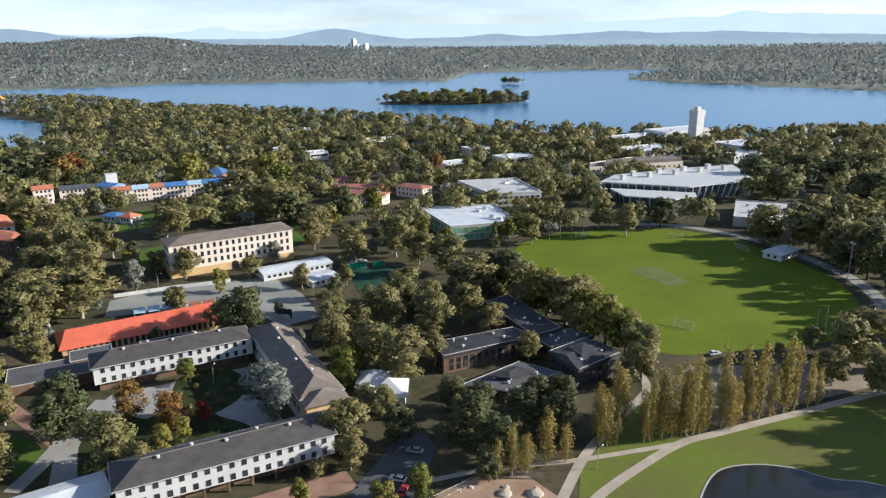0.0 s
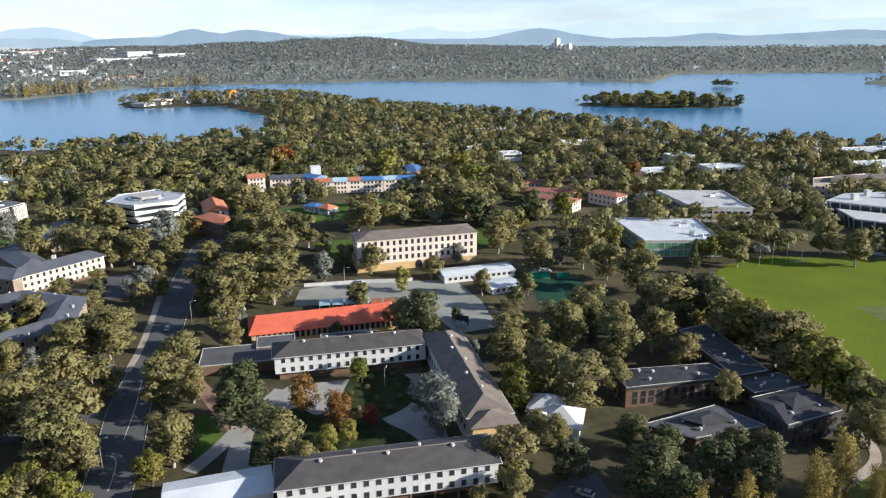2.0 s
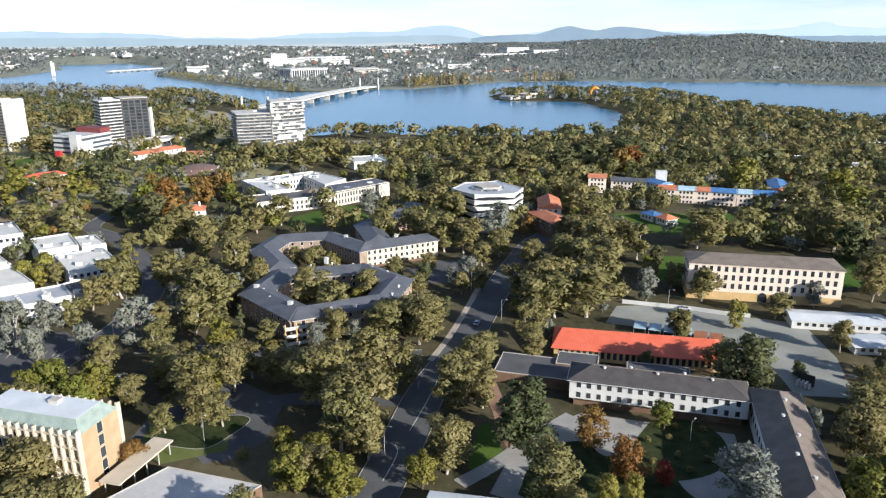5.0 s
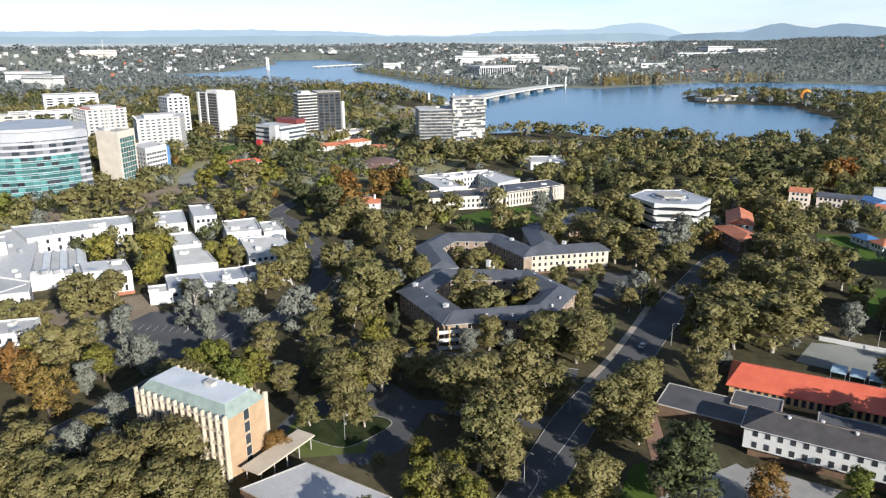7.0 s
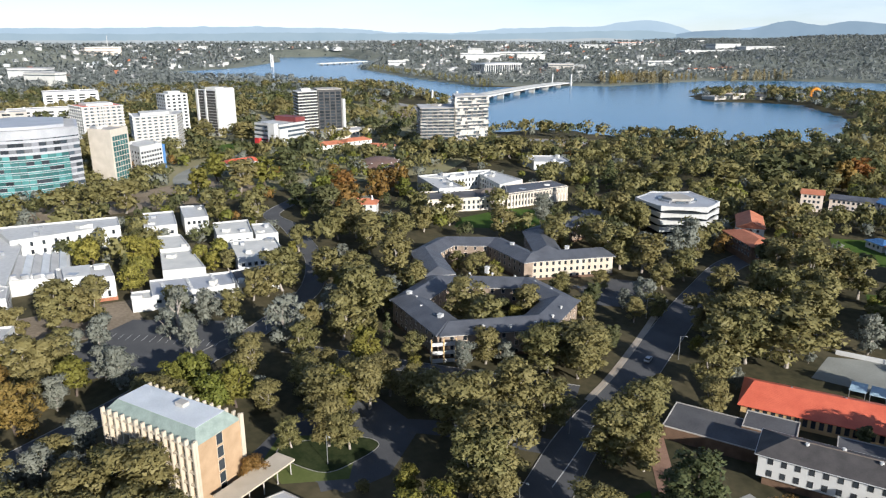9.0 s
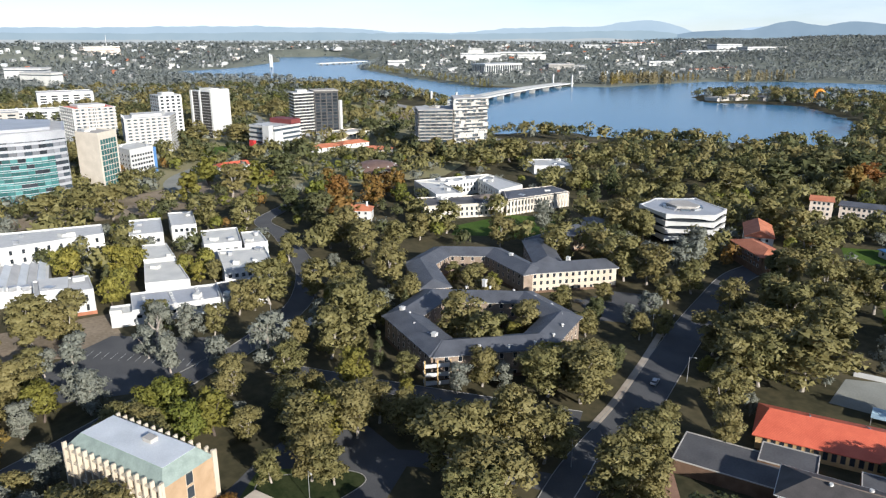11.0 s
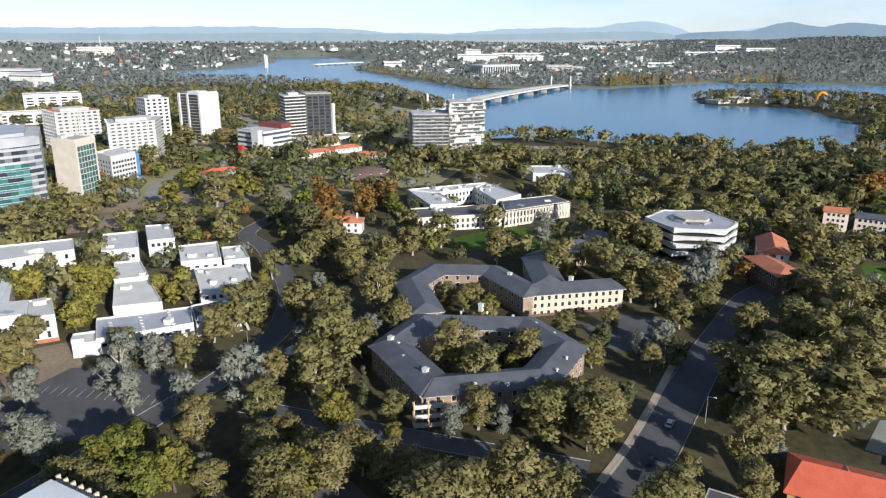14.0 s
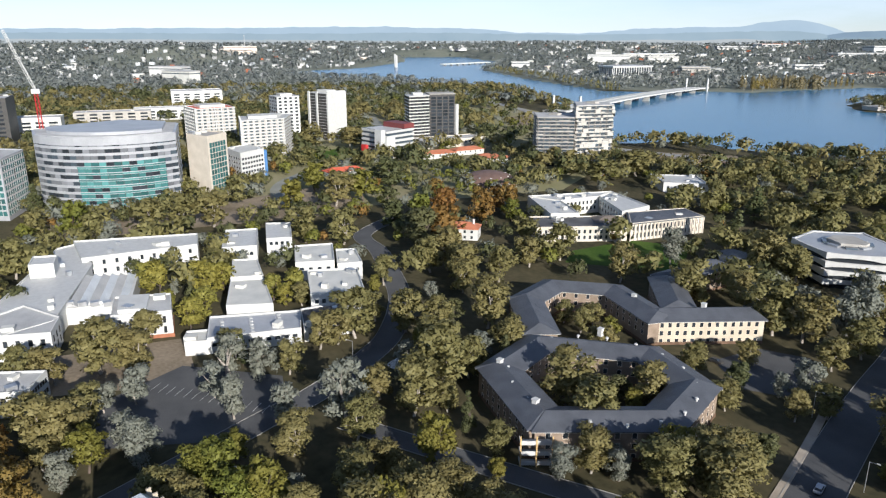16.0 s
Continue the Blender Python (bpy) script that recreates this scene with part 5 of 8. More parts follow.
block_nishi = thing("patterned_apartment_tower", "apartment tower with irregular pale balconies and grey hotel half", "tower block")
left, right = [(-556, 356), (-544, 382), (-575, 398), (-588, 370)], [(-543.5, 383), (-541, 414), (-563, 421), (-574.5, 399)]
for poly, h, floors, slab, seed in ((left, 38, 13, CONCRETE, 4), (right, 47, 15, PRECAST, 5)):
    keep(poly)
    part("core", prism(poly, 0, h), DARKTRIM, block_nishi)
    step = (h - 3) / floors
    for s in (0, 3) if seed == 4 else (0, 1, 3):
        count = int((Vector(poly[s]) - Vector(poly[(s + 1) % 4])).length / 4.6)
        windows(block_nishi, poly[s], poly[(s + 1) % 4], span(3 + step * 0.55, step, floors), count, 3.9, step * 0.6, CONCRETE, BLUEGLASS, margin=0.2)
    rnd = random.Random(seed)
    for k in range(floors + 1):
        z, rim = 3 + step * k, grow(poly, 1.1 if seed == 4 else 0.9 + 0.45 * math.sin(k * 1.1))  # the pale half waves in and out
        part("balcony_slab", prism(rim, z - 0.2, z + (0.3 if seed == 4 else 0.2)), slab, block_nishi)
        for s in range(4):
            a, b = Vector(rim[s]), Vector(rim[(s + 1) % 4])
            turn = math.degrees(math.atan2((b - a).y, (b - a).x))
            x, length = 0.0, (b - a).length
            while x < length - 1.5 and k < floors:
                w = min(rnd.uniform(2.0, 6.5), length - x)
                if rnd.random() < (0.66 if seed == 5 else 0.22):
                    p = a.lerp(b, x / length)
                    ob = part("balcony_screen", box(bmesh.new(), 0, -0.08, 0.2, w * 0.92, 0.06, step * rnd.choice((0.42, 0.5, 0.72, 0.9) if seed == 5 else (0.36, 0.4))), slab, block_nishi)
                    ob.matrix_basis = pose(p.x, p.y, z, 0, 0, turn)
                x += w
    part("roof", prism(grow(poly, 0.4), h, h + 0.5), MEMBRANE, block_nishi)
    roof_box(block_nishi, sum(p[0] for p in poly) / 4, sum(p[1] for p in poly) / 4, h + 0.5, 8, 6, 1.4, CONCRETE, 25)
tower("dark_twin_tower", "dark apartment tower half striped with pale slab edges", [(-701.5, 299), (-705.5, 320), (-729.5, 324), (-724.5, 302)], 44.5, 14, DARKTRIM, OFFWHITE, GLASS, 5, 0.5, sides=(0, 3))
dark = thing("dark_glass_tower", "dark glazed apartment tower with a pale edge", "tower block")
poly = keep([(-705.5, 321), (-702.5, 345), (-724.5, 349), (-729.5, 325)])
part("core", prism(poly, 0, 45.5), DARKTRIM, dark)
for s_ in (0, 1, 3):
    windows(dark, poly[s_], poly[(s_ + 1) % 4], span(5, 3.1, 13), 4, 4.6, 2.5, DARKTRIM, GLASS, margin=0.4)
part("roof", prism(grow(poly, 0.5), 45.5, 46.2), CONCRETE, dark)
part("edge_fin", prism(rect((-703, 346), (-704.5, 349), 2.0), 0, 36), WHITEPAINT, dark)
block("tower_podium", "low podium with terraces under the dark tower", [(-668, 300), (-676, 366), (-700, 360), (-690, 296)], 7, BEIGE, MEMBRANE, (4.5,), (0,), 14, 2.2, 2.0)
slim = tower("slim_white_tower", "slim white tower with a dark balcony face", [(-755, 232), (-768, 253), (-792, 242), (-780, 220)], 45, 15, DARKTRIM, WHITEPAINT, GLASS, 5, 0.5, sides=(), slab_h=0.3)
part("white_edge", prism(rect((-779.5, 219.3), (-777.5, 220.4), 2.0), 0, 46), WHITEPAINT, slim)
part("white_spine", prism(rect((-768.5, 225.0), (-766.5, 226.0), 1.6), 0, 46), WHITEPAINT, slim)
part("back_wall", prism([(-767.5, 253.4), (-768.5, 255), (-793, 243.2), (-792, 241.6)], 0, 46), WHITEPAINT, slim)
part("blank_wall", prism(grow(rect((-755.2, 232.6), (-767.8, 252.6), 2.4), 0.2), 0, 47), WHITEPAINT, slim)
step_ = block("stepped_white_offices", "stepped white offices with red panels", [(-630, 255), (-645, 283), (-675, 272), (-660, 243)], 22.5, BLUEGLASS, OFFWHITE, (), (), 0, units=2)
for k, z in enumerate(span(2.4, 3.9, 6)):  # balcony fronts that step back as they rise
    part("balcony_band", prism(grow([(-630, 255), (-645, 283), (-675, 272), (-660, 243)], 1.5 - 0.16 * k), z - 0.9, z + 1.0), WHITEPAINT, step_)
part("white_stair_wall", prism(rect((-638, 249), (-630.5, 252.5), 5.0), 0, 24), WHITE, step_)
part("white_end_wall", prism(rect((-629.5, 254), (-634, 262.5), 3.6), 0, 19), WHITE, step_)
part("red_upper_storey", prism([(-641, 274), (-647, 285), (-672, 276), (-666, 263)], 22.5, 27), DARKRED, step_)
part("red_panel", prism(rect((-653, 240.5), (-648, 242.8), 3), 0, 10), REDPAINT, step_)
WHITE_TOWERS = "white apartment towers"
tower("white_apartment_tower", "white apartment tower with many small balconies", [(-742, 111), (-750, 145), (-782, 139), (-774, 103)], 35.5, 11, CONCRETE, WHITEPAINT, BLUEGLASS, 7, 1.1, WHITE_TOWERS, REDROOF, fins=6)
tower("white_apartment_tower", "white apartment tower with many small balconies", [(-667, 143), (-674, 178), (-705, 189), (-700, 145)], 32, 11, CONCRETE, WHITEPAINT, BLUEGLASS, 7, 1.1, WHITE_TOWERS, fins=7)
tower("white_apartment_tower", "tallest plain white apartment tower behind the others", [(-768, 187), (-772, 209), (-796, 207), (-792, 183)], 42, 12, WHITE, WHITE, GLASS, 4, 0.12, WHITE_TOWERS)
low_apt = block("low_white_apartments", "low white apartment block with blue end panels", [(-572, 132), (-588, 150), (-614, 142), (-600, 124)], 20, WHITE, OFFWHITE, span(3, 3.2, 5), (0, 3), (8, 6), 2.0, 1.6, units=2)
part("blue_panel", prism(rect((-590, 150.5), (-602, 146.8), 4), 0, 19), BLUEROOF, low_apt)
beige = block("beige_office_tower", "beige concrete office tower with a glazed side", [(-534, 97), (-518, 108.5), (-534, 121), (-550, 108)], 39.5, BEIGE, CONCRETE, (), (), 0, units=3)
windows(beige, (-519, 109.3), (-533, 120.2), span(4, 3.35, 10), 6, 2.5, 2.9, CONCRETE, TEALGLASS, margin=0.2, name="glazed_bay")
windows(beige, (-524, 104.2), (-520, 107.1), span(5, 3.4, 9), 1, 0.9, 1.0, BEIGE, margin=0.3)
glassy = thing("curved_glass_offices", "curved office block with teal glass and silver bands", "office building")
arc = []
for k in range(12):
    a = radians(-62 + k * 9.0)
    arc.append((-560 + 50 * math.cos(a), 59 + 52 * math.sin(a)))
arc = arc + [(-570, 93), (-592, 60), (-562, 9)]
keep(arc)
part("core", prism(arc, 0, 42), DARKTRIM, glassy)
glint = random.Random(8)
for k in range(11):
    z = 3.4 + k * 3.75
    part("silver_band", prism(grow(arc, 0.5), z - 0.75, z + 0.75), SILVERPANEL, glassy)
    if k == 10:
        continue
    for i, (a, b) in enumerate(zip(arc[:12], arc[1:13])):
        A, B = Vector(a), Vector(b)
        turn, wide = math.degrees(math.atan2((B - A).y, (B - A).x)), (B - A).length
        teal = 4 <= i < 10 and k < 7
        for j in range(2):  # panes between mullions, here and there an open dark one
            pane = glint.choice((TEALGLASS, TEALGLASS, PALETEAL, PALETEAL, GLASS) if teal else (BLUEGLASS, SILVERGLASS, SILVERGLASS, GLASS))
            part("pane", box(bmesh.new(), wide * j / 2 + 0.12, -0.3, 0.75, wide * (j + 1) / 2 - 0.12, 0.05, 3.0), pane, glassy).matrix_basis = pose(A.x, A.y, z, 0, 0, turn)
        if teal:
            part("teal_spandrel", box(bmesh.new(), -0.1, -0.72, -0.45, wide + 0.1, -0.1, 0.4), PALETEAL, glassy).matrix_basis = pose(A.x, A.y, z, 0, 0, turn)
part("roof", prism(grow(arc, -1.0), 43.2, 43.5), MEMBRANE, glassy)
part("top_band", prism(grow(arc, 0.55), 38.6, 43.2), SILVERPANEL, glassy)
part("roof_screen", prism(grow(arc, -7), 42.4, 45.2), SILVERPANEL, glassy)
wing = block("grey_glass_office", "grey glazed office wing beside a crane", [(-520, -30), (-505, 0), (-540, 6), (-560, -28)], 34, SILVERPANEL, MEMBRANE, span(4, 3.5, 9), (0, 1), (12, 11), 2.4, 2.6, WHITEPAINT, TEALGLASS)
for i, (x, y, w_, d_, h_) in enumerate(((-860, -40, 60, 26, 22), (-960, 30, 80, 24, 16), (-905, -90, 50, 30, 34), (-1010, 95, 90, 22, 14), (-1180, 130, 70, 40, 22), (-800, -62, 40, 40, 46))):
    block("distant_office_block", "pale mid-rise office block in the town", [(x + d_ / 2, y - w_ / 2), (x + d_ / 2, y + w_ / 2), (x - d_ / 2, y + w_ / 2), (x - d_ / 2, y - w_ / 2)], h_, (OFFWHITE, CONCRETE, BEIGE, WHITE, WHITE, DARKTRIM)[i % 6], MEMBRANE, span(3, 3.6, int(h_ / 3.8)), (0,), int(w_ / 12), 7.5, 1.8, DARKTRIM, group="town offices")
for p, q, w_, m in (((-621.2, 280.6), (-625.4, 312.7), 13, ORANGEROOF), ((-631.2, 315.0), (-635.0, 342.3), 12, ORANGEROOF), ((-596.5, 321.3), (-579.7, 341.9), 14, ORANGEROOF), ((-569.4, 190.1), (-573.5, 218.6), 10, REDROOF)):
    hipped("orange_roofed_house", "low white house with an orange tiled roof", p, q, w_, 4.2, WHITE, m, 2.4, 5, 1)
crane = thing("tower_crane", "red tower crane with a raised jib", "crane", (-604, 8, 0))
bm = bmesh.new()
for sx, sy in ((-1, -1), (1, -1), (1, 1), (-1, 1)):
    tube(bm, (sx, sy, 0), (sx, sy, 62), 0.22, 0.22, 4)
for k in range(20):
    z = k * 3.1
    tube(bm, (-1, -1, z), (1, -1, z + 3.1), 0.12, 0.12, 4)
    tube(bm, (1, 1, z), (1, -1, z + 3.1), 0.12, 0.12, 4)
part("mast", bm, REDPAINT, crane)
part("cab", box(bmesh.new(), -1.5, -2.5, 62, 1.5, 2.5, 65), WHITEPAINT, crane)
bm = bmesh.new()
for o in (-0.8, 0.8):
    tube(bm, (0, o, 64), (-4, -14 + o, 102), 0.22, 0.18, 4)
tube(bm, (0.9, 0, 65), (-3.2, -14, 102.6), 0.22, 0.18, 4)
for k in range(12):
    t = k / 12
    tube(bm, (0.9 - 4.1 * t, -14 * t, 65 + 37.6 * t), (-4 * t, -14 * t + 0.8, 64 + 38 * t), 0.12, 0.12, 4)
part("jib", bm, WHITEPAINT, crane)

# ---- across the oval ----
mod = thing("white_laboratories", "long white laboratories with deep flat roofs and slanted piers", "building")
for poly, h in (([(103, 458), (156, 440), (206, 462), (214, 520), (167, 505), (118, 482)], 10.0), ([(112, 428), (140, 418), (156, 428), (158, 436), (108, 452)], 7.0)):
    keep(poly)
    part("wall", prism(grow(poly, -2.5), 0, h - 0.6), BLUEGLASS, mod)
    part("roof", prism(poly, h - 0.6, h + 0.2), WHITEPAINT, mod)
    for i in range(len(poly)):
        a, b = Vector(poly[i]), Vector(poly[(i + 1) % len(poly)])
        for k in range(max(3, int((b - a).length / 5))):
            p = a.lerp(b, (k + 0.5) / max(3, int((b - a).length / 5)))
            q = p.lerp(Vector((150, 480)), 0.05)
            bm = bmesh.new()
            tube(bm, (*p, h - 0.5), (*q, 0), 0.45, 0.3, 5)
            part("slanted_pier", bm, WHITEPAINT, mod)
for k in range(9):
    roof_box(mod, 120 + k * 10, 466 + k * 4.2 + 9 * (k % 2), 10.15, 3.0, 3.0, 3.2, OFFWHITE, 20, "roof_vent_shaft")
brownp = block("brown_parapet_offices", "long offices with a brown roof and cream walls", [(108, 516), (184, 540), (186, 560), (150, 562), (112, 536)], 9, CREAM, BROWNROOF, (6.5, 2.8), (0,), 18, 1.2, 1.6, units=0)
part("brown_attic", prism([(120, 524), (184, 544), (180, 556), (126, 540)], 9, 11.5), BROWNROOF, brownp)
wt = thing("white_water_tower", "tall blank white service tower", "tower")
poly = keep(turned(239, 674, 9.6, 9.6, 30))
part("shaft", prism(poly, 0, 31), WHITE, wt)
part("head", prism(grow(poly, 0.5), 31, 35.5), WHITE, wt)
part("cap", prism(grow(poly, -2.5), 35.5, 38.5), OFFWHITE, wt)
for z in (6, 12, 18, 24):
    part("shaft_joint", prism(grow(poly, 0.06), z, z + 0.25), CONCRETE, wt)
for i, (cx, cy, w_, d_, h_) in enumerate(((190, 690, 60, 30, 9), (240, 720, 70, 30, 12), (180, 620, 50, 30, 8), (270, 640, 40, 30, 9), (140, 690, 40, 24, 6), (250, 600, 30, 20, 7))):
    block("white_research_block", "white flat-roofed research block", turned(cx, cy, w_, d_), h_, WHITE if i % 2 else OFFWHITE, PALEROOF, (h_ - 2.5,), (0,), int(w_ / 4), 2.4, 1.6, units=4, group="research blocks")
green = block("green_glass_library", "library with a pale roof and green glass fins", [(4, 352), (40, 362), (30, 404), (-14, 396)], 7.6, CONCRETE, PALEROOF, (), (), 0, units=4)
windows(green, (4, 352), (40, 362), (5.6, 2.0), 12, 2.6, 2.9, WHITEPAINT, GREENGLASS, margin=0.3)
windows(green, (-14, 396), (4, 352), (5.6, 2.0), 14, 2.6, 2.9, WHITEPAINT, GREENGLASS, margin=0.3)
block("grey_school_block", "grey and white offices with flat roofs", [(30, 430), (62, 436), (50, 482), (10, 474)], 8, OFFWHITE, MEMBRANE, (5.6, 2.4), (0, 3), (9, 12), 2.2, 1.4, units=5)
block("low_grey_hall", "low hall with a grey flat roof", [(160, 380), (176, 374), (210, 412), (178, 422)], 5, CONCRETE, MEMBRANE, (2.6,), (3,), 8, 1.6, 1.4, units=3)
hipped("sports_pavilion", "white sports pavilion with a pale roof beside the oval", (154, 318), (167, 328), 9, 3.2, WHITE, PALEROOF, 0.6, 5, 1, 0.1)
orange = hipped("terracotta_roofed_college", "cream college wings with weathered terracotta roofs", (-66, 452), (-36, 440), 11, 6.5, CREAM, TERRACOTTA, 1.6, 9, 2)
hipped("", "", (-72, 470), (-40, 470), 11, 6, CREAM, TERRACOTTA, 1.6, 9, 2, parent=orange)
hipped("", "", (-28, 470), (-10, 458), 11, 7, CREAM, TERRACOTTA, 1.6, 6, 2, parent=orange)
hipped("", "", (-80, 492), (-62, 500), 10, 6, CREAM, TERRACOTTA, 1.6, 6, 2, parent=orange)
long_hall = thing("blue_roofed_hall", "long white hall with blue and red roof bays", "building")
for k, (a, b, m, h) in enumerate((((-262, 446), (-252, 452), ORANGEROOF, 11), ((-250, 456), (-228, 466), GREYROOF, 9), ((-228, 468), (-214, 462), BLUEROOF, 9.5), ((-214, 452), (-204, 457), ORANGEROOF, 9), ((-204, 457), (-194, 462), CYANROOF, 9), ((-194, 462), (-186, 466), ORANGEROOF, 9), ((-186, 466), (-172, 472), BLUEROOF, 9), ((-172, 472), (-164, 476), CYANROOF, 9), ((-164, 476), (-152, 482), BLUEROOF, 9), ((-152, 488), (-166, 520), BLUEROOF, 10), ((-152, 484), (-148, 492), ORANGEROOF, 10.5))):
    hipped("", "", a, b, 11, h - 0.8, CREAM, m, 1.8, max(3, int((Vector(b) - Vector(a)).length / 2.6)), 3, 0.2, parent=long_hall, ends=False)
part("stair_tower", prism(keep(rect((-226, 470), (-220, 474), 6)), 0, 15), WHITEPAINT, long_hall)
hipped("red_roofed_house", "small white house with red and blue roofs", (-196, 404), (-186, 400), 8, 3.5, WHITE, BLUEROOF, 1.8, 3, 1)
hipped("red_roofed_house", "white gabled house with a red roof", (-184, 399), (-176, 396), 8, 4, WHITE, ORANGEROOF, 2.2, 3, 1)
for x, y, w_, d_ in ((10, 560, 36, 18), (60, 590, 44, 20), (-60, 700, 70, 22), (-160, 780, 60, 20), (-150, 640, 26, 14), (-190, 650, 20, 12), (30, 640, 30, 16), (-110, 620, 24, 14)):
    block("wooded_campus_block", "low pale building half hidden among trees", turned(x, y, w_ * 0.7, d_), 6.5, OFFWHITE, PALEROOF, (4.5,), (0,), int(w_ / 3.5), 2.2, 1.6, units=2, group="buildings among the trees")

# ---- the bridge, and the far shore ----
bridge = thing("lake_bridge", "long white concrete road bridge on slender piers", "bridge")
P0, P1 = Vector((-890, 560)), Vector((-1190, 1050))
for side in (-9, 9):
    d = (P1 - P0).normalized()
    s = Vector((d.y, -d.x)) * side
    bm = bmesh.new()
    rows = []
    for k in range(25):
        t = k / 24
        p, z = P0.lerp(P1, t) + s, 4.5 + 3.5 * math.sin(math.pi * t)
        e = Vector((d.y, -d.x)) * 7.5
        rows.append([bm.verts.new((*(p + e), z)), bm.verts.new((*(p - e), z)), bm.verts.new((*(p - e), z - 1.9)), bm.verts.new((*(p + e), z - 1.9))])
    for a, b in zip(rows, rows[1:]):
        for i in range(4):
            j = (i + 1) % 4
            bm.faces.new((a[i], a[j], b[j], b[i]))
    part("deck", bm, OFFWHITE, bridge)
    for k in range(1, 8):
        t = k / 8
        p, z = P0.lerp(P1, t) + s, 2.8 + 3.5 * math.sin(math.pi * t)
        part("pier", box(bmesh.new(), -1.0, -5.5, -8, 1.0, 5.5, z), CONCRETE, bridge).matrix_basis = pose(p.x, p.y, 0, 0, 0, math.degrees(math.atan2(d.y, d.x)))
for t, o in ((0.06, -20), (0.06, 20), (0.96, -20), (0.96, 20)):
    p = P0.lerp(P1, t) + Vector((d.y, -d.x)) * o
    pyl = thing("bridge_pylon", "tall white flagpole pylon beside the bridge", "pylon", (p.x, p.y, 0), "bridge pylons")
    part("shaft", box(bmesh.new(), -1.3, -1.3, -4, 1.3, 1.3, 22), WHITEPAINT, pyl)
lib = thing("colonnaded_library", "white colonnaded library block across the lake", "building", (-1605, 1165, 0))
part("wall", prism([(-28, -52), (28, -52), (28, 52), (-28, 52)], 0, 24), BLUEGLASS, lib)
part("roof", prism([(-34, -58), (34, -58), (34, 58), (-34, 58)], 24, 28), WHITEPAINT, lib)
part("podium", prism([(-40, -64), (40, -64), (40, 64), (-40, 64)], 0, 4), OFFWHITE, lib)
for k in range(16):
    part("column", box(bmesh.new(), 30, -54 + k * 7.2 - 1.0, 4, 33, -54 + k * 7.2 + 1.0, 24), WHITEPAINT, lib)
for k in range(8):
    part("column", box(bmesh.new(), -28 + k * 8 - 1.0, -57, 4, -28 + k * 8 + 1.0, -54, 24), WHITEPAINT, lib)
museum = thing("lakeside_museum", "sprawling museum with a pale roof by the water", "museum")
for x, y, w_, d_, h_, m in ((-786, 1016, 24, 30, 4, CONCRETE), (-778, 1050, 22, 30, 7, CREAM), (-752, 1080, 24, 30, 5, DARKFLAT), (-728, 1112, 30, 20, 4, CONCRETE)):
    poly = keep([(x - w_ / 2, y - d_ / 2), (x + w_ / 2, y - d_ / 2), (x + w_ / 2, y + d_ / 2), (x - w_ / 2, y + d_ / 2)])
    part("wall", prism(poly, 0, h_), CONCRETE, museum)
    part("roof", prism(grow(poly, 1.2), h_, h_ + 1.2), m, museum)
bm = bmesh.new()
rows = []
for k in range(17):
    a = k / 16 * math.pi
    c = Vector((-712 + 6 * math.cos(a), 1165 + 4 * math.cos(a), 3 + 12 * math.sin(a)))
    o = Vector((math.cos(a), 0.5 * math.cos(a), math.sin(a))).normalized()
    e = Vector((-0.45, 0.9, 0))
    rows.append([bm.verts.new(c + (o * math.cos(q * math.tau / 8) + e * math.sin(q * math.tau / 8)) * 2.4) for q in range(8)])
for a, b in zip(rows, rows[1:]):
    for i in range(8):
        bm.faces.new((a[i], a[(i + 1) % 8], b[(i + 1) % 8], b[i]))
loop = thing("orange_loop_canopy", "big orange looping canopy outside the museum", "sculpture")
part("loop", bm, ORANGEPAINT, loop)
carillon = thing("carillon_tower", "slender white bell tower on the far shore", "tower", (-2380, 806, 0))
for x, y, h_ in ((0, 0, 40), (6, 3.5, 36), (-3, 6, 33)):
    part("shaft", box(bmesh.new(), x - 2.4, y - 2.4, -4, x + 2.4, y + 2.4, h_), WHITEPAINT, carillon)
far = thing("distant_bridge", "low pale bridge on the far basin", "bridge")
part("deck", prism(rect((-2430, 990), (-2560, 1230), 16), 2, 5), OFFWHITE, far)
for k in range(8):
    p = Vector((-2430, 990)).lerp(Vector((-2560, 1230)), (k + 0.5) / 8)
    part("pier", box(bmesh.new(), -1.5, -5, -8, 1.5, 5, 2), CONCRETE, far).matrix_basis = pose(p.x, p.y, 0, 0, 0, 118)
rnd = random.Random(21)
for i in range(55):  # offices and roofs scattered over the far suburbs
    az, r = radians(rnd.choice((rnd.uniform(38, 98), rnd.uniform(42, 92), rnd.uniform(40, 60)))), rnd.uniform(1900, 4200)
    x, y = -math.sin(az) * r, math.cos(az) * r
    if max(float(edge_distance(np.array(x), np.array(y), q)) for q in KEEP_WATER) > -60:
        continue
    w_, d_, h_ = rnd.uniform(16, 46), rnd.uniform(12, 24), rnd.uniform(5, 10)
    z = float(land(x, y))
    ob = thing("distant_building", "pale building far off among suburban trees", "building", (x, y, z - 1), "far buildings")
    ob.rotation_euler = (0, 0, az + rnd.uniform(-0.5, 0.5))
    tall = h_ + 4
    part("wall", box(bmesh.new(), -w_ / 2, -d_ / 2, -4, w_ / 2, d_ / 2, tall), rnd.choice((WHITE, OFFWHITE, WHITE, CREAM)), ob)
    part("roof", box(bmesh.new(), -w_ / 2 - 1, -d_ / 2 - 1, tall, w_ / 2 + 1, d_ / 2 + 1, tall + 1.2), rnd.choice((PALEROOF, WHITEPAINT, MEMBRANE, MEMBRANE)), ob)
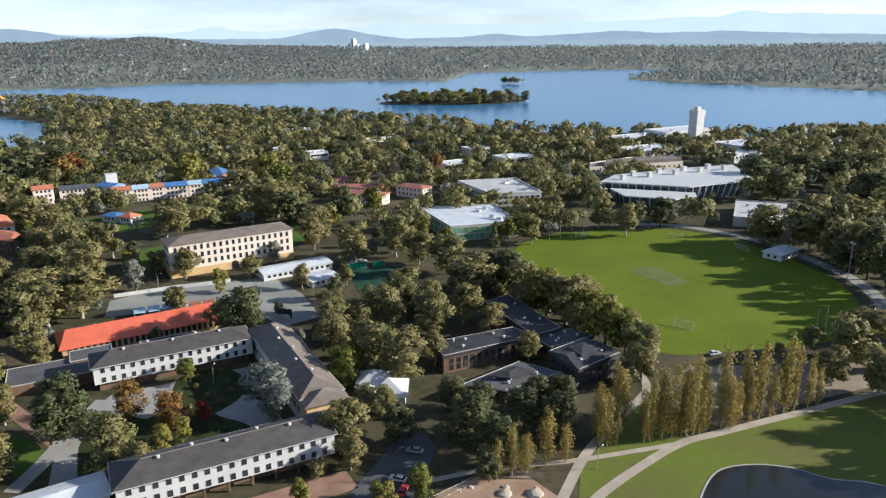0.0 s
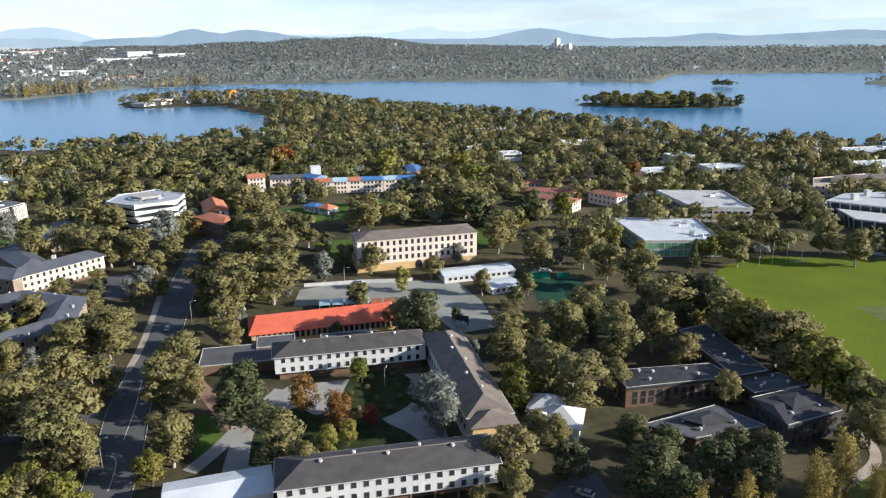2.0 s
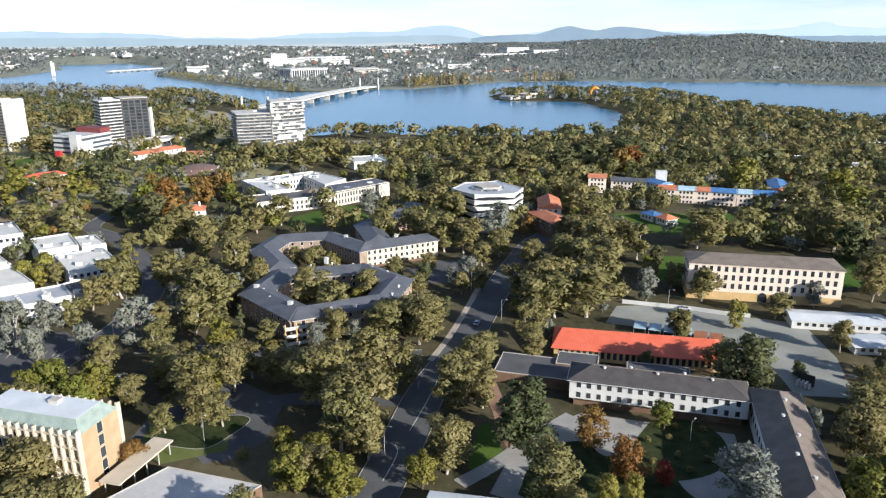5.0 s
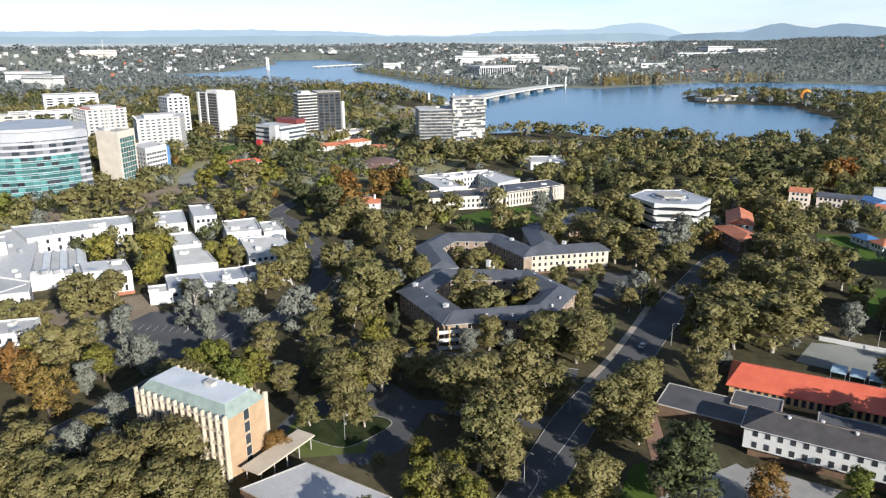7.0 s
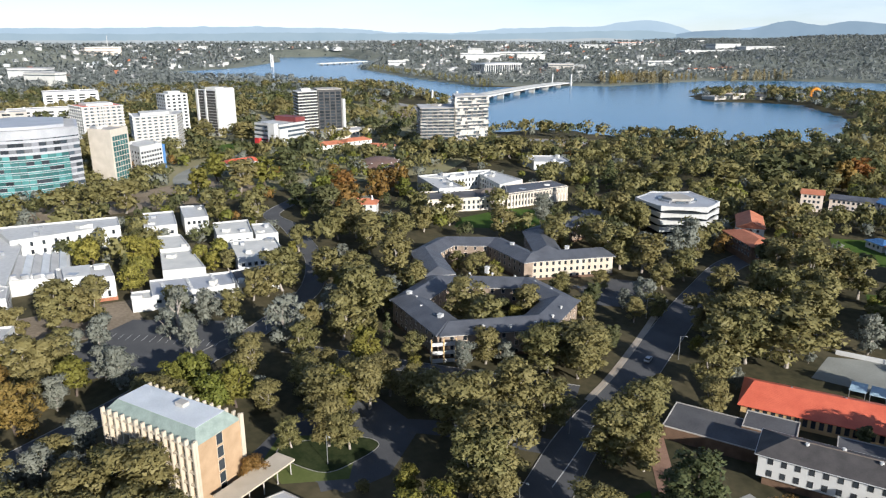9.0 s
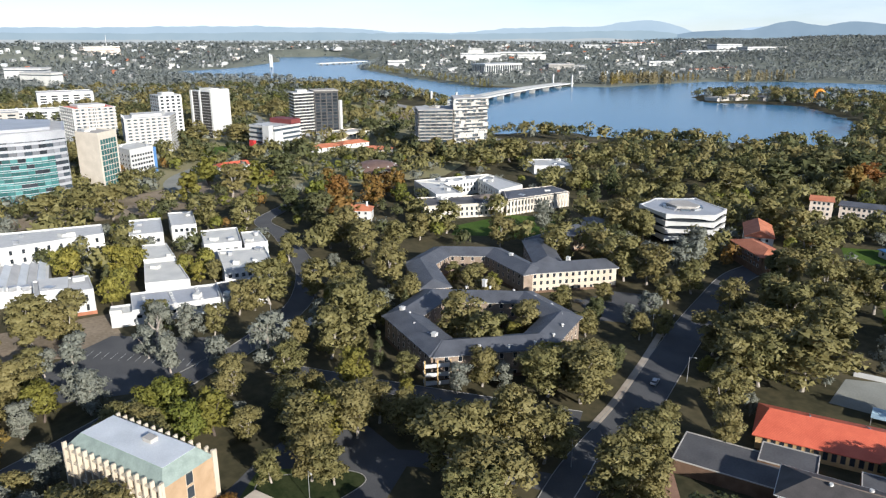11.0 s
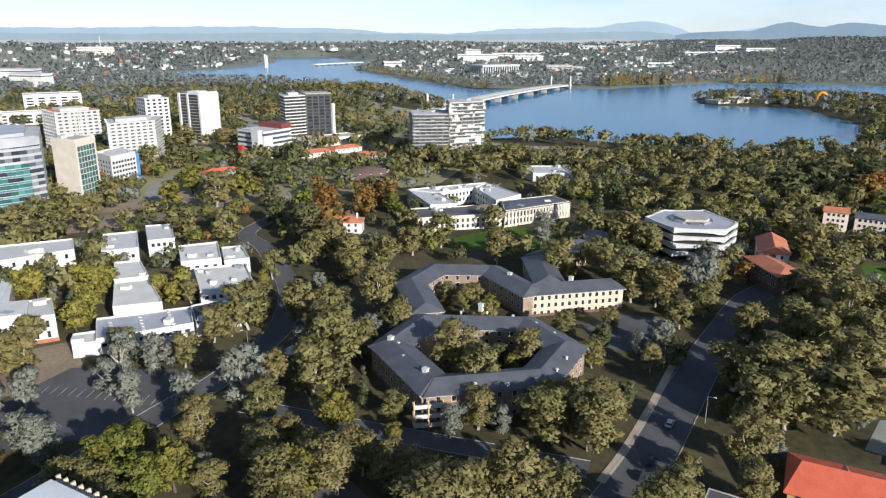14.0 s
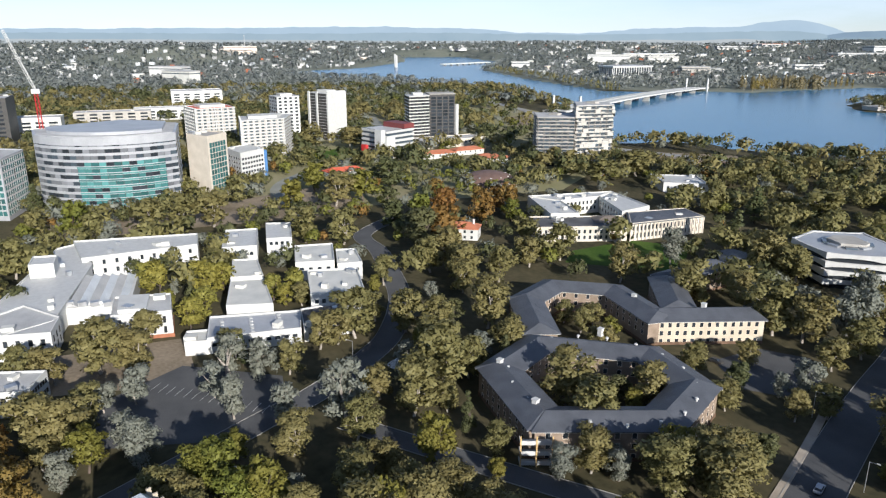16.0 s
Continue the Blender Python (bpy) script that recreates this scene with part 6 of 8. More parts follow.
for name, label, a, b, deep, h_, wall_, roof_ in (
        ("hilltop_parliament", "long low white parliament wing on a green rise", (-2105, 2424), (-2060, 2700), 60, 9, WHITE, WHITEPAINT),
        ("hilltop_parliament", "long low white parliament wing on a green rise", (-2060, 2740), (-2026, 2948), 60, 11, WHITE, WHITEPAINT),
        ("hilltop_parliament", "white central block of the parliament on its rise", (-2200, 2720), (-2180, 2860), 60, 20, WHITE, WHITEPAINT),
        ("white_ministry", "white office slab among lakeside trees", (-2333, 1510), (-2264, 1639), 26, 22, WHITE, MEMBRANE),
        ("white_ministry", "white office slab among lakeside trees", (-2420, 1600), (-2390, 1650), 24, 34, OFFWHITE, MEMBRANE),
        ("white_ministry", "grey-white office slab among lakeside trees", (-2230, 1690), (-2190, 1790), 26, 16, OFFWHITE, MEMBRANE),
        ("white_ministry", "pale office slab among lakeside trees", (-2480, 1760), (-2420, 1960), 30, 14, OFFWHITE, PALEROOF),
        ("concrete_gallery", "angular grey concrete gallery across the lake", (-1701, 1411), (-1666, 1476), 40, 15, CONCRETE, MEMBRANE),
        ("white_hall", "white flat-roofed hall across the lake", (-1726, 1843), (-1686, 1917), 24, 10, WHITE, WHITEPAINT),
        ("white_hall", "white flat-roofed hall across the lake", (-2054, 1072), (-2030, 1120), 30, 20, WHITE, OFFWHITE),
        ("embassy_row", "low white residences with orange tiled roofs", (-1400, 1660), (-1385, 1740), 18, 6, CREAM, ORANGEROOF),
        ("embassy_row", "low white residences with orange tiled roofs", (-1430, 1770), (-1400, 1860), 18, 6, CREAM, ORANGEROOF),
        ("distant_shopping_hall", "wide pale hall with red and white roofs", (-2768, 2702), (-2763, 2950), 60, 8, WHITE, ORANGEROOF),
        ("distant_shopping_hall", "wide pale hall far across the suburbs", (-2854, 2534), (-2789, 2661), 60, 10, WHITE, WHITEPAINT),
        ("defence_offices", "cream office complex under a wooded hill", (-3222, 251), (-3284, 438), 50, 16, CREAM, OFFWHITE),
        ("defence_offices", "cream office slab under a wooded hill", (-3300, 330), (-3340, 470), 40, 26, CREAM, OFFWHITE),
        ("white_campus_block", "white flat-roofed block on the hill's foot", (-1760, 96), (-1700, 150), 30, 22, OFFWHITE, MEMBRANE),
        ("white_campus_block", "white flat-roofed block on the hill's foot", (-1945, 68), (-1900, 140), 40, 24, WHITE, MEMBRANE)):
    poly = keep(rect(a, b, deep))
    z = float(land(*((Vector(a) + Vector(b)) / 2)))
    ob = thing(name, label, "building", (0, 0, z), "far landmarks")
    part("wall", prism(poly, -3, h_ + 3), wall_, ob)
    part("ribbon_window", prism(grow(poly, 0.3), h_ - 2.5, h_ - 0.5), BLUEGLASS, ob)
    part("roof", prism(grow(poly, 1.5), h_ + 3, h_ + 4.2), roof_, ob)
suburb = random.Random(33)
bm = bmesh.new()
for i in range(900):  # roofs too small to pick apart
    az, r = radians(suburb.choice((suburb.uniform(40, 100),) * 7 + (suburb.uniform(-32, 42),))), 1700 + 2600 * suburb.random() ** 0.8
    x, y = -math.sin(az) * r, math.cos(az) * r
    if max(float(edge_distance(np.array(x), np.array(y), q)) for q in KEEP_WATER) > -60 or (r < 2300 and az < 0.6):
        continue
    w_, d_, z = suburb.uniform(8, 20), suburb.uniform(7, 12), float(land(x, y))
    m = pose(x, y, z, 0, 0, math.degrees(az) + suburb.uniform(-40, 40))
    box(bm, -w_ / 2, -d_ / 2, -3, w_ / 2, d_ / 2, suburb.uniform(6.5, 10.5), m, suburb.choice((0, 0, 1, 1, 3, 3, 3, 3, 3, 0, 3, 1, 3, 3, 0, 3, 3, 2)))
tagged(part("suburb_roofs", bm, [OFFWHITE, PALEROOF, ORANGEROOF, MEMBRANE]), "pale roofs scattered through distant suburbs", "suburb", kind="stuff")
for k, (x, h_) in enumerate(((0, 40), (18, 60), (44, 34), (70, 28), (95, 38), (-40, 26))):
    b = radians(7.0 - x * 0.012)
    ob = thing("distant_tower", "white tower block far below the hills", "tower block", (-math.sin(b) * 4100, math.cos(b) * 4100, 34), "far towers")
    ob.rotation_euler = (0, 0, radians(50))
    part("wall", box(bmesh.new(), -12, -10, -20, 12, 10, h_ * 1.2), WHITE, ob)
    part("roof", box(bmesh.new(), -7, -4, h_ * 1.2, 7, 4, h_ * 1.2 + 3), OFFWHITE, ob)
mast = thing("hilltop_mast", "thin white mast on a wooded hill", "mast", (-3308, 424, 20))
bm = bmesh.new()
tube(bm, (0, 0, 0), (0, 0, 78), 2.2, 0.8, 6)
part("shaft", bm, WHITEPAINT, mast)


# ---- small things ----
def car(label, paint, x, y, turn, group="parked cars"):
    """A parked car: rounded body, glazed cabin, four wheels with rims, lights."""
    ob = thing("car", label, "car", (x, y, 0.05), group)
    ob.rotation_euler = (0, 0, radians(turn))
    bm = bmesh.new()
    side = [(-2.15, 0.35), (2.1, 0.35), (2.2, 0.62), (2.05, 0.86), (1.1, 0.96), (-1.5, 1.0), (-2.15, 0.92), (-2.25, 0.6)]
    L, R_ = [[bm.verts.new((a, b, z)) for a, z in side] for b in (-0.86, 0.86)]
    for i in range(8):
        j = (i + 1) % 8
        bm.faces.new((L[i], L[j], R_[j], R_[i]))
    bm.faces.new(L[::-1])
    bm.faces.new(R_)
    bmesh.ops.bevel(bm, geom=bm.edges[:], offset=0.06, segments=1, affect="EDGES")
    part("body", bm, paint, ob)
    bm = bmesh.new()
    lo = [bm.verts.new(v) for v in ((-1.75, -0.78, 0.96), (1.15, -0.78, 0.94), (1.15, 0.78, 0.94), (-1.75, 0.78, 0.96))]
    hi = [bm.verts.new(v) for v in ((-1.35, -0.62, 1.45), (0.3, -0.62, 1.45), (0.3, 0.62, 1.45), (-1.35, 0.62, 1.45))]
    for i in range(4):
        bm.faces.new((lo[i], lo[(i + 1) % 4], hi[(i + 1) % 4], hi[i]))
    bm.faces.new(hi)
    part("cabin_glass", bm, GLASS, ob)
    part("roof_panel", box(bmesh.new(), -1.36, -0.63, 1.44, 0.3, 0.63, 1.49), paint, ob)
    for a in (-1.35, 1.35):
        for b in (-0.84, 0.84):
            bm = bmesh.new()
            tube(bm, (a, b - 0.1, 0.32), (a, b + 0.1, 0.32), 0.32, 0.32, 12)
            part("wheel", bm, DARKTRIM, ob)
    return ob


SILVERPAINT = mat("silver_car_paint", (0.42, 0.43, 0.45), (0.5, 0.51, 0.53), 1.0, 0.3, metal=0.5)
for label, paint, x, y, turn in (("white parked hatchback on the drive", WHITEPAINT, -11, 145.5, 160), ("silver parked car under the trees", SILVERPAINT, -7.5, 157.5, 165), ("red parked car at the drive's edge", REDPAINT, -9.5, 141, 75), ("dark parked car beside the kerb", DARKTRIM, -151.5, 200, 118), ("dark parked car beside the kerb", DARKTRIM, -147.5, 193.5, 118), ("silver parked car beside the kerb", SILVERPAINT, -161, 217, 118), ("dark car parked on the forecourt", DARKTRIM, -222.5, 241.5, 20), ("white car parked by the courts", WHITEPAINT, -38, 318, 30), ("white car parked by the courts", WHITEPAINT, -42, 315.5, 30), ("silver car beside the pavilion", SILVERPAINT, 172, 305, 80), ("white car beside the pavilion", WHITEPAINT, 173, 297, 82), ("dark car in the yard", DARKTRIM, -50, 262, 20), ("white car on the yard", WHITEPAINT, -113, 282, 25), ("white van on the oval's edge", WHITEPAINT, 89, 214, 20)):
    car(label, paint, x, y, turn)


def goal(x, y, turn, label):
    """A football goal: posts, crossbar, back frame and a net of thin cords."""
    ob = thing("football_goal", label, "goal", (x, y, 0.06), "goals on the oval")
    ob.rotation_euler = (0, 0, radians(turn))
    for a in (-3.66, 3.66):
        bm = bmesh.new()
        tube(bm, (a, 0, 0), (a, 0, 2.44), 0.07, 0.07)
        part("post", bm, WHITEPAINT, ob)
        bm = bmesh.new()
        tube(bm, (a, 0, 2.44), (a, 1.8, 0.05), 0.05, 0.05)
        part("back_stay", bm, WHITEPAINT, ob)
    bm = bmesh.new()
    tube(bm, (-3.73, 0, 2.44), (3.73, 0, 2.44), 0.07, 0.07)
    part("crossbar", bm, WHITEPAINT, ob)
    bm = bmesh.new()
    tube(bm, (-3.66, 1.8, 0.05), (3.66, 1.8, 0.05), 0.05, 0.05)
    part("ground_bar", bm, WHITEPAINT, ob)
    bm = bmesh.new()
    for k in range(25):
        a = -3.66 + 7.32 * k / 24
        tube(bm, (a, 0, 2.42), (a, 1.8, 0.05), 0.012, 0.012, 3)
    for k in range(1, 9):
        t = k / 9
        tube(bm, (-3.66, 1.8 * t, 2.42 - 2.37 * t), (3.66, 1.8 * t, 2.42 - 2.37 * t), 0.012, 0.012, 3)
    tagged(part("net", bm, WHITEPAINT, ob), kind="stuff")


goal(87, 238, 136, "white football goal with a net on the oval")
goal(73, 359, 10, "white football goal at the oval's end")
goal(121, 356, -10, "white football goal at the oval's end")
goal(146, 334, -60, "white football goal at the oval's edge")
for i, (x, y) in enumerate(((123, 222), (128, 226), (134, 231), (139, 234), (55, 353), (61, 356), (67, 357), (74, 361))):
    post = thing("goal_post", "tall white football goal post", "goal post", (x, y, 0), "tall goal posts")
    bm = bmesh.new()
    tube(bm, (0, 0, 0), (0, 0, 11 if i % 4 in (1, 2) else 7), 0.1, 0.08)
    part("pole", bm, WHITEPAINT, post)


def lamp(x, y, h=8.0, turn=0.0):
    ob = thing("street_lamp", "grey steel street lamp", "street lamp", (x, y, 0), "street lamps")
    ob.rotation_euler = (0, 0, radians(turn))
    bm = bmesh.new()
    tube(bm, (0, 0, 0), (0, 0, h), 0.11, 0.07)
    part("pole", bm, STEEL, ob)
    bm = bmesh.new()
    tube(bm, (0, 0, h - 0.1), (1.6, 0, h + 0.25), 0.05, 0.04, 5)
    part("arm", bm, STEEL, ob)
    part("lamp_head", box(bmesh.new(), 1.5, -0.14, h + 0.18, 2.2, 0.14, h + 0.32), OFFWHITE, ob)


for x, y, turn in ((-141, 168, 200), (-157, 226, 20), (-172, 254, 200), (-186, 242, 20), (-122, 138, 20), (-246, 122, 60), (-262, 134, 240), (-290, 160, 60), (-206, 92, 60), (-70, 196, 90), (-56, 190, 90), (37, 150, 45), (44, 162, 45), (104, 182, 45), (40, 210, 45), (-160, 110, 0), (-118, 278, 0)):
    lamp(x, y, 8.0 if x < -110 else 5.5, turn)
flood = thing("floodlight_mast", "tall steel floodlight mast beside the oval", "floodlight", (172, 286, 0))
bm = bmesh.new()
tube(bm, (0, 0, 0), (0, 0, 17), 0.22, 0.12)
part("mast", bm, STEEL, flood)
part("lamp_bar", box(bmesh.new(), -0.3, -1.6, 16.6, 0.3, 1.6, 17.4), STEEL, flood)
NETGREEN = mat("green_mesh_screen", (0.01, 0.20, 0.11), (0.02, 0.30, 0.17), 0.5, 0.8)
COURTGREEN = mat("green_court_surface", (0.015, 0.05, 0.035), (0.03, 0.08, 0.052), 0.2, 0.9)
sheet("tennis_court", [(-44, 306), (-22, 312), (-12, 282), (-34, 274)], 0.06, COURTGREEN, "dark green tennis court surface", "court")
for a, b in (((-44, 306), (-35, 308.5)), ((-32, 309.5), (-27, 311))):
    ob = thing("windbreak_screen", "bright green mesh windbreak on a court fence", "screen")
    part("mesh_panel", prism(rect(a, b, 0.12), 0.3, 3.0), NETGREEN, ob)
    for p in (a, b):
        bm = bmesh.new()
        tube(bm, (*p, 0), (*p, 3.2), 0.06, 0.06)
        part("post", bm, STEEL, ob)
for k in range(6):
    x, y = -115 + k * 4.6, 251.5 + k * 2.0
    ob = thing("pool_cover_panel" if k < 4 else "storage_crate", "pale blue translucent roof panel in the yard" if k < 4 else "small rusty storage crate in the yard", "roof panel" if k < 4 else "crate", (x, y, 0), "yard panels" if k < 4 else "yard crates")
    ob.rotation_euler = (0, 0, radians(24))
    part("panel", box(bmesh.new(), -2.1, -3.2, 2.3, 2.1, 3.2, 2.5) if k < 4 else box(bmesh.new(), -2.1, -1.3, 0, 2.1, 1.3, 2.5), CYANROOF if k < 4 else REDBRICK, ob)
    for a in (-1.9, 1.9):
        part("leg", box(bmesh.new(), a - 0.08, -3.0, 0, a + 0.08, -2.8, 2.3), STEEL, ob)
gear = thing("gas_tank_rack", "rack of white tanks on a steel frame", "tank rack", (-59, 246, 0))
for k in range(7):
    bm = bmesh.new()
    tube(bm, ((k % 4) * 1.1 - 1.6, (k // 4) * 1.3, 0.2), ((k % 4) * 1.1 - 1.6, (k // 4) * 1.3, 2.0), 0.42, 0.36, 10)
    part("tank", bm, WHITEPAINT, gear)
part("frame", box(bmesh.new(), -2.4, 2.6, 0, 2.2, 2.8, 3.6), DARKTRIM, gear)
wall_ = thing("retaining_wall", "low white rendered retaining wall", "wall")
line = [(-134, 272), (-122, 278), (-112, 283), (-100, 287), (-92, 291)]
for a, b in zip(line, line[1:]):
    part("wall_panel", prism(rect(a, b, 0.4), 0, 1.5), WHITE, wall_)
snag = thing("dead_tree", "bare pale dead gum tree with forked limbs", "tree", (-262, 96, 0))
bm = bmesh.new()
tube(bm, (0, 0, -0.3), (0.3, 0.2, 6), 0.55, 0.42, 8)
for x, y, z in ((2.6, 0.6, 10), (-2.2, 1.2, 10.5), (0.6, -2.2, 9.6), (1.2, 1.8, 11)):
    tube(bm, (0.3, 0.2, 5.8), (x * 0.6, y * 0.6, z * 0.82), 0.36, 0.24, 6)
    tube(bm, (x * 0.6, y * 0.6, z * 0.82), (x, y, z), 0.24, 0.08, 5)
    tube(bm, (x * 0.6, y * 0.6, z * 0.82), (x * 1.3, y * 0.4, z * 0.9), 0.18, 0.05, 5)
part("trunk", bm, BARK, snag)
rock = random.Random(5)
for k in range(14):
    ob = thing("rubble_heap" if k < 4 else "boulder", "heap of pale broken rubble on bare earth" if k < 4 else "pale boulder on bare earth", "rubble" if k < 4 else "rock", (rock.uniform(0, 22), rock.uniform(130, 144), 0), "site rubble")
    bm = bmesh.new()
    bmesh.ops.create_icosphere(bm, subdivisions=2, radius=rock.uniform(0.4, 0.9) * (2.2 if k < 4 else 1))
    for v in bm.verts:
        v.co *= 1 + 0.35 * noise.noise(v.co * 1.3 + Vector((k, 0, 0)))
        v.co.z *= 0.5
    part("stone", bm, GRAVEL, ob)
for x0, y0, x1, y1 in ((-4, 136, 10, 147), (10, 147, 24, 146)):
    n = int(math.hypot(x1 - x0, y1 - y0) / 2.4)
    for k in range(n):
        ob = thing("site_fence_panel", "temporary steel mesh fence panel", "fence", (x0 + (x1 - x0) * k / n, y0 + (y1 - y0) * k / n, 0), "site fence")
        ob.rotation_euler = (0, 0, math.atan2(y1 - y0, x1 - x0))
        bm = bmesh.new()
        for z in (0.1, 1.8):
            tube(bm, (0, 0, z), (2.35, 0, z), 0.03, 0.03, 4)
        for a in range(8):
            tube(bm, (a * 2.35 / 7, 0, 0.1), (a * 2.35 / 7, 0, 1.8), 0.02, 0.02, 4)
        part("mesh_frame", bm, STEEL, ob)
sheet("shore_bank", [(-580, 470), (-522, 541), (-494, 526), (-536, 464)], 0.06, DIRT, "bare brown bank by the lakeshore", "ground", False)
sheet("art_school_ground", [(-451.4, 34.1), (-488.7, 13.8), (-498.0, 92.2), (-539.5, 177.7), (-491.0, 196.8), (-453.3, 160.5), (-454.1, 105.3)], 0.05, BAREGROUND, "trodden dry ground and gravel before the offices", "ground", False)
sheet("town_field", [(-900.5, -1.4), (-841.5, 106.3), (-967.6, 110.9), (-1039.1, -13.9)], 0.07, DRYPARK, "dry pale town field behind a row of golden trees", "lawn", False)
sheet("lakeside_bank", [(-592.3, 474.7), (-541.2, 540.2), (-509.2, 528.4), (-555.6, 451.9)], 0.08, BAREGROUND, "bare brown bank along the lakeside path", "ground", False)
sheet("lakeside_field", [(-880.6, 486.0), (-903.0, 542.1), (-802.1, 491.9), (-794.3, 451.4)], 0.07, BAREGROUND, "pale dry lakeside field by the parkway", "ground", False)
sheet("gum_verge", [(-301.3, 36.7), (-302.3, 85.8), (-275.6, 87.4), (-268.9, 69.1), (-273.1, 43.8)], 0.045, BAREGROUND, "dry leaf-strewn verge under silver gums", "ground", False)
sheet("town_lawn", [(-918, 3), (-911, 106), (-956, 107), (-973, -2)], 0.06, LAWN, "green strip of town parkland", "lawn", False)
sheet("town_park", [(-690, 190), (-640, 205), (-645, 250), (-700, 238)], 0.06, LAWN, "small green town park between towers", "lawn", False)
strip("town_avenue", [(-470, 160), (-520, 150), (-570, 165), (-640, 225), (-690, 270), (-800, 300), (-950, 330)], 11, 0.06, PALEASPHALT, "pale town avenue between trees", "road")


# ---- trees ----
def unit(a):
    return a / np.maximum(np.linalg.norm(a, axis=-1, keepdims=True), 1e-6)


def leaf_sprays(centres, normals, size, rnd):
    """Corner points of one slim, ragged leaf spray at each centre, lying about square to its normal."""
    n = len(centres)
    N = unit(normals)
    T = unit(np.cross(N, rnd.normal(size=(n, 3))))
    B = np.cross(N, T)
    s = (size * rnd.uniform(0.6, 1.35, n))[:, None]
    k = rnd.uniform(0.55, 1.05, n)[:, None]
    skew = rnd.uniform(-0.35, 0.35, n)[:, None]
    c = [centres + s * (T * (a + skew * b) + B * b * k) for a, b in ((-0.55, -0.33), (0.55, -0.33), (0.0, 0.67))]
    return np.stack(c, 1).reshape(-1, 3)


def crown_mesh(name, seed, h, r, kind, count, size, material):
    """A crown of many leaf clumps gathered in uneven bunches."""
    rnd = np.random.default_rng(seed)
    bunches = []
    if kind == "column":
        for i in range(26):
            t = i / 25
            w = r * (0.35 + 0.65 * math.sin(math.pi * min(1, 0.12 + t * 0.88)) ** 0.7)
            bunches.append((rnd.normal(0, 0.22 * r, 2).tolist() + [h * (0.1 + 0.87 * t)], w * rnd.uniform(0.5, 0.95), 1.6))
    elif kind == "cone":
        for i in range(34):
            t = rnd.uniform(0.05, 1)
            a, d = rnd.uniform(0, math.tau), r * (1 - t) * rnd.uniform(0.4, 0.9)
            bunches.append(([d * math.cos(a), d * math.sin(a), h * (0.12 + 0.84 * t)], r * (0.22 + 0.2 * (1 - t)), 0.55))
    else:
        m = {"open": 40, "round": 40, "spread": 30}[kind]
        lo = {"open": 0.19, "round": 0.15, "spread": 0.5}[kind]
        lobes = [(rnd.uniform(0, math.tau), rnd.uniform(0.72, 1.25)) for _ in range(5)]  # an uneven outline
        for i in range(m):
            a, t = rnd.uniform(0, math.tau), rnd.uniform(0, 1) ** 0.85
            wide = math.sin(math.pi * (0.13 + 0.75 * t)) ** 0.6
            reach = sum(g * max(0.0, math.cos((a - b) * 0.9)) for b, g in lobes) / 2.2
            d = r * 0.86 * wide * min(1.12, max(0.45, reach)) * math.sqrt(rnd.uniform(0.08, 1))
            bunches.append(([d * math.cos(a), d * math.sin(a), h * (lo + (0.93 - lo) * t)], r * rnd.uniform(0.15, 0.36), rnd.uniform(0.6, 0.95)))
    weight = np.array([b[1] ** 2 for b in bunches])
    weight /= weight.sum()
    pick = rnd.choice(len(bunches), count, p=weight)
    C = np.array([b[0] for b in bunches])[pick]
    R = np.array([b[1] for b in bunches])[pick][:, None]
    flat = np.array([b[2] for b in bunches])[pick]
    D = rnd.normal(size=(count, 3))
    D[:, 2] += 0.3
    D = unit(D)
    off = D * R * rnd.uniform(0.15, 1.3, (count, 1)) ** 0.6
    off[:, 2] *= flat
    aim = D * 0.8 + rnd.normal(0, 0.55, (count, 3)) + np.array([0, 0, 0.15])
    v = leaf_sprays(C + off, aim, size, rnd)
    f = np.arange(count * 3).reshape(-1, 3)
    out = (C + off - np.array([0, 0, h * 0.45])) / np.array([r, r, h * 0.5])
    return quad_sheet(name, v, f, material, unit(D * 0.6 + out * 0.45 + unit(aim) * 0.5)), bunches


def trunk_mesh(name, h, bunches, material, seed, girth):
    """A tapered trunk with limbs that reach into the bunches."""
    rnd = random.Random(seed)
    bm = bmesh.new()
    lean = Vector((rnd.uniform(-0.05, 0.05) * h, rnd.uniform(-0.05, 0.05) * h, 0))
    fork = Vector((lean.x, lean.y, h * rnd.uniform(0.26, 0.36)))
    tube(bm, (0, 0, -0.5), fork, girth, girth * 0.72, 7)
    for c, r, _ in rnd.sample(bunches, min(7, len(bunches))):
        mid = fork.lerp(Vector(c), 0.5) + Vector((rnd.uniform(-0.4, 0.4), rnd.uniform(-0.4, 0.4), 0.5))
        tube(bm, fork - Vector((0, 0, 0.2)), mid, girth * 0.5, girth * 0.3, 5)
        tube(bm, mid, c, girth * 0.3, girth * 0.08, 4)
    me = bpy.data.meshes.new(name)
    bm.to_mesh(me)
    bm.free()
    me.materials.append(material)
    return me


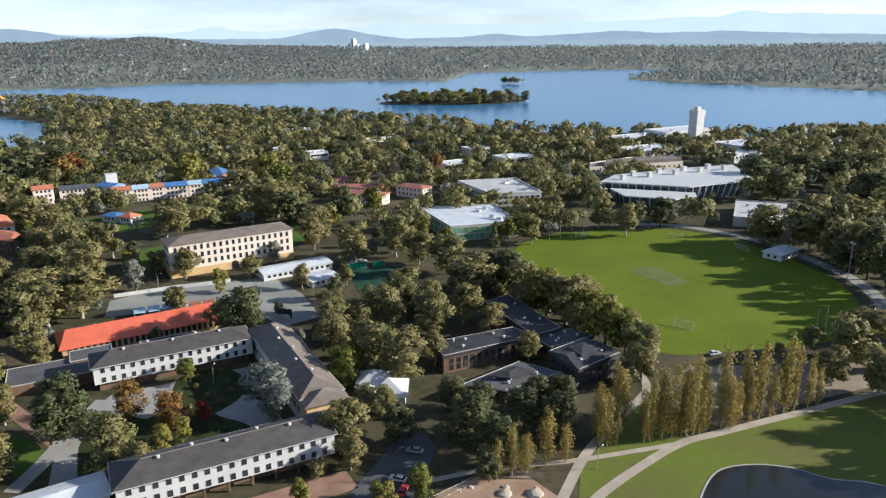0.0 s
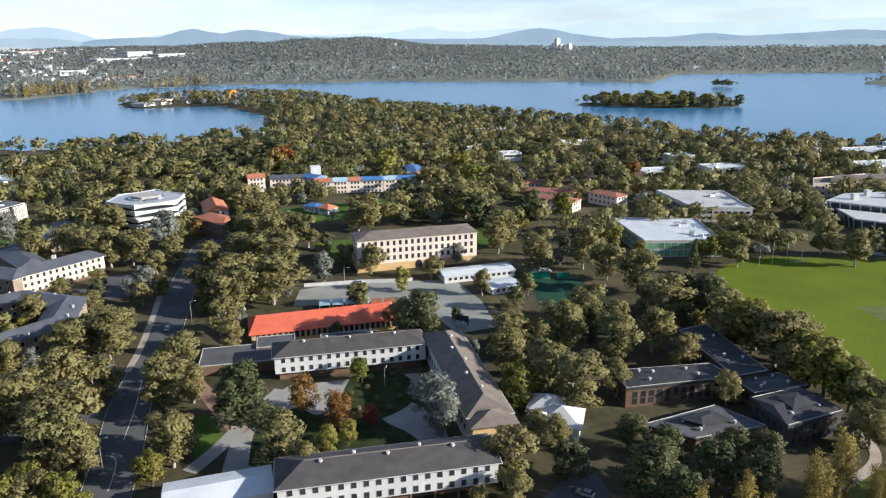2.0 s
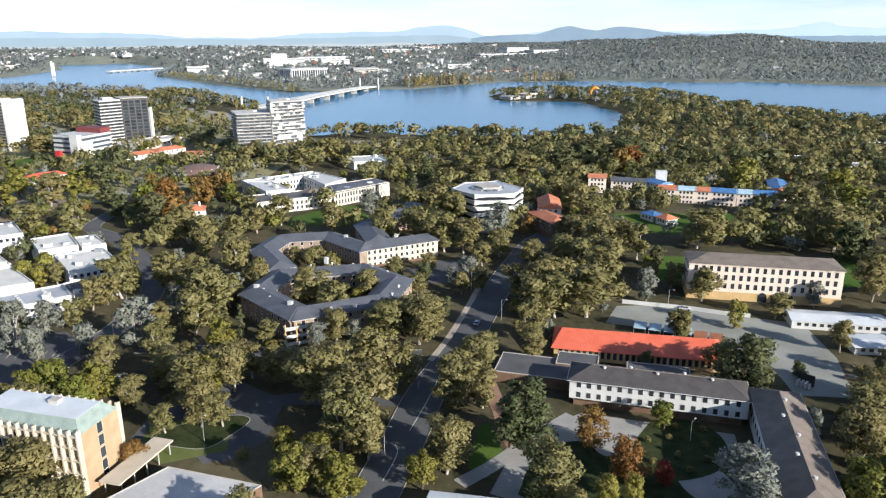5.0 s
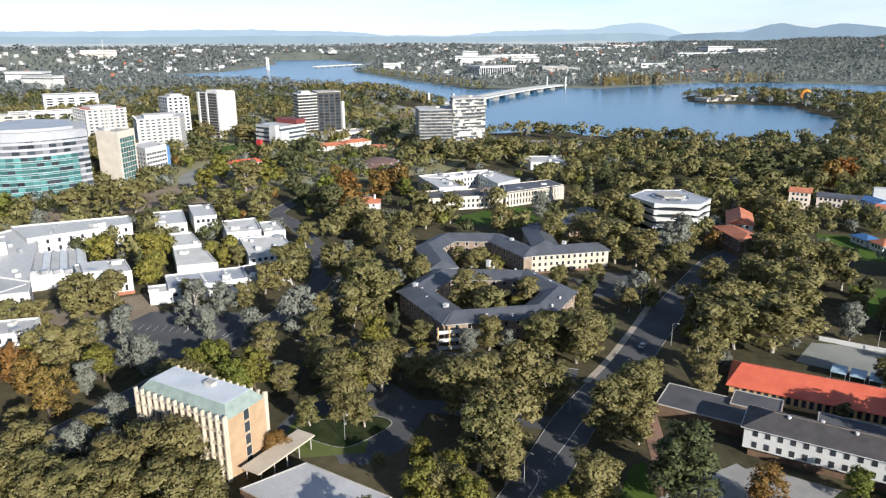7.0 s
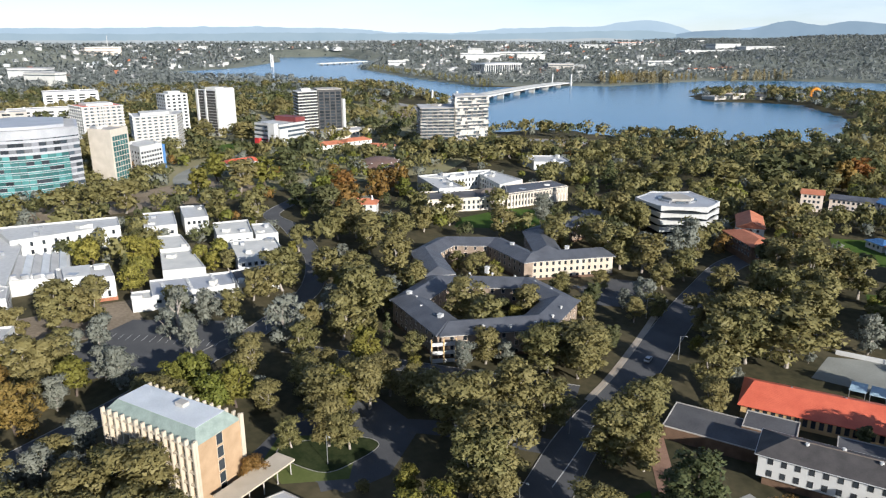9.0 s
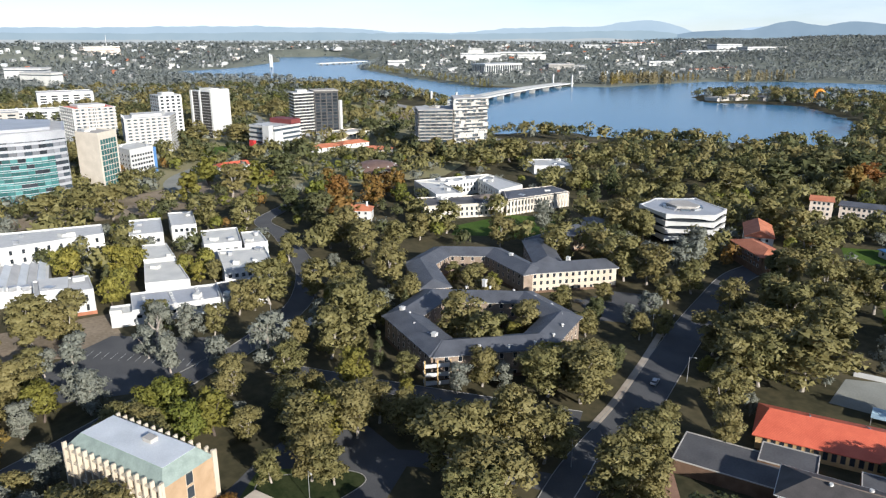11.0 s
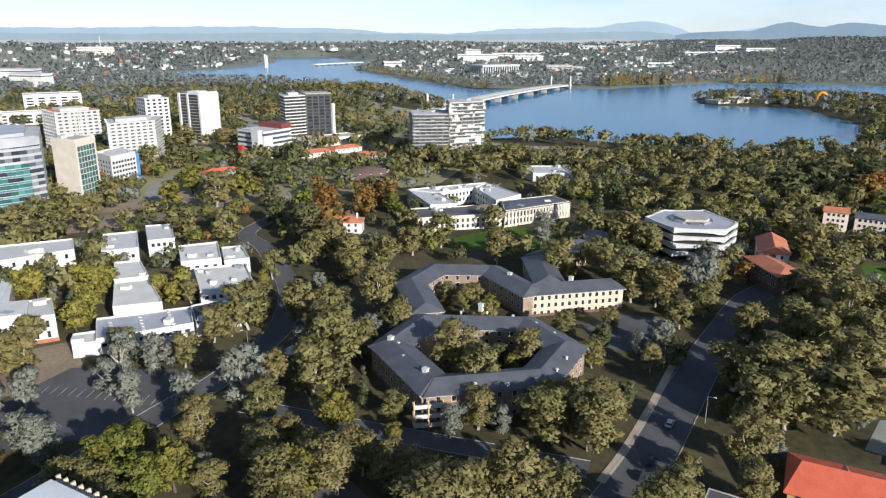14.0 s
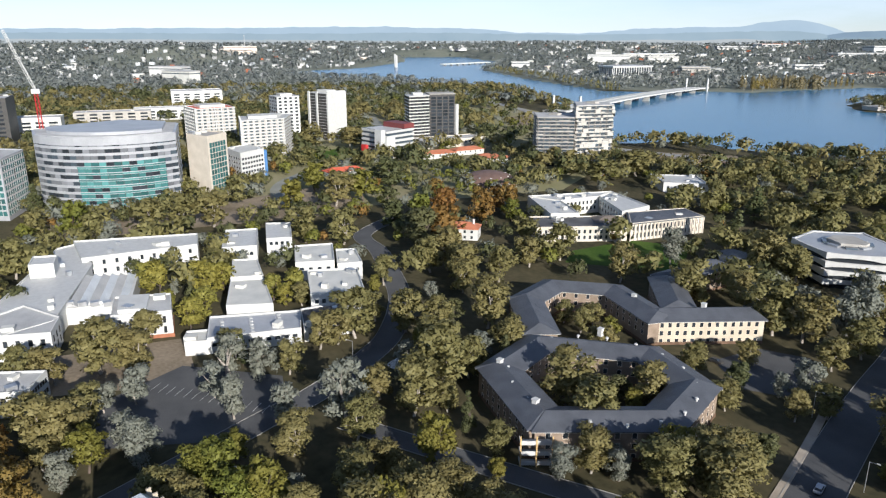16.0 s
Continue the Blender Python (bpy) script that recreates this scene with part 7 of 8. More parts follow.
# kind: name, label, height, crown radius, form, leaf clumps, clump size, leaves, bark, girth
KINDS = {
    "g": ("gum_tree", "olive-green gum tree with pale branching trunk", 16, 5.6, "open", 1250, 1.12, GUM, BARK, 0.34),
    "d": ("dark_tree", "dense deep-green broadleaf tree", 13, 4.8, "round", 1150, 1.05, DEEP, DARKBARK, 0.35),
    "s": ("silver_gum", "silver-grey gum tree with fine leaves", 12, 4.6, "round", 1150, 0.9, SILVER, BARK, 0.32),
    "o": ("autumn_tree", "tree in orange autumn leaf", 9, 4.0, "round", 900, 0.75, AUTUMN, DARKBARK, 0.25),
    "r": ("crimson_tree", "small tree in crimson autumn leaf", 7, 3.2, "round", 800, 0.55, CRIMSON, DARKBARK, 0.2),
    "y": ("golden_tree", "tree in golden autumn leaf", 9, 3.6, "round", 900, 0.75, GOLD, DARKBARK, 0.25),
    "l": ("lime_tree", "broad tree turning yellow-green", 11, 4.4, "round", 950, 1.0, LIME, DARKBARK, 0.3),
    "p": ("poplar", "tall narrow poplar with yellowing leaves", 18, 2.1, "column", 620, 0.62, POPLAR, BARK, 0.22),
    "c": ("pine", "dark conical pine tree", 16, 4.2, "cone", 1000, 0.8, DEEP, DARKBARK, 0.35),
    "b": ("shrub", "low rounded green shrub", 3.2, 2.4, "round", 420, 0.5, GUM, DARKBARK, 0.12),
    "u": ("silver_shrub", "low silver-grey shrub", 3.6, 2.4, "round", 420, 0.45, SILVER, DARKBARK, 0.12),
}
PROTOS = {}
rng = random.Random(7)


def tree(kind, x, y, height=None, wide=1.0):
    """One tree on the ground: the first of each form is built, the others copy it."""
    name, label, h, r, form, count, size, leaf, bark, girth = KINDS[kind]
    v = rng.randrange(4)
    z = float(land(x, y))
    k = (height or h * rng.uniform(0.8, 1.15)) / h
    wide *= 1.24 if kind == "g" else 1.15 if kind == "d" else 0.92 if kind == "s" else 1.0
    m = pose(x, y, z - 0.1, 0, 0, rng.uniform(0, 360)) @ Matrix.Diagonal((k * wide, k * wide, k, 1))
    away = min(math.hypot(x, y), math.hypot(x + 62, y - 88))
    away = 0 if away < 165 else 1 if away < 330 else 2
    if away == 0:  # near the path: many fine clumps
        count, size = int(count * 3.9), size * 0.52
    if away == 1:
        count, size = int(count * 2.1), size * 0.71
    if away == 2:  # far off: fewer, larger clumps
        count, size = int(count * 0.95), size * 1.0
    key = (kind, v, away)
    if key not in PROTOS:
        root = thing(name, label, "tree" if kind not in "bu" else "shrub")
        me, bunches = crown_mesh("crown", 11 * v + sum(map(ord, kind)), h, r, form, count, size, leaf)
        share("crown", me, Matrix(), root)
        share("trunk", trunk_mesh("trunk", h, bunches, bark, v, girth), Matrix(), root)
        root.matrix_basis = m
        PROTOS[key] = root
        return root
    ob = PROTOS[key]
    got = copy_thing(ob, Matrix())
    got.matrix_basis = m
    return got


PLACED = []
CARRIAGEWAYS = KEEP[road_first:road_last] + [q for q in KEEP[built_first:] if len(q[0]) <= 6]


def put(kind, x, y, h=None, wide=1.0):
    PLACED.append((x, y, 3.2 if kind not in "bu" else 1.2))
    return tree(kind, x, y, h, wide)


# The trees that stand singly: kind, place, height, breadth against the usual.
TREES_1 = [("d", 17.7, 280.1, 17, 1.18), ("d", 28.2, 279.8, 17, 1.18), ("g", 10.1, 263.9, 19.9, 1.14), ("g", 40.5, 251.9, 16.9, 1.15), ("g", 50.1, 241.4, 17.6, 1.14), ("g", 58.2, 235.7, 13.9, 1.15), ("g", 62.7, 221.8, 13.8, 1.14), ("g", 60.3, 195.7, 14, 1.15), ("d", 6.4, 162.1, 14.5, 1.18), ("d", 13, 154.4, 12.6, 1.18), ("d", 21.4, 166.8, 12.6, 1.18), ("d", 29.3, 165.3, 12.6, 1.18), ("d", 9.8, 145.9, 8.6, 1.18), ("d", 2.3, 179.5, 10, 1.18), ("g", 124.3, 201.7, 18.1, 1.14), ("g", 135.6, 209.2, 18.9, 1.15), ("g", 116.2, 192.2, 13, 1.15), ("g", 125.5, 185.7, 15.1, 1.15), ("g", -23.9, 205.3, 17.1, 1.15), ("g", -14.4, 195.3, 18.3, 1.14), ("l", -29.1, 190.8, 14.3, 1.14), ("g", -35.8, 214.2, 15.8, 1.14), ("g", -28.2, 228.4, 14.4, 1.14)]
TREES_2 = [("g", -20.6, 232, 19, 1.14), ("g", -13.7, 252.3, 19.2, 1.14), ("g", -3.8, 229.4, 18.7, 1.14), ("g", -25, 159.2, 14.9, 1.14), ("g", -22.6, 150.2, 9.6, 1.14), ("d", -12.4, 162, 10.8, 1.18), ("l", -5.3, 139.4, 8.6, 1.14), ("l", -32.3, 136.9, 6.7, 1.14), ("l", -14.5, 134.5, 7.8, 1.14), ("s", -46.5, 173.5, 16.0, 1.5), ("o", -87.7, 176.0, 10.5, 1.15), ("o", -72.7, 168.8, 11.4, 1.02), ("y", -71.1, 158, 8.1, 1.09), ("y", -67.3, 163.3, 6.9, 1.09), ("r", -65.7, 173.9, 6.6, 1.04), ("l", -77.5, 196.2, 8.4, 1.13), ("g", -81.2, 150.4, 16.4, 1.14), ("d", -100.6, 164.6, 17.5, 1.18), ("d", -67.9, 228.7, 19.9, 1.18), ("d", -98.9, 225.8, 6.5, 1.18), ("l", -89.3, 225.4, 10.2, 1.14), ("y", -92.5, 277.5, 10.6, 1.09), ("d", 33.8, 179, 10.1, 1.18), ("d", 25.9, 179.1, 10.1, 1.17)]
TREES_3 = [("g", -15.3, 182, 11, 1.14), ("b", -30.3, 146.7, 4.5, 0.95), ("g", -21.3, 177.6, 9.1, 1.14), ("g", 45.9, 228.6, 13.5, 1.14), ("g", -2.7, 207.4, 12.2, 1.14), ("g", 16.7, 229.3, 13.3, 1.14), ("g", 7.2, 241.6, 16.2, 1.14), ("g", 1.5, 300, 19.6, 1.14), ("g", -11.4, 313.7, 17.5, 1.14), ("g", -22.5, 326.2, 21, 1.15), ("g", -40.2, 317.1, 20.8, 1.14), ("g", -22.2, 282.8, 16, 1.14), ("g", 164.6, 446.8, 21, 1.41), ("g", 162.3, 343.4, 21, 1.71), ("g", 179, 331.8, 21, 1.32), ("g", 214.4, 366.6, 21, 1.69), ("d", 194.2, 311, 21, 1.57), ("d", 271, 484, 21, 2.33), ("d", 259.1, 507.6, 21, 2.13), ("d", 263.8, 425.4, 21, 1.88), ("d", 214.3, 445.1, 21, 1.39), ("d", 213.5, 486.1, 21, 1.49), ("d", 178.1, 299.7, 17.8, 1.18), ("d", 119.8, 379.9, 16.8, 1.18)]
TREES_4 = [("g", 96.3, 360.3, 17.2, 1.14), ("g", 64.1, 400.7, 14.9, 1.14), ("g", 44.5, 346.4, 16.1, 1.15), ("g", 85.3, 378.3, 17.8, 1.14), ("l", 34.1, 357, 11.7, 1.13), ("l", -41.5, 413.9, 16.8, 1.13), ("d", -59.2, 397.1, 20.3, 1.18), ("d", -86.9, 390.8, 20.2, 1.18), ("g", -64, 349.3, 21, 1.25), ("g", -110, 420.2, 21, 1.29), ("l", -112.2, 476.1, 21, 1.27), ("g", -133.7, 456.7, 21, 1.65), ("g", -146.6, 363.6, 21, 1.37), ("l", -181.8, 500.4, 21, 1.15), ("o", -275.8, 527.9, 21, 1.38), ("d", -238.4, 510, 18.8, 1.18), ("g", -56.9, 495.9, 21, 1.23), ("o", -5.6, 531.9, 17, 1.02), ("d", -26.8, 530.1, 17.7, 1.18), ("g", -280, 157.4, 16.9, 1.14), ("g", -281.4, 139.8, 19.3, 1.14), ("s", -243.4, 109.4, 19.6, 1.14), ("s", -231.9, 108.1, 12.6, 1.14), ("s", -240.9, 96, 12.9, 1.13)]
TREES_5 = [("s", -268, 97.4, 14.1, 1.13), ("g", -225.3, 141.6, 17.5, 1.14), ("g", -235.6, 153.8, 20.8, 1.14), ("s", -250.3, 172.1, 10.2, 1.14), ("g", -248.2, 182.6, 14.7, 1.14), ("g", -218.8, 124.3, 12.3, 1.14), ("l", -202.4, 139.2, 14.2, 1.14), ("l", -219.9, 83.8, 14.1, 1.14), ("l", -206.9, 90, 14.4, 1.13), ("l", -198.1, 98.8, 14, 1.14), ("g", -192, 105.3, 9.9, 1.14), ("g", -217.6, 107.9, 13, 1.15), ("g", -172.6, 116, 17.5, 1.14), ("g", -194.9, 118.4, 12.2, 1.14), ("g", -178.7, 129.6, 15.5, 1.15), ("l", -158.6, 110.5, 11.5, 1.13), ("g", -149.4, 143.9, 21, 1.22), ("g", -133.7, 140.9, 20.9, 1.15), ("g", -131.3, 131.7, 17.9, 1.14), ("g", -145.6, 163.4, 14.1, 1.14), ("g", -168.8, 144, 12.6, 1.14), ("s", -195.3, 153.4, 10.4, 1.13), ("g", -216.1, 183.4, 18.2, 1.14), ("g", -227.1, 209.5, 15.2, 1.13)]
TREES_6 = [("c", -211.8, 151.8, 12.8, 0.87), ("g", -173.3, 169.1, 15.6, 1.14), ("s", -182.8, 191.8, 6.7, 1.14), ("g", -163.3, 190.3, 18.1, 1.14), ("l", -159.6, 184.9, 9.2, 1.14), ("l", -124.8, 113.6, 12.7, 1.14), ("l", -126.1, 121.5, 11, 1.14), ("l", -138, 119.3, 8.7, 1.13), ("l", -114.3, 118.1, 12.3, 1.14), ("g", -123.2, 133.7, 13.6, 1.14), ("g", -117.1, 130.5, 9.3, 1.15), ("b", -145.7, 112.8, 3.4, 0.95), ("g", -160.1, 70.4, 17.9, 1.15), ("g", -152.6, 210.6, 12.1, 1.14), ("g", -130.2, 183.3, 17.1, 1.14), ("g", -126.9, 167.7, 16.1, 1.15), ("g", -105.2, 142.6, 14.6, 1.14), ("g", -119.5, 172.2, 12.5, 1.15), ("g", -218.9, 230.3, 10.9, 1.14), ("g", -147.8, 232.9, 18.1, 1.18), ("g", -157.3, 260.3, 17.8, 1.15), ("g", -136.1, 249.7, 21, 1.48)]
TREES_7 = [("g", -139.7, 217.5, 14, 1.18), ("s", -128.6, 280.1, 14.2, 1.14), ("g", -112.5, 294.7, 14.5, 1.14), ("g", -128.9, 302.1, 11, 1.14), ("g", -85, 295.9, 10.3, 1.14), ("g", -38.7, 224.2, 16.9, 1.14), ("g", -40.1, 247.6, 12.5, 1.14), ("d", -62.3, 251.9, 5.5, 1.07), ("l", -29.8, 199.7, 11.9, 1.14), ("g", -160.2, 302.8, 17.2, 1.14), ("g", -173.9, 290.4, 17.1, 1.14), ("g", -191.3, 274.4, 16.9, 1.14), ("g", -174.2, 333.5, 15.8, 1.14), ("g", -158.5, 326.8, 18.3, 1.14), ("d", -199.5, 327.6, 14.9, 1.18), ("s", -218.9, 293.4, 19.9, 1.14), ("g", -224.3, 279.1, 18.2, 1.14), ("g", -221.9, 310.4, 16.1, 1.15), ("g", -97, 404.1, 21, 1.51), ("g", -64.3, 339.8, 17.2, 1.15), ("g", -262.3, 340, 14.6, 1.14), ("g", -233.8, 265.7, 15.1, 1.14), ("g", -337.2, 196.7, 20.4, 1.14), ("d", -372.6, 195.5, 21, 1.33)]
TREES_8 = [("o", -408.4, 222.2, 21, 1.04), ("l", -435.3, 206.6, 18.6, 1.13), ("o", -421.1, 266.5, 19.1, 1.02), ("g", -276.5, 167.8, 14.1, 1.14), ("o", -277, 513.6, 21, 1.07), ("l", -192.4, 525.7, 21, 1.36), ("l", -129.4, 528.6, 21, 1.32), ("d", -139.4, 425.9, 17.3, 1.18), ("y", -346.2, 77.3, 15.3, 1.09), ("y", -355.3, 115.7, 15.9, 1.08), ("y", -312.2, 104.5, 16.5, 1.09), ("y", -300.1, 99, 11, 1.09), ("y", -329.5, 119.7, 10.3, 1.09), ("y", -330.1, 128.4, 11.4, 1.08), ("g", -276.8, 126.6, 13.4, 1.14), ("g", -261, 132.8, 19, 1.14), ("g", -293.5, 150, 12.1, 1.14), ("g", -329.6, 163.9, 13.7, 1.15), ("s", -260.7, 105.3, 13.7, 1.14), ("s", -254.9, 92, 11.2, 1.13), ("s", -230.5, 124.1, 17.9, 1.13), ("g", -237.5, 135.8, 11.7, 1.14), ("s", -258.7, 71.2, 11.7, 1.13), ("g", -277.8, 71.3, 15.8, 1.15)]
TREES_9 = [("s", -249.2, 147, 11.4, 1.13), ("g", -245.6, 159, 18.9, 1.14), ("g", -240.4, 164.4, 14.3, 1.14), ("g", -273, 185.2, 19.3, 1.14), ("g", -200.3, 126.6, 10.2, 1.14), ("l", -219, 94, 9.2, 1.14), ("l", -195.6, 92, 13.6, 1.14), ("s", -225.6, 72.8, 13.4, 1.14), ("s", -198.7, 105.7, 7.7, 1.13), ("l", -179.3, 120.4, 15.4, 1.14), ("g", -187.6, 128.7, 12.7, 1.14), ("g", -182.3, 137.7, 12.6, 1.14), ("g", -175, 141.6, 12.3, 1.14), ("l", -190.5, 151, 6.1, 1.14), ("g", -201.7, 183.7, 16.2, 1.13), ("g", -206.4, 203.4, 14.2, 1.14), ("g", -237.2, 244.9, 19.5, 1.14), ("g", -232.5, 274.4, 20.6, 1.15), ("g", -170.6, 185, 16.5, 1.14), ("d", -173.8, 213.8, 8.8, 1.18), ("g", -152.6, 157.9, 19.6, 1.14)]
TREES_10 = [("g", -155.9, 150.2, 14, 1.15), ("g", -158, 251.9, 18.3, 1.18), ("g", -165.4, 247.3, 15.1, 1.17), ("g", -144.2, 241.6, 18.8, 1.18), ("g", -145.8, 280.3, 21, 1.16), ("g", -164.9, 286.8, 18.6, 1.14), ("g", -185.6, 282.2, 14.5, 1.14), ("s", -208, 295.7, 19.1, 1.13), ("g", -207.6, 286.4, 14.8, 1.14), ("g", -173, 315.6, 20.6, 1.14), ("g", -190.9, 321.4, 16.3, 1.14), ("d", -183.4, 300.5, 13.5, 1.18), ("g", -183.7, 244.9, 10.4, 1.14), ("g", -277.6, 358.4, 19.9, 1.14), ("g", -284.9, 319.9, 21, 1.19), ("g", -268.2, 321.3, 18.1, 1.15), ("g", -316.5, 210.2, 16.7, 1.14), ("g", -319.3, 195.4, 19.2, 1.14), ("g", -338.7, 187.6, 17.3, 1.14), ("o", -376.6, 208.4, 21, 1.25), ("o", -406.7, 244.4, 19.1, 1.02), ("l", -412, 209.6, 18.7, 1.14), ("l", -484.8, 196.3, 21, 1.37), ("g", -476.2, 177, 21, 1.31)]
TREES_11 = [("d", -513.8, 223.6, 21, 1.37), ("l", -519.9, 173.4, 21, 1.25), ("g", -348.7, 175.5, 20.5, 1.14), ("g", -378.1, 171.4, 18.9, 1.15), ("g", -394.2, 162.2, 19.6, 1.14), ("g", -403.4, 145.4, 19.9, 1.14), ("g", -447.1, 88.9, 21, 1.19), ("g", -451.9, 104.7, 21, 1.21), ("g", -442.6, 74, 21, 1.18), ("g", -333.6, 249, 18.4, 1.14), ("g", -329.6, 231.3, 14.8, 1.15), ("g", -463, 353.8, 21, 1.72), ("g", -492, 404.2, 21, 1.62), ("s", -310.7, 293, 17.2, 1.14), ("g", -278.6, 283.4, 14.3, 1.14), ("g", -297.9, 257.2, 17.1, 1.14), ("c", -316.2, 334.6, 21, 1.23), ("c", -354.6, 383.6, 21, 1.43), ("g", -357.3, 405.5, 16.4, 1.14), ("g", -335.7, 415.8, 21, 1.53), ("g", -318.4, 445.1, 21, 1.58), ("d", -311.9, 490.4, 21, 1.83), ("d", -324.4, 546.2, 21, 2.03), ("d", -297.3, 552.1, 21, 2.00)]
TREES_12 = [("g", -247.7, 386.5, 20.2, 1.14), ("g", -228.3, 383.1, 19.5, 1.14), ("g", -204.5, 353.2, 20.5, 1.14), ("g", -241.1, 49.7, 16.4, 1.14), ("l", -227.7, 61.6, 12, 1.14), ("s", -221.3, 56.4, 10.8, 1.13), ("s", -233.4, 69.8, 11.3, 1.13), ("l", -211.2, 84.7, 12.4, 1.14), ("g", -282.9, 39.2, 13.1, 1.14), ("g", -279.7, 48.4, 12.8, 1.15), ("g", -283.1, 60.6, 19.3, 1.14), ("s", -256.9, 63.1, 9, 1.13), ("o", -221.9, 47.3, 9, 1.02), ("g", -232.3, 51.4, 8.8, 1.15), ("g", -171, 194.1, 15.8, 1.14), ("g", -158.4, 220.8, 13.4, 1.15), ("g", -200.3, 118.1, 10.6, 1.14), ("g", -264.4, 266.6, 20.3, 1.14), ("g", -254.1, 281.7, 15.4, 1.14), ("s", -237.8, 325.2, 15.3, 1.13), ("g", -309.9, 191.2, 15.2, 1.14), ("l", -470.3, 151.4, 19.9, 1.14), ("l", -457, 37.7, 19.2, 1.14), ("g", -462.7, 18.8, 14.9, 1.14)]
TREES_13 = [("g", -391.8, 20.6, 18.7, 1.14), ("c", -503.2, 13.7, 21, 1.18), ("g", -703.9, 206.1, 21, 1.92), ("g", -691.5, 239.4, 21, 1.59), ("g", -943.1, 315.8, 21, 2.67), ("g", -928.4, 355.7, 21, 2.66), ("g", -680.9, 268, 21, 1.58), ("g", -786.5, 227.6, 21, 1.45)]
POPLARS = [(16, 147.4, 15.7), (25.1, 152, 16), (29.7, 152.9, 14.4), (39.7, 159.4, 16.2), (44, 160.4, 17.1), (47.4, 165.2, 18.6), (53.1, 161.9, 22.4), (56.6, 162.9, 19.6), (59.1, 163.7, 22.3), (62, 164.5, 21.1), (65.1, 165, 22.7), (69.3, 166.4, 21.3), (73.8, 168.3, 23.8), (77.9, 169.1, 17.1), (70.8, 165.5, 20.5), (75.6, 167.2, 16.5), (82.5, 171.1, 17.7), (85.8, 172.9, 22.9), (89.6, 174.3, 21.8), (94, 176.1, 23.4), (97.1, 177, 24), (101.8, 178.2, 19.1), (105.1, 179.5, 13.5), (80, 170, 15.1), (63.5, 164.2, 18.1), (67.2, 165.6, 18.2), (41.7, 159.9, 14.3), (51.4, 161.1, 19), (12.5, 146.1, 11.8), (19.5, 148.3, 11.9)]
for group in (TREES_1, TREES_2, TREES_3, TREES_4, TREES_5, TREES_6, TREES_7, TREES_8, TREES_9, TREES_10, TREES_11, TREES_12, TREES_13):
    for kind, x, y, h, wide in group:
        if not any(b[0] < x < b[1] and b[2] < y < b[3] and inside(x, y, p) for p, b in CARRIAGEWAYS):
            put(kind, x, y, h, min(wide, 1.6))
for i, (x, y, h) in enumerate(POPLARS):
    if i % 9 != 5:
        put("p", x, y, h * (0.9 + 0.16 * math.sin(i * 2.7)), (16.5 + 4 * math.sin(i * 1.1)) / h)
for i in range(13):  # a second, ragged row behind the first
    put("p", 40 + 4.1 * i + 1.5 * math.sin(i * 2.1), 164 + 1.3 * i + 2.2 * math.sin(i * 1.7), 16 + 4 * math.sin(i * 1.3), 1.15)
for x, y in ((150, 166), (158, 156), (166, 172), (146, 150), (172, 160), (160, 184)):  # tall trees that shade the park
    put("g", x, y, 23, 0.9)
for i in range(15):  # tall trees along the shady side of the oval
    t = i / 14
    put("gd"[i % 2], 184 + 5 * math.sin(i * 2.3), 226 + 125 * t, 22 + 3 * math.sin(i * 1.9), 0.85)
for i in range(7):
    put("gd"[i % 2], 144 + 6 * i, 1728 + 6 * math.sin(i), 13 + 3 * math.sin(i * 2), 1.2)
for x, y, h in [(-10.0, 355.4, 13), (2.5, 345.8, 10), (27.6, 347.3, 12), (41.1, 360.3, 13)]:  # before the green library
    put("l", x, y, h, 1.1)
for i in range(56):  # the wooded island
    a, k = i * 2.4, math.sqrt((i + 0.5) / 56)
    put("gdl"[i % 3], 20 + 122 * k * math.cos(a), 1228 + 62 * k * math.sin(a), 15 + 4 * math.sin(i * 1.3), 1.35)
for i in range(26):  # poplars along the far shore of the lake
    t = i / 25
    put("p", -1112 - 40 * math.sin(t * 3) - 12, 1115 + 260 * t, 20 + 3 * math.sin(i * 1.7), 1.5)
for kind, x, y, h in [("s", -203.1, 52.4, 12), ("s", -193.9, 60.9, 11), ("s", -181.7, 51.9, 12), ("s", -179.8, 46, 10), ("s", -176.5, 57, 11), ("o", -225.8, 43.3, 14), ("o", -212.1, 46.9, 15), ("o", -236.3, 39.7, 14), ("g", -183.7, 40.7, 15), ("g", -193.2, 37, 15), ("g", -163.4, 57.2, 16), ("g", -168.5, 65.8, 15), ("g", -164.3, 75.9, 13), ("g", -148.3, 64.5, 16), ("g", -154.1, 57.3, 15), ("g", -146.7, 73.2, 14), ("g", -157.5, 49.3, 16), ("g", -238.6, 55.3, 15), ("g", -168.6, 42.4, 15), ("g", -159.4, 42.7, 15), ("g", -172.6, 34.3, 16), ("g", -200, 26, 15), ("g", -184, 26, 15), ("g", -150, 50, 14)]:  # the grove beside the tan block
    if clear(x, y, 1.0):
        put(kind, x, y, h, 1.15)
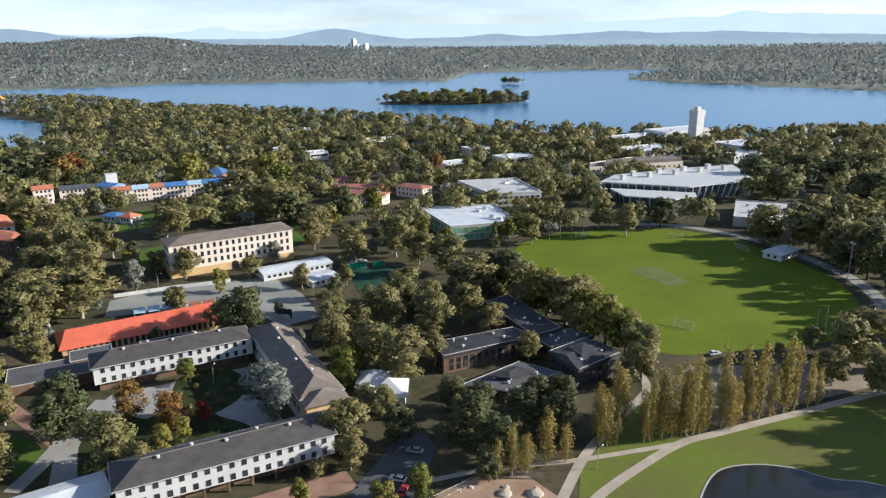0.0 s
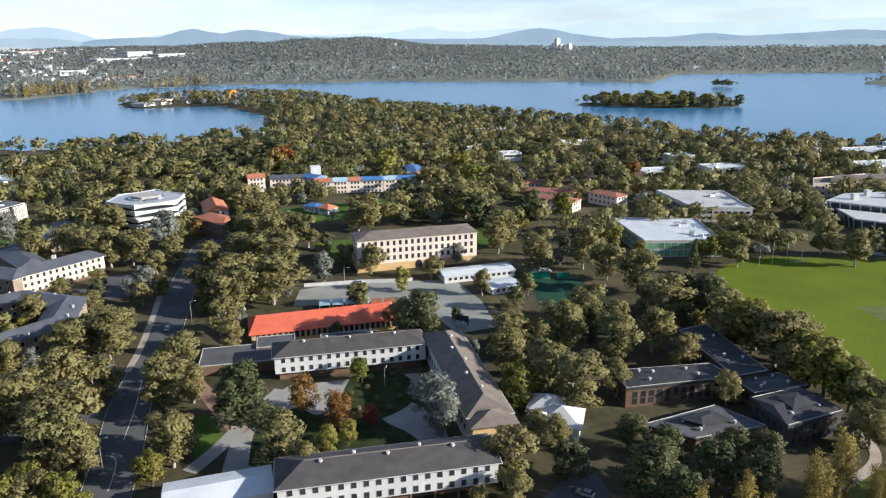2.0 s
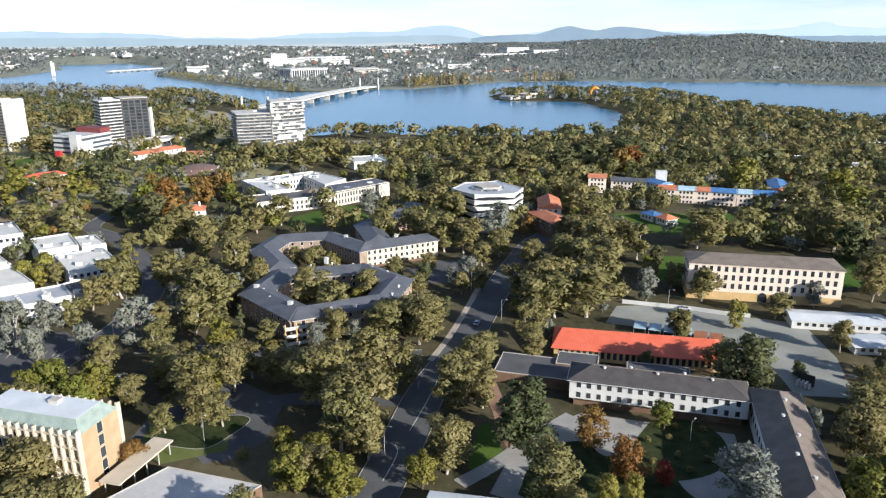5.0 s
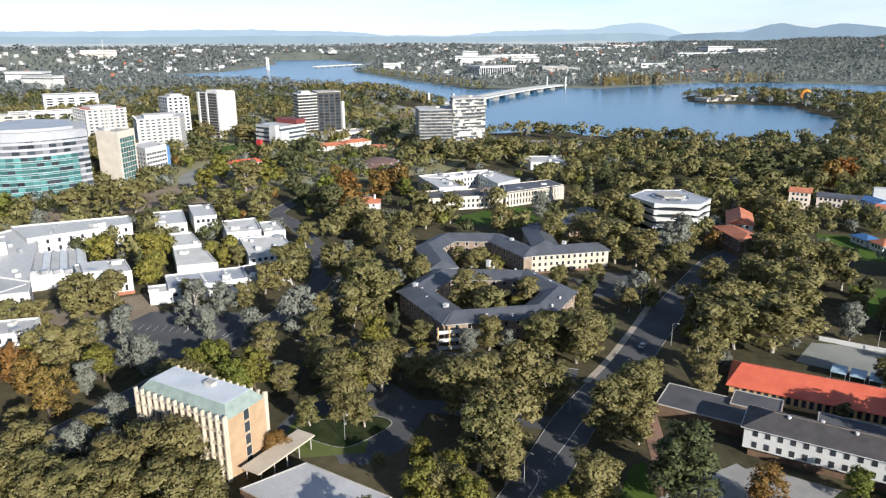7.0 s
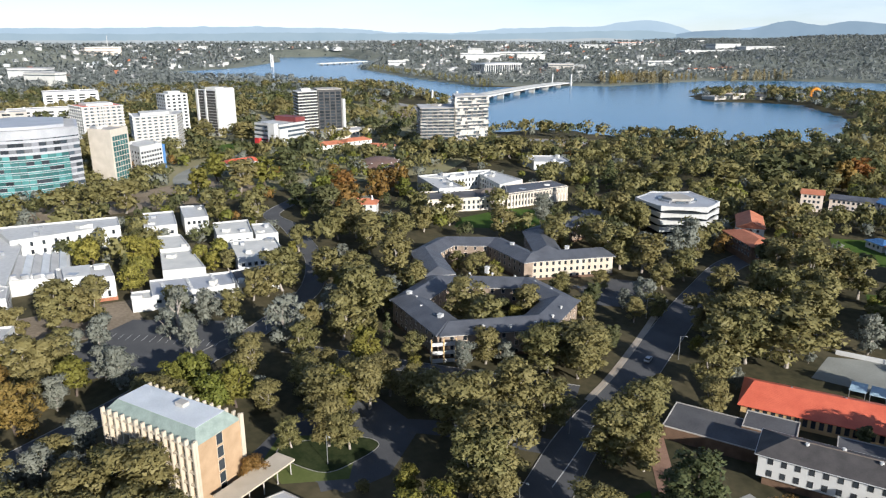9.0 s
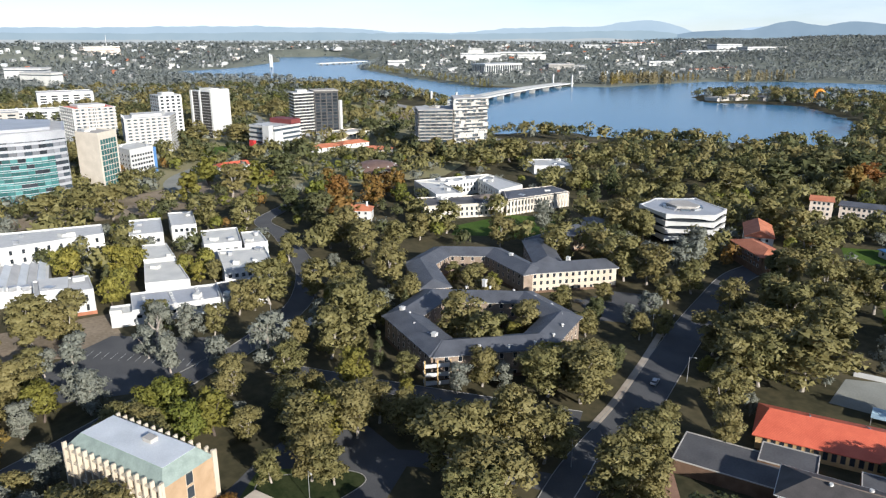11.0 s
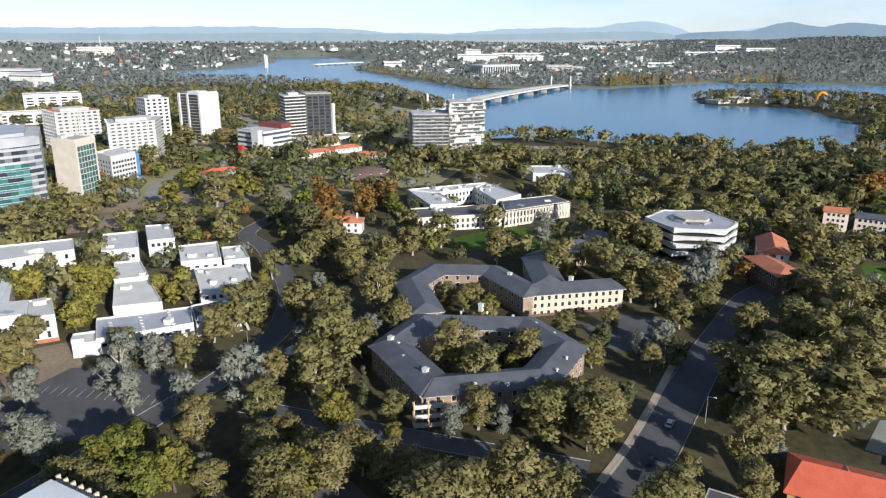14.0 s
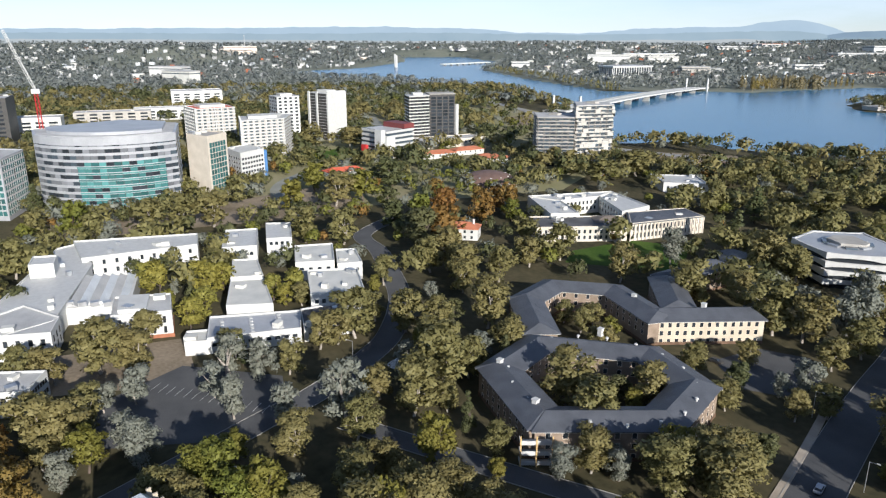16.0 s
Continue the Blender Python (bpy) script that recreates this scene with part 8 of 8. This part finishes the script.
for kind, x, y, h in [('g', -185.4, 172.2, 12), ('s', -180.4, 176.6, 9), ('g', -185.5, 189.1, 9), ('l', -176.5, 191.1, 13), ('g', -176.6, 200.6, 11), ('g', -170.7, 203.3, 13), ('g', -201.5, 155.5, 9), ('s', -185.7, 164.0, 10), ('l', 38.9, 248.9, 19), ('g', 44.9, 240.5, 20), ('l', 51.0, 232.6, 17), ('l', 55.0, 221.9, 18), ('l', 59.6, 214.6, 16), ('g', 63.5, 205.3, 15), ('g', 31.1, 260.9, 19), ('d', 25.6, 273.9, 18), ('o', -423.9, 213.1, 14), ('o', -433.4, 232.0, 16), ('d', -413.9, 195.2, 15), ('o', -433.1, 264.2, 15), ('l', -406.1, 260.2, 13), ('o', -450.7, 259.1, 12), ('d', -455.6, 204.7, 14), ('o', -477.7, 241.4, 13)]:  # trees before the hexagonal offices, along the oval and round the small pink house
    put(kind, x, y, h, 1.2)
for x, y, h in [(-357.1, 74.8, 13), (-342.2, 94.7, 15), (-343.6, 101.7, 14), (-308.8, 87.7, 12), (-317.8, 92.0, 13), (-328.0, 118.8, 11), (-328.2, 127.7, 12), (-319.9, 122.2, 9), (-392.7, 70.2, 9)]:  # golden trees in the courts of the art school
    put("y", x, y, h, 1.15)
for kind, x, y, h in [('s', -197.2, 250.9, 11), ('g', -217.4, 249.0, 9), ('s', -197.8, 242.2, 8), ('g', -204.7, 270.4, 12), ('g', -258, 214, 10), ('g', -263, 222, 9), ('l', -251, 221, 8), ('g', -268, 213, 9)]:  # the forecourt and the second hexagon's court
    put(kind, x, y, h, 1.2)
for kind, x, y, h in (('g', -167, 113, 14), ('g', -163, 117, 11), ('g', -171, 105, 9)):  # trees on the grass island
    put(kind, x, y, h, 1.1)
for x, y in ((-76, 199), (-70, 203), (-66, 196), (-63, 190), (-64, 183), (-72, 180), (-78, 188), (-74, 193), (-69, 187)):  # low planting in the court
    put("b", x, y, 1.6, 1.1)


for i in range(22):  # golden trees along the town field
    put("y", -1066.0 + 1.72 * i, -19.5 + 5.96 * i, 9 + 2 * math.sin(i * 2.2), 1.2)
GRID = {}
for x, y, r in PLACED:
    GRID.setdefault((int(x // 12), int(y // 12)), []).append((x, y, r))


def crowded(x, y, gap):
    i, j = int(x // 12), int(y // 12)
    return any((x - a) ** 2 + (y - b) ** 2 < (gap + r) ** 2 for u in (-1, 0, 1) for w in (-1, 0, 1) for a, b, r in GRID.get((i + u, j + w), ()))


# The open woodland between the buildings.
LAWNS = [[(-454.1, 41.6), (-479.3, 91.6), (-506.1, 156.7), (-499.3, 184.2), (-471.4, 150.8), (-445.2, 96.1)], [(-392, 211), (-352, 207), (-350, 227), (-382, 235)], [(-625, 275), (-570, 275), (-545, 335), (-575, 350), (-640, 345)], [(-592, 475), (-541, 540), (-478, 500), (-528, 428)], [(-352, 296), (-350, 346), (-328, 346), (-328, 292)], [(-900.5, -1.4), (-841.5, 106.3), (-967.6, 110.9), (-1039.1, -13.9)], [(-592.3, 474.7), (-541.2, 540.2), (-509.2, 528.4), (-555.6, 451.9)], [(-880.6, 486.0), (-903.0, 542.1), (-802.1, 491.9), (-794.3, 451.4)], [(-140, 268), (-72, 308), (-64, 324), (-126, 292)], [(-90, 405), (-10, 425), (0, 448), (-78, 448)], [(95, 388), (205, 400), (212, 430), (100, 428)], [(-10, 330), (45, 340), (48, 362), (-16, 352)], [(-262, 420), (-150, 462), (-140, 478), (-266, 446)], [(-700, 180), (-640, 200), (-640, 250), (-700, 240)], [(-980, -30), (-900, -30), (-900, 130), (-980, 130)], [(-590, 450), (-520, 545), (-490, 525), (-535, 460)], [(-960, 430), (-900, 440), (-930, 620), (-1010, 600)], [(-330, 250), (-300, 290), (-330, 320), (-350, 262)], [(-210, 385), (-170, 385), (-172, 398), (-200, 404)], [(-160, 335), (-110, 372), (-85, 395), (-70, 360), (-118, 320)], [(-190, 365), (-150, 395), (-120, 440), (-160, 450), (-215, 400)], [(-100, 140), (-120, 200), (-66, 214), (-30, 168), (-60, 150)], [(-30, 120), (-30, 160), (70, 165), (60, 110)]]
scatter = random.Random(12)
count = 0
for _ in range(9000):
    az, r = radians(scatter.uniform(-36, 103)), 90 + 270 * scatter.random() ** 0.7
    x, y = -math.sin(az) * r, math.cos(az) * r
    if count > 170 or not clear(x, y, 2.2) or crowded(x, y, 2.6) or any(inside(x, y, p) for p in LAWNS):
        continue
    kind = scatter.choices("gdsolycb", (46, 18, 8, 5, 8, 3, 3, 6))[0]
    h = KINDS[kind][2] * scatter.uniform(0.55, 0.9)
    tree(kind, x, y, h, scatter.uniform(0.9, 1.2))
    GRID.setdefault((int(x // 12), int(y // 12)), []).append((x, y, 2.6))
    count += 1


def woods(name, label, seed, total, r0, r1, power, leaves, size, material, gap, tall=(7, 14), low=3.2, sweep=(-38, 104), even=0.0):
    """Distant woodland as one mass of crowns, each of a few rounded bunches of leaf clumps."""
    rnd = np.random.default_rng(seed)
    az = np.radians(rnd.uniform(*sweep, total))
    r = r0 + (r1 - r0) * rnd.uniform(0, 1, total) ** power
    x, y = -np.sin(az) * r, np.cos(az) * r
    wet = np.maximum(edge_distance(x, y, LAKE_WEST), edge_distance(x, y, LAKE_EAST))
    dry = np.maximum(edge_distance(x, y, ISLAND), edge_distance(x, y, ISLET))
    ok = (wet < -5) | (dry > 4)
    patch = np.array([noise.noise((a / 130, b / 130, seed)) for a, b in zip(x, y)])
    ok &= (patch > gap) | (dry > 0)
    ok &= np.hypot(x + 62, y - 88) > 285
    ok &= (np.degrees(az) < 58) | (r < 380) | (r > 1500) | (patch > -0.22)
    ok &= np.array([clear(a, b, low) and not any(inside(a, b, p) for p in LAWNS) and not crowded(a, b, 2.5) for a, b in zip(x, y)])
    x, y, wet = x[ok], y[ok], wet[ok]
    z = land(x, y)
    n = len(x)
    h = rnd.uniform(*tall, n) * np.where(wet > -40, 0.8, 1.0)
    w = h * rnd.uniform(0.42, 0.62, n)
    nb = 6
    B = rnd.normal(size=(n, nb, 3))
    B /= np.linalg.norm(B, axis=2, keepdims=True)
    B *= rnd.uniform(0.25, 0.66, (n, nb, 1)) * np.stack([w, w, h * 0.3], 1)[:, None, :]
    pick = rnd.integers(0, nb, (n, leaves))
    D = rnd.normal(size=(n, leaves, 3))
    D[:, :, 2] += 0.45
    D /= np.linalg.norm(D, axis=2, keepdims=True)
    C = np.take_along_axis(B, pick[:, :, None], 1) + D * (w * 0.56)[:, None, None] * rnd.uniform(0.72, 1.0, (n, leaves, 1))
    C += np.stack([x, y, z + h * 0.55], 1)[:, None, :]
    aim = (D + rnd.normal(0, 0.4, D.shape)).reshape(-1, 3)
    out = unit(C - np.stack([x, y, z + h * 0.5], 1)[:, None, :]).reshape(-1, 3)
    v = leaf_sprays(C.reshape(-1, 3), aim, np.repeat(w * size, leaves), rnd)
    up = np.array([0, 0, even])
    ob = new(name, quad_sheet(name, v, np.arange(len(v)).reshape(-1, 3), material, unit(D.reshape(-1, 3) * 0.6 + out * 0.5 + unit(aim) * 0.35 + up)))
    tagged(ob, label, "woodland", kind="stuff")


woods("campus_gum_trees", "olive gum trees between the campus buildings", 5, 2100, 290, 720, 0.8, 150, 0.27, GUM, -0.4, (9, 17), 2.5)
woods("campus_dark_trees", "deep green trees between the campus buildings", 6, 700, 290, 720, 0.8, 190, 0.25, DEEP, -0.3, (7, 13), 2.5)
woods("campus_autumn_trees", "orange autumn trees between the buildings", 7, 170, 330, 700, 0.8, 180, 0.25, AUTUMN, -0.3, (6, 10), 2.5)
woods("campus_lime_trees", "yellow-green trees between the buildings", 8, 430, 290, 720, 0.8, 180, 0.25, LIME, -0.3, (7, 11), 2.5)
# silver gums, with more added so their pale leaves stand in for haze
woods("campus_silver_trees", "silver-grey gums between the buildings", 9, 420, 330, 720, 0.8, 180, 0.25, SILVER, -0.3, (7, 11), 2.5)
woods("peninsula_woodland", "dense olive gum woodland towards the lake", 3, 4700, 620, 1500, 0.8, 64, 0.36, GUM, -0.95, (12, 19), even=0.25)
woods("peninsula_dark_woodland", "deep green trees in the lakeside woodland", 13, 5000, 600, 1500, 0.8, 60, 0.36, DEEP, -0.6, (11, 18), even=0.25)
# FARLEAF woods: distance haze is put into their leaf colour
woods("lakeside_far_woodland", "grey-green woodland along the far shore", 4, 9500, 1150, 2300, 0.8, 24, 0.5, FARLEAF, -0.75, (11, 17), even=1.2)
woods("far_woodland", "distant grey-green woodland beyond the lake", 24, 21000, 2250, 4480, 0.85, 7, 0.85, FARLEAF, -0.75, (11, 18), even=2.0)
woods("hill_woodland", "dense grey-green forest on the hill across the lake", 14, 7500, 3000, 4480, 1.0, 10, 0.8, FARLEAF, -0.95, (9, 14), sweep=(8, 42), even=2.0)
woods("town_green_trees", "yellow-green trees among the lakeside towers", 18, 380, 420, 1300, 0.8, 70, 0.38, LIME, -0.6, (7, 12), sweep=(58, 104))
woods("town_dark_trees", "deep green trees among the lakeside towers", 19, 260, 420, 1300, 0.8, 70, 0.38, DEEP, -0.6, (8, 13), sweep=(58, 104))
# real silver gums plus added ones, whose pale colour imitates distance haze
woods("town_silver_trees", "silver-grey gums among the lakeside towers", 15, 900, 430, 1500, 0.8, 70, 0.38, SILVER, -0.6, (7, 12), sweep=(58, 104))
woods("peninsula_silver_trees", "silver-grey gums in the lakeside woodland", 16, 900, 640, 1500, 0.8, 60, 0.38, SILVER, -0.5, (9, 14))


def far_row(name, label, ends, n, h, material, seed):
    """A far row of narrow poplars along the shore, as one mass of leaf clumps."""
    rnd = np.random.default_rng(seed)
    t = np.sort(rnd.uniform(0, 1, n))
    P = np.array(ends[0])[None] * (1 - t[:, None]) + np.array(ends[1])[None] * t[:, None] + rnd.normal(0, 7, (n, 2))
    z, hh = land(P[:, 0], P[:, 1]), h * rnd.uniform(0.6, 1.15, n)
    k = 40
    u = rnd.uniform(0.05, 1, (n, k))
    D = unit(rnd.normal(size=(n, k, 3)) * np.array([1, 1, 0.4]))
    C = np.stack([np.repeat(P[:, :1], k, 1), np.repeat(P[:, 1:], k, 1), z[:, None] + hh[:, None] * u], 2)
    C += D * (hh[:, None] * 0.13 * np.sin(np.pi * (0.12 + 0.85 * u)))[:, :, None]
    v = leaf_sprays(C.reshape(-1, 3), D.reshape(-1, 3), np.repeat(hh * 0.15, k), rnd)
    ob = new(name, quad_sheet(name, v, np.arange(len(v)).reshape(-1, 3), material, unit(D.reshape(-1, 3) + np.array([0, 0, 0.2]))))
    tagged(ob, label, "woodland", kind="stuff")


far_row("far_poplar_row", "row of yellowing poplars along the far shore", ((-1172, 1125), (-1130, 1290)), 60, 24, FARPOPLAR, 31)
far_row("far_poplar_row", "row of yellowing poplars along the far shore", ((-1108, 1450), (-1040, 1560)), 46, 22, FARPOPLAR, 32)
far_row("far_shore_willows", "line of olive trees along the far embankment", ((-1230, 880), (-2060, 1010)), 170, 14, GUM, 33)
far_row("far_shore_willows", "line of olive trees along the near causeway", ((-930, 600), (-1360, 735)), 60, 12, GUM, 34)
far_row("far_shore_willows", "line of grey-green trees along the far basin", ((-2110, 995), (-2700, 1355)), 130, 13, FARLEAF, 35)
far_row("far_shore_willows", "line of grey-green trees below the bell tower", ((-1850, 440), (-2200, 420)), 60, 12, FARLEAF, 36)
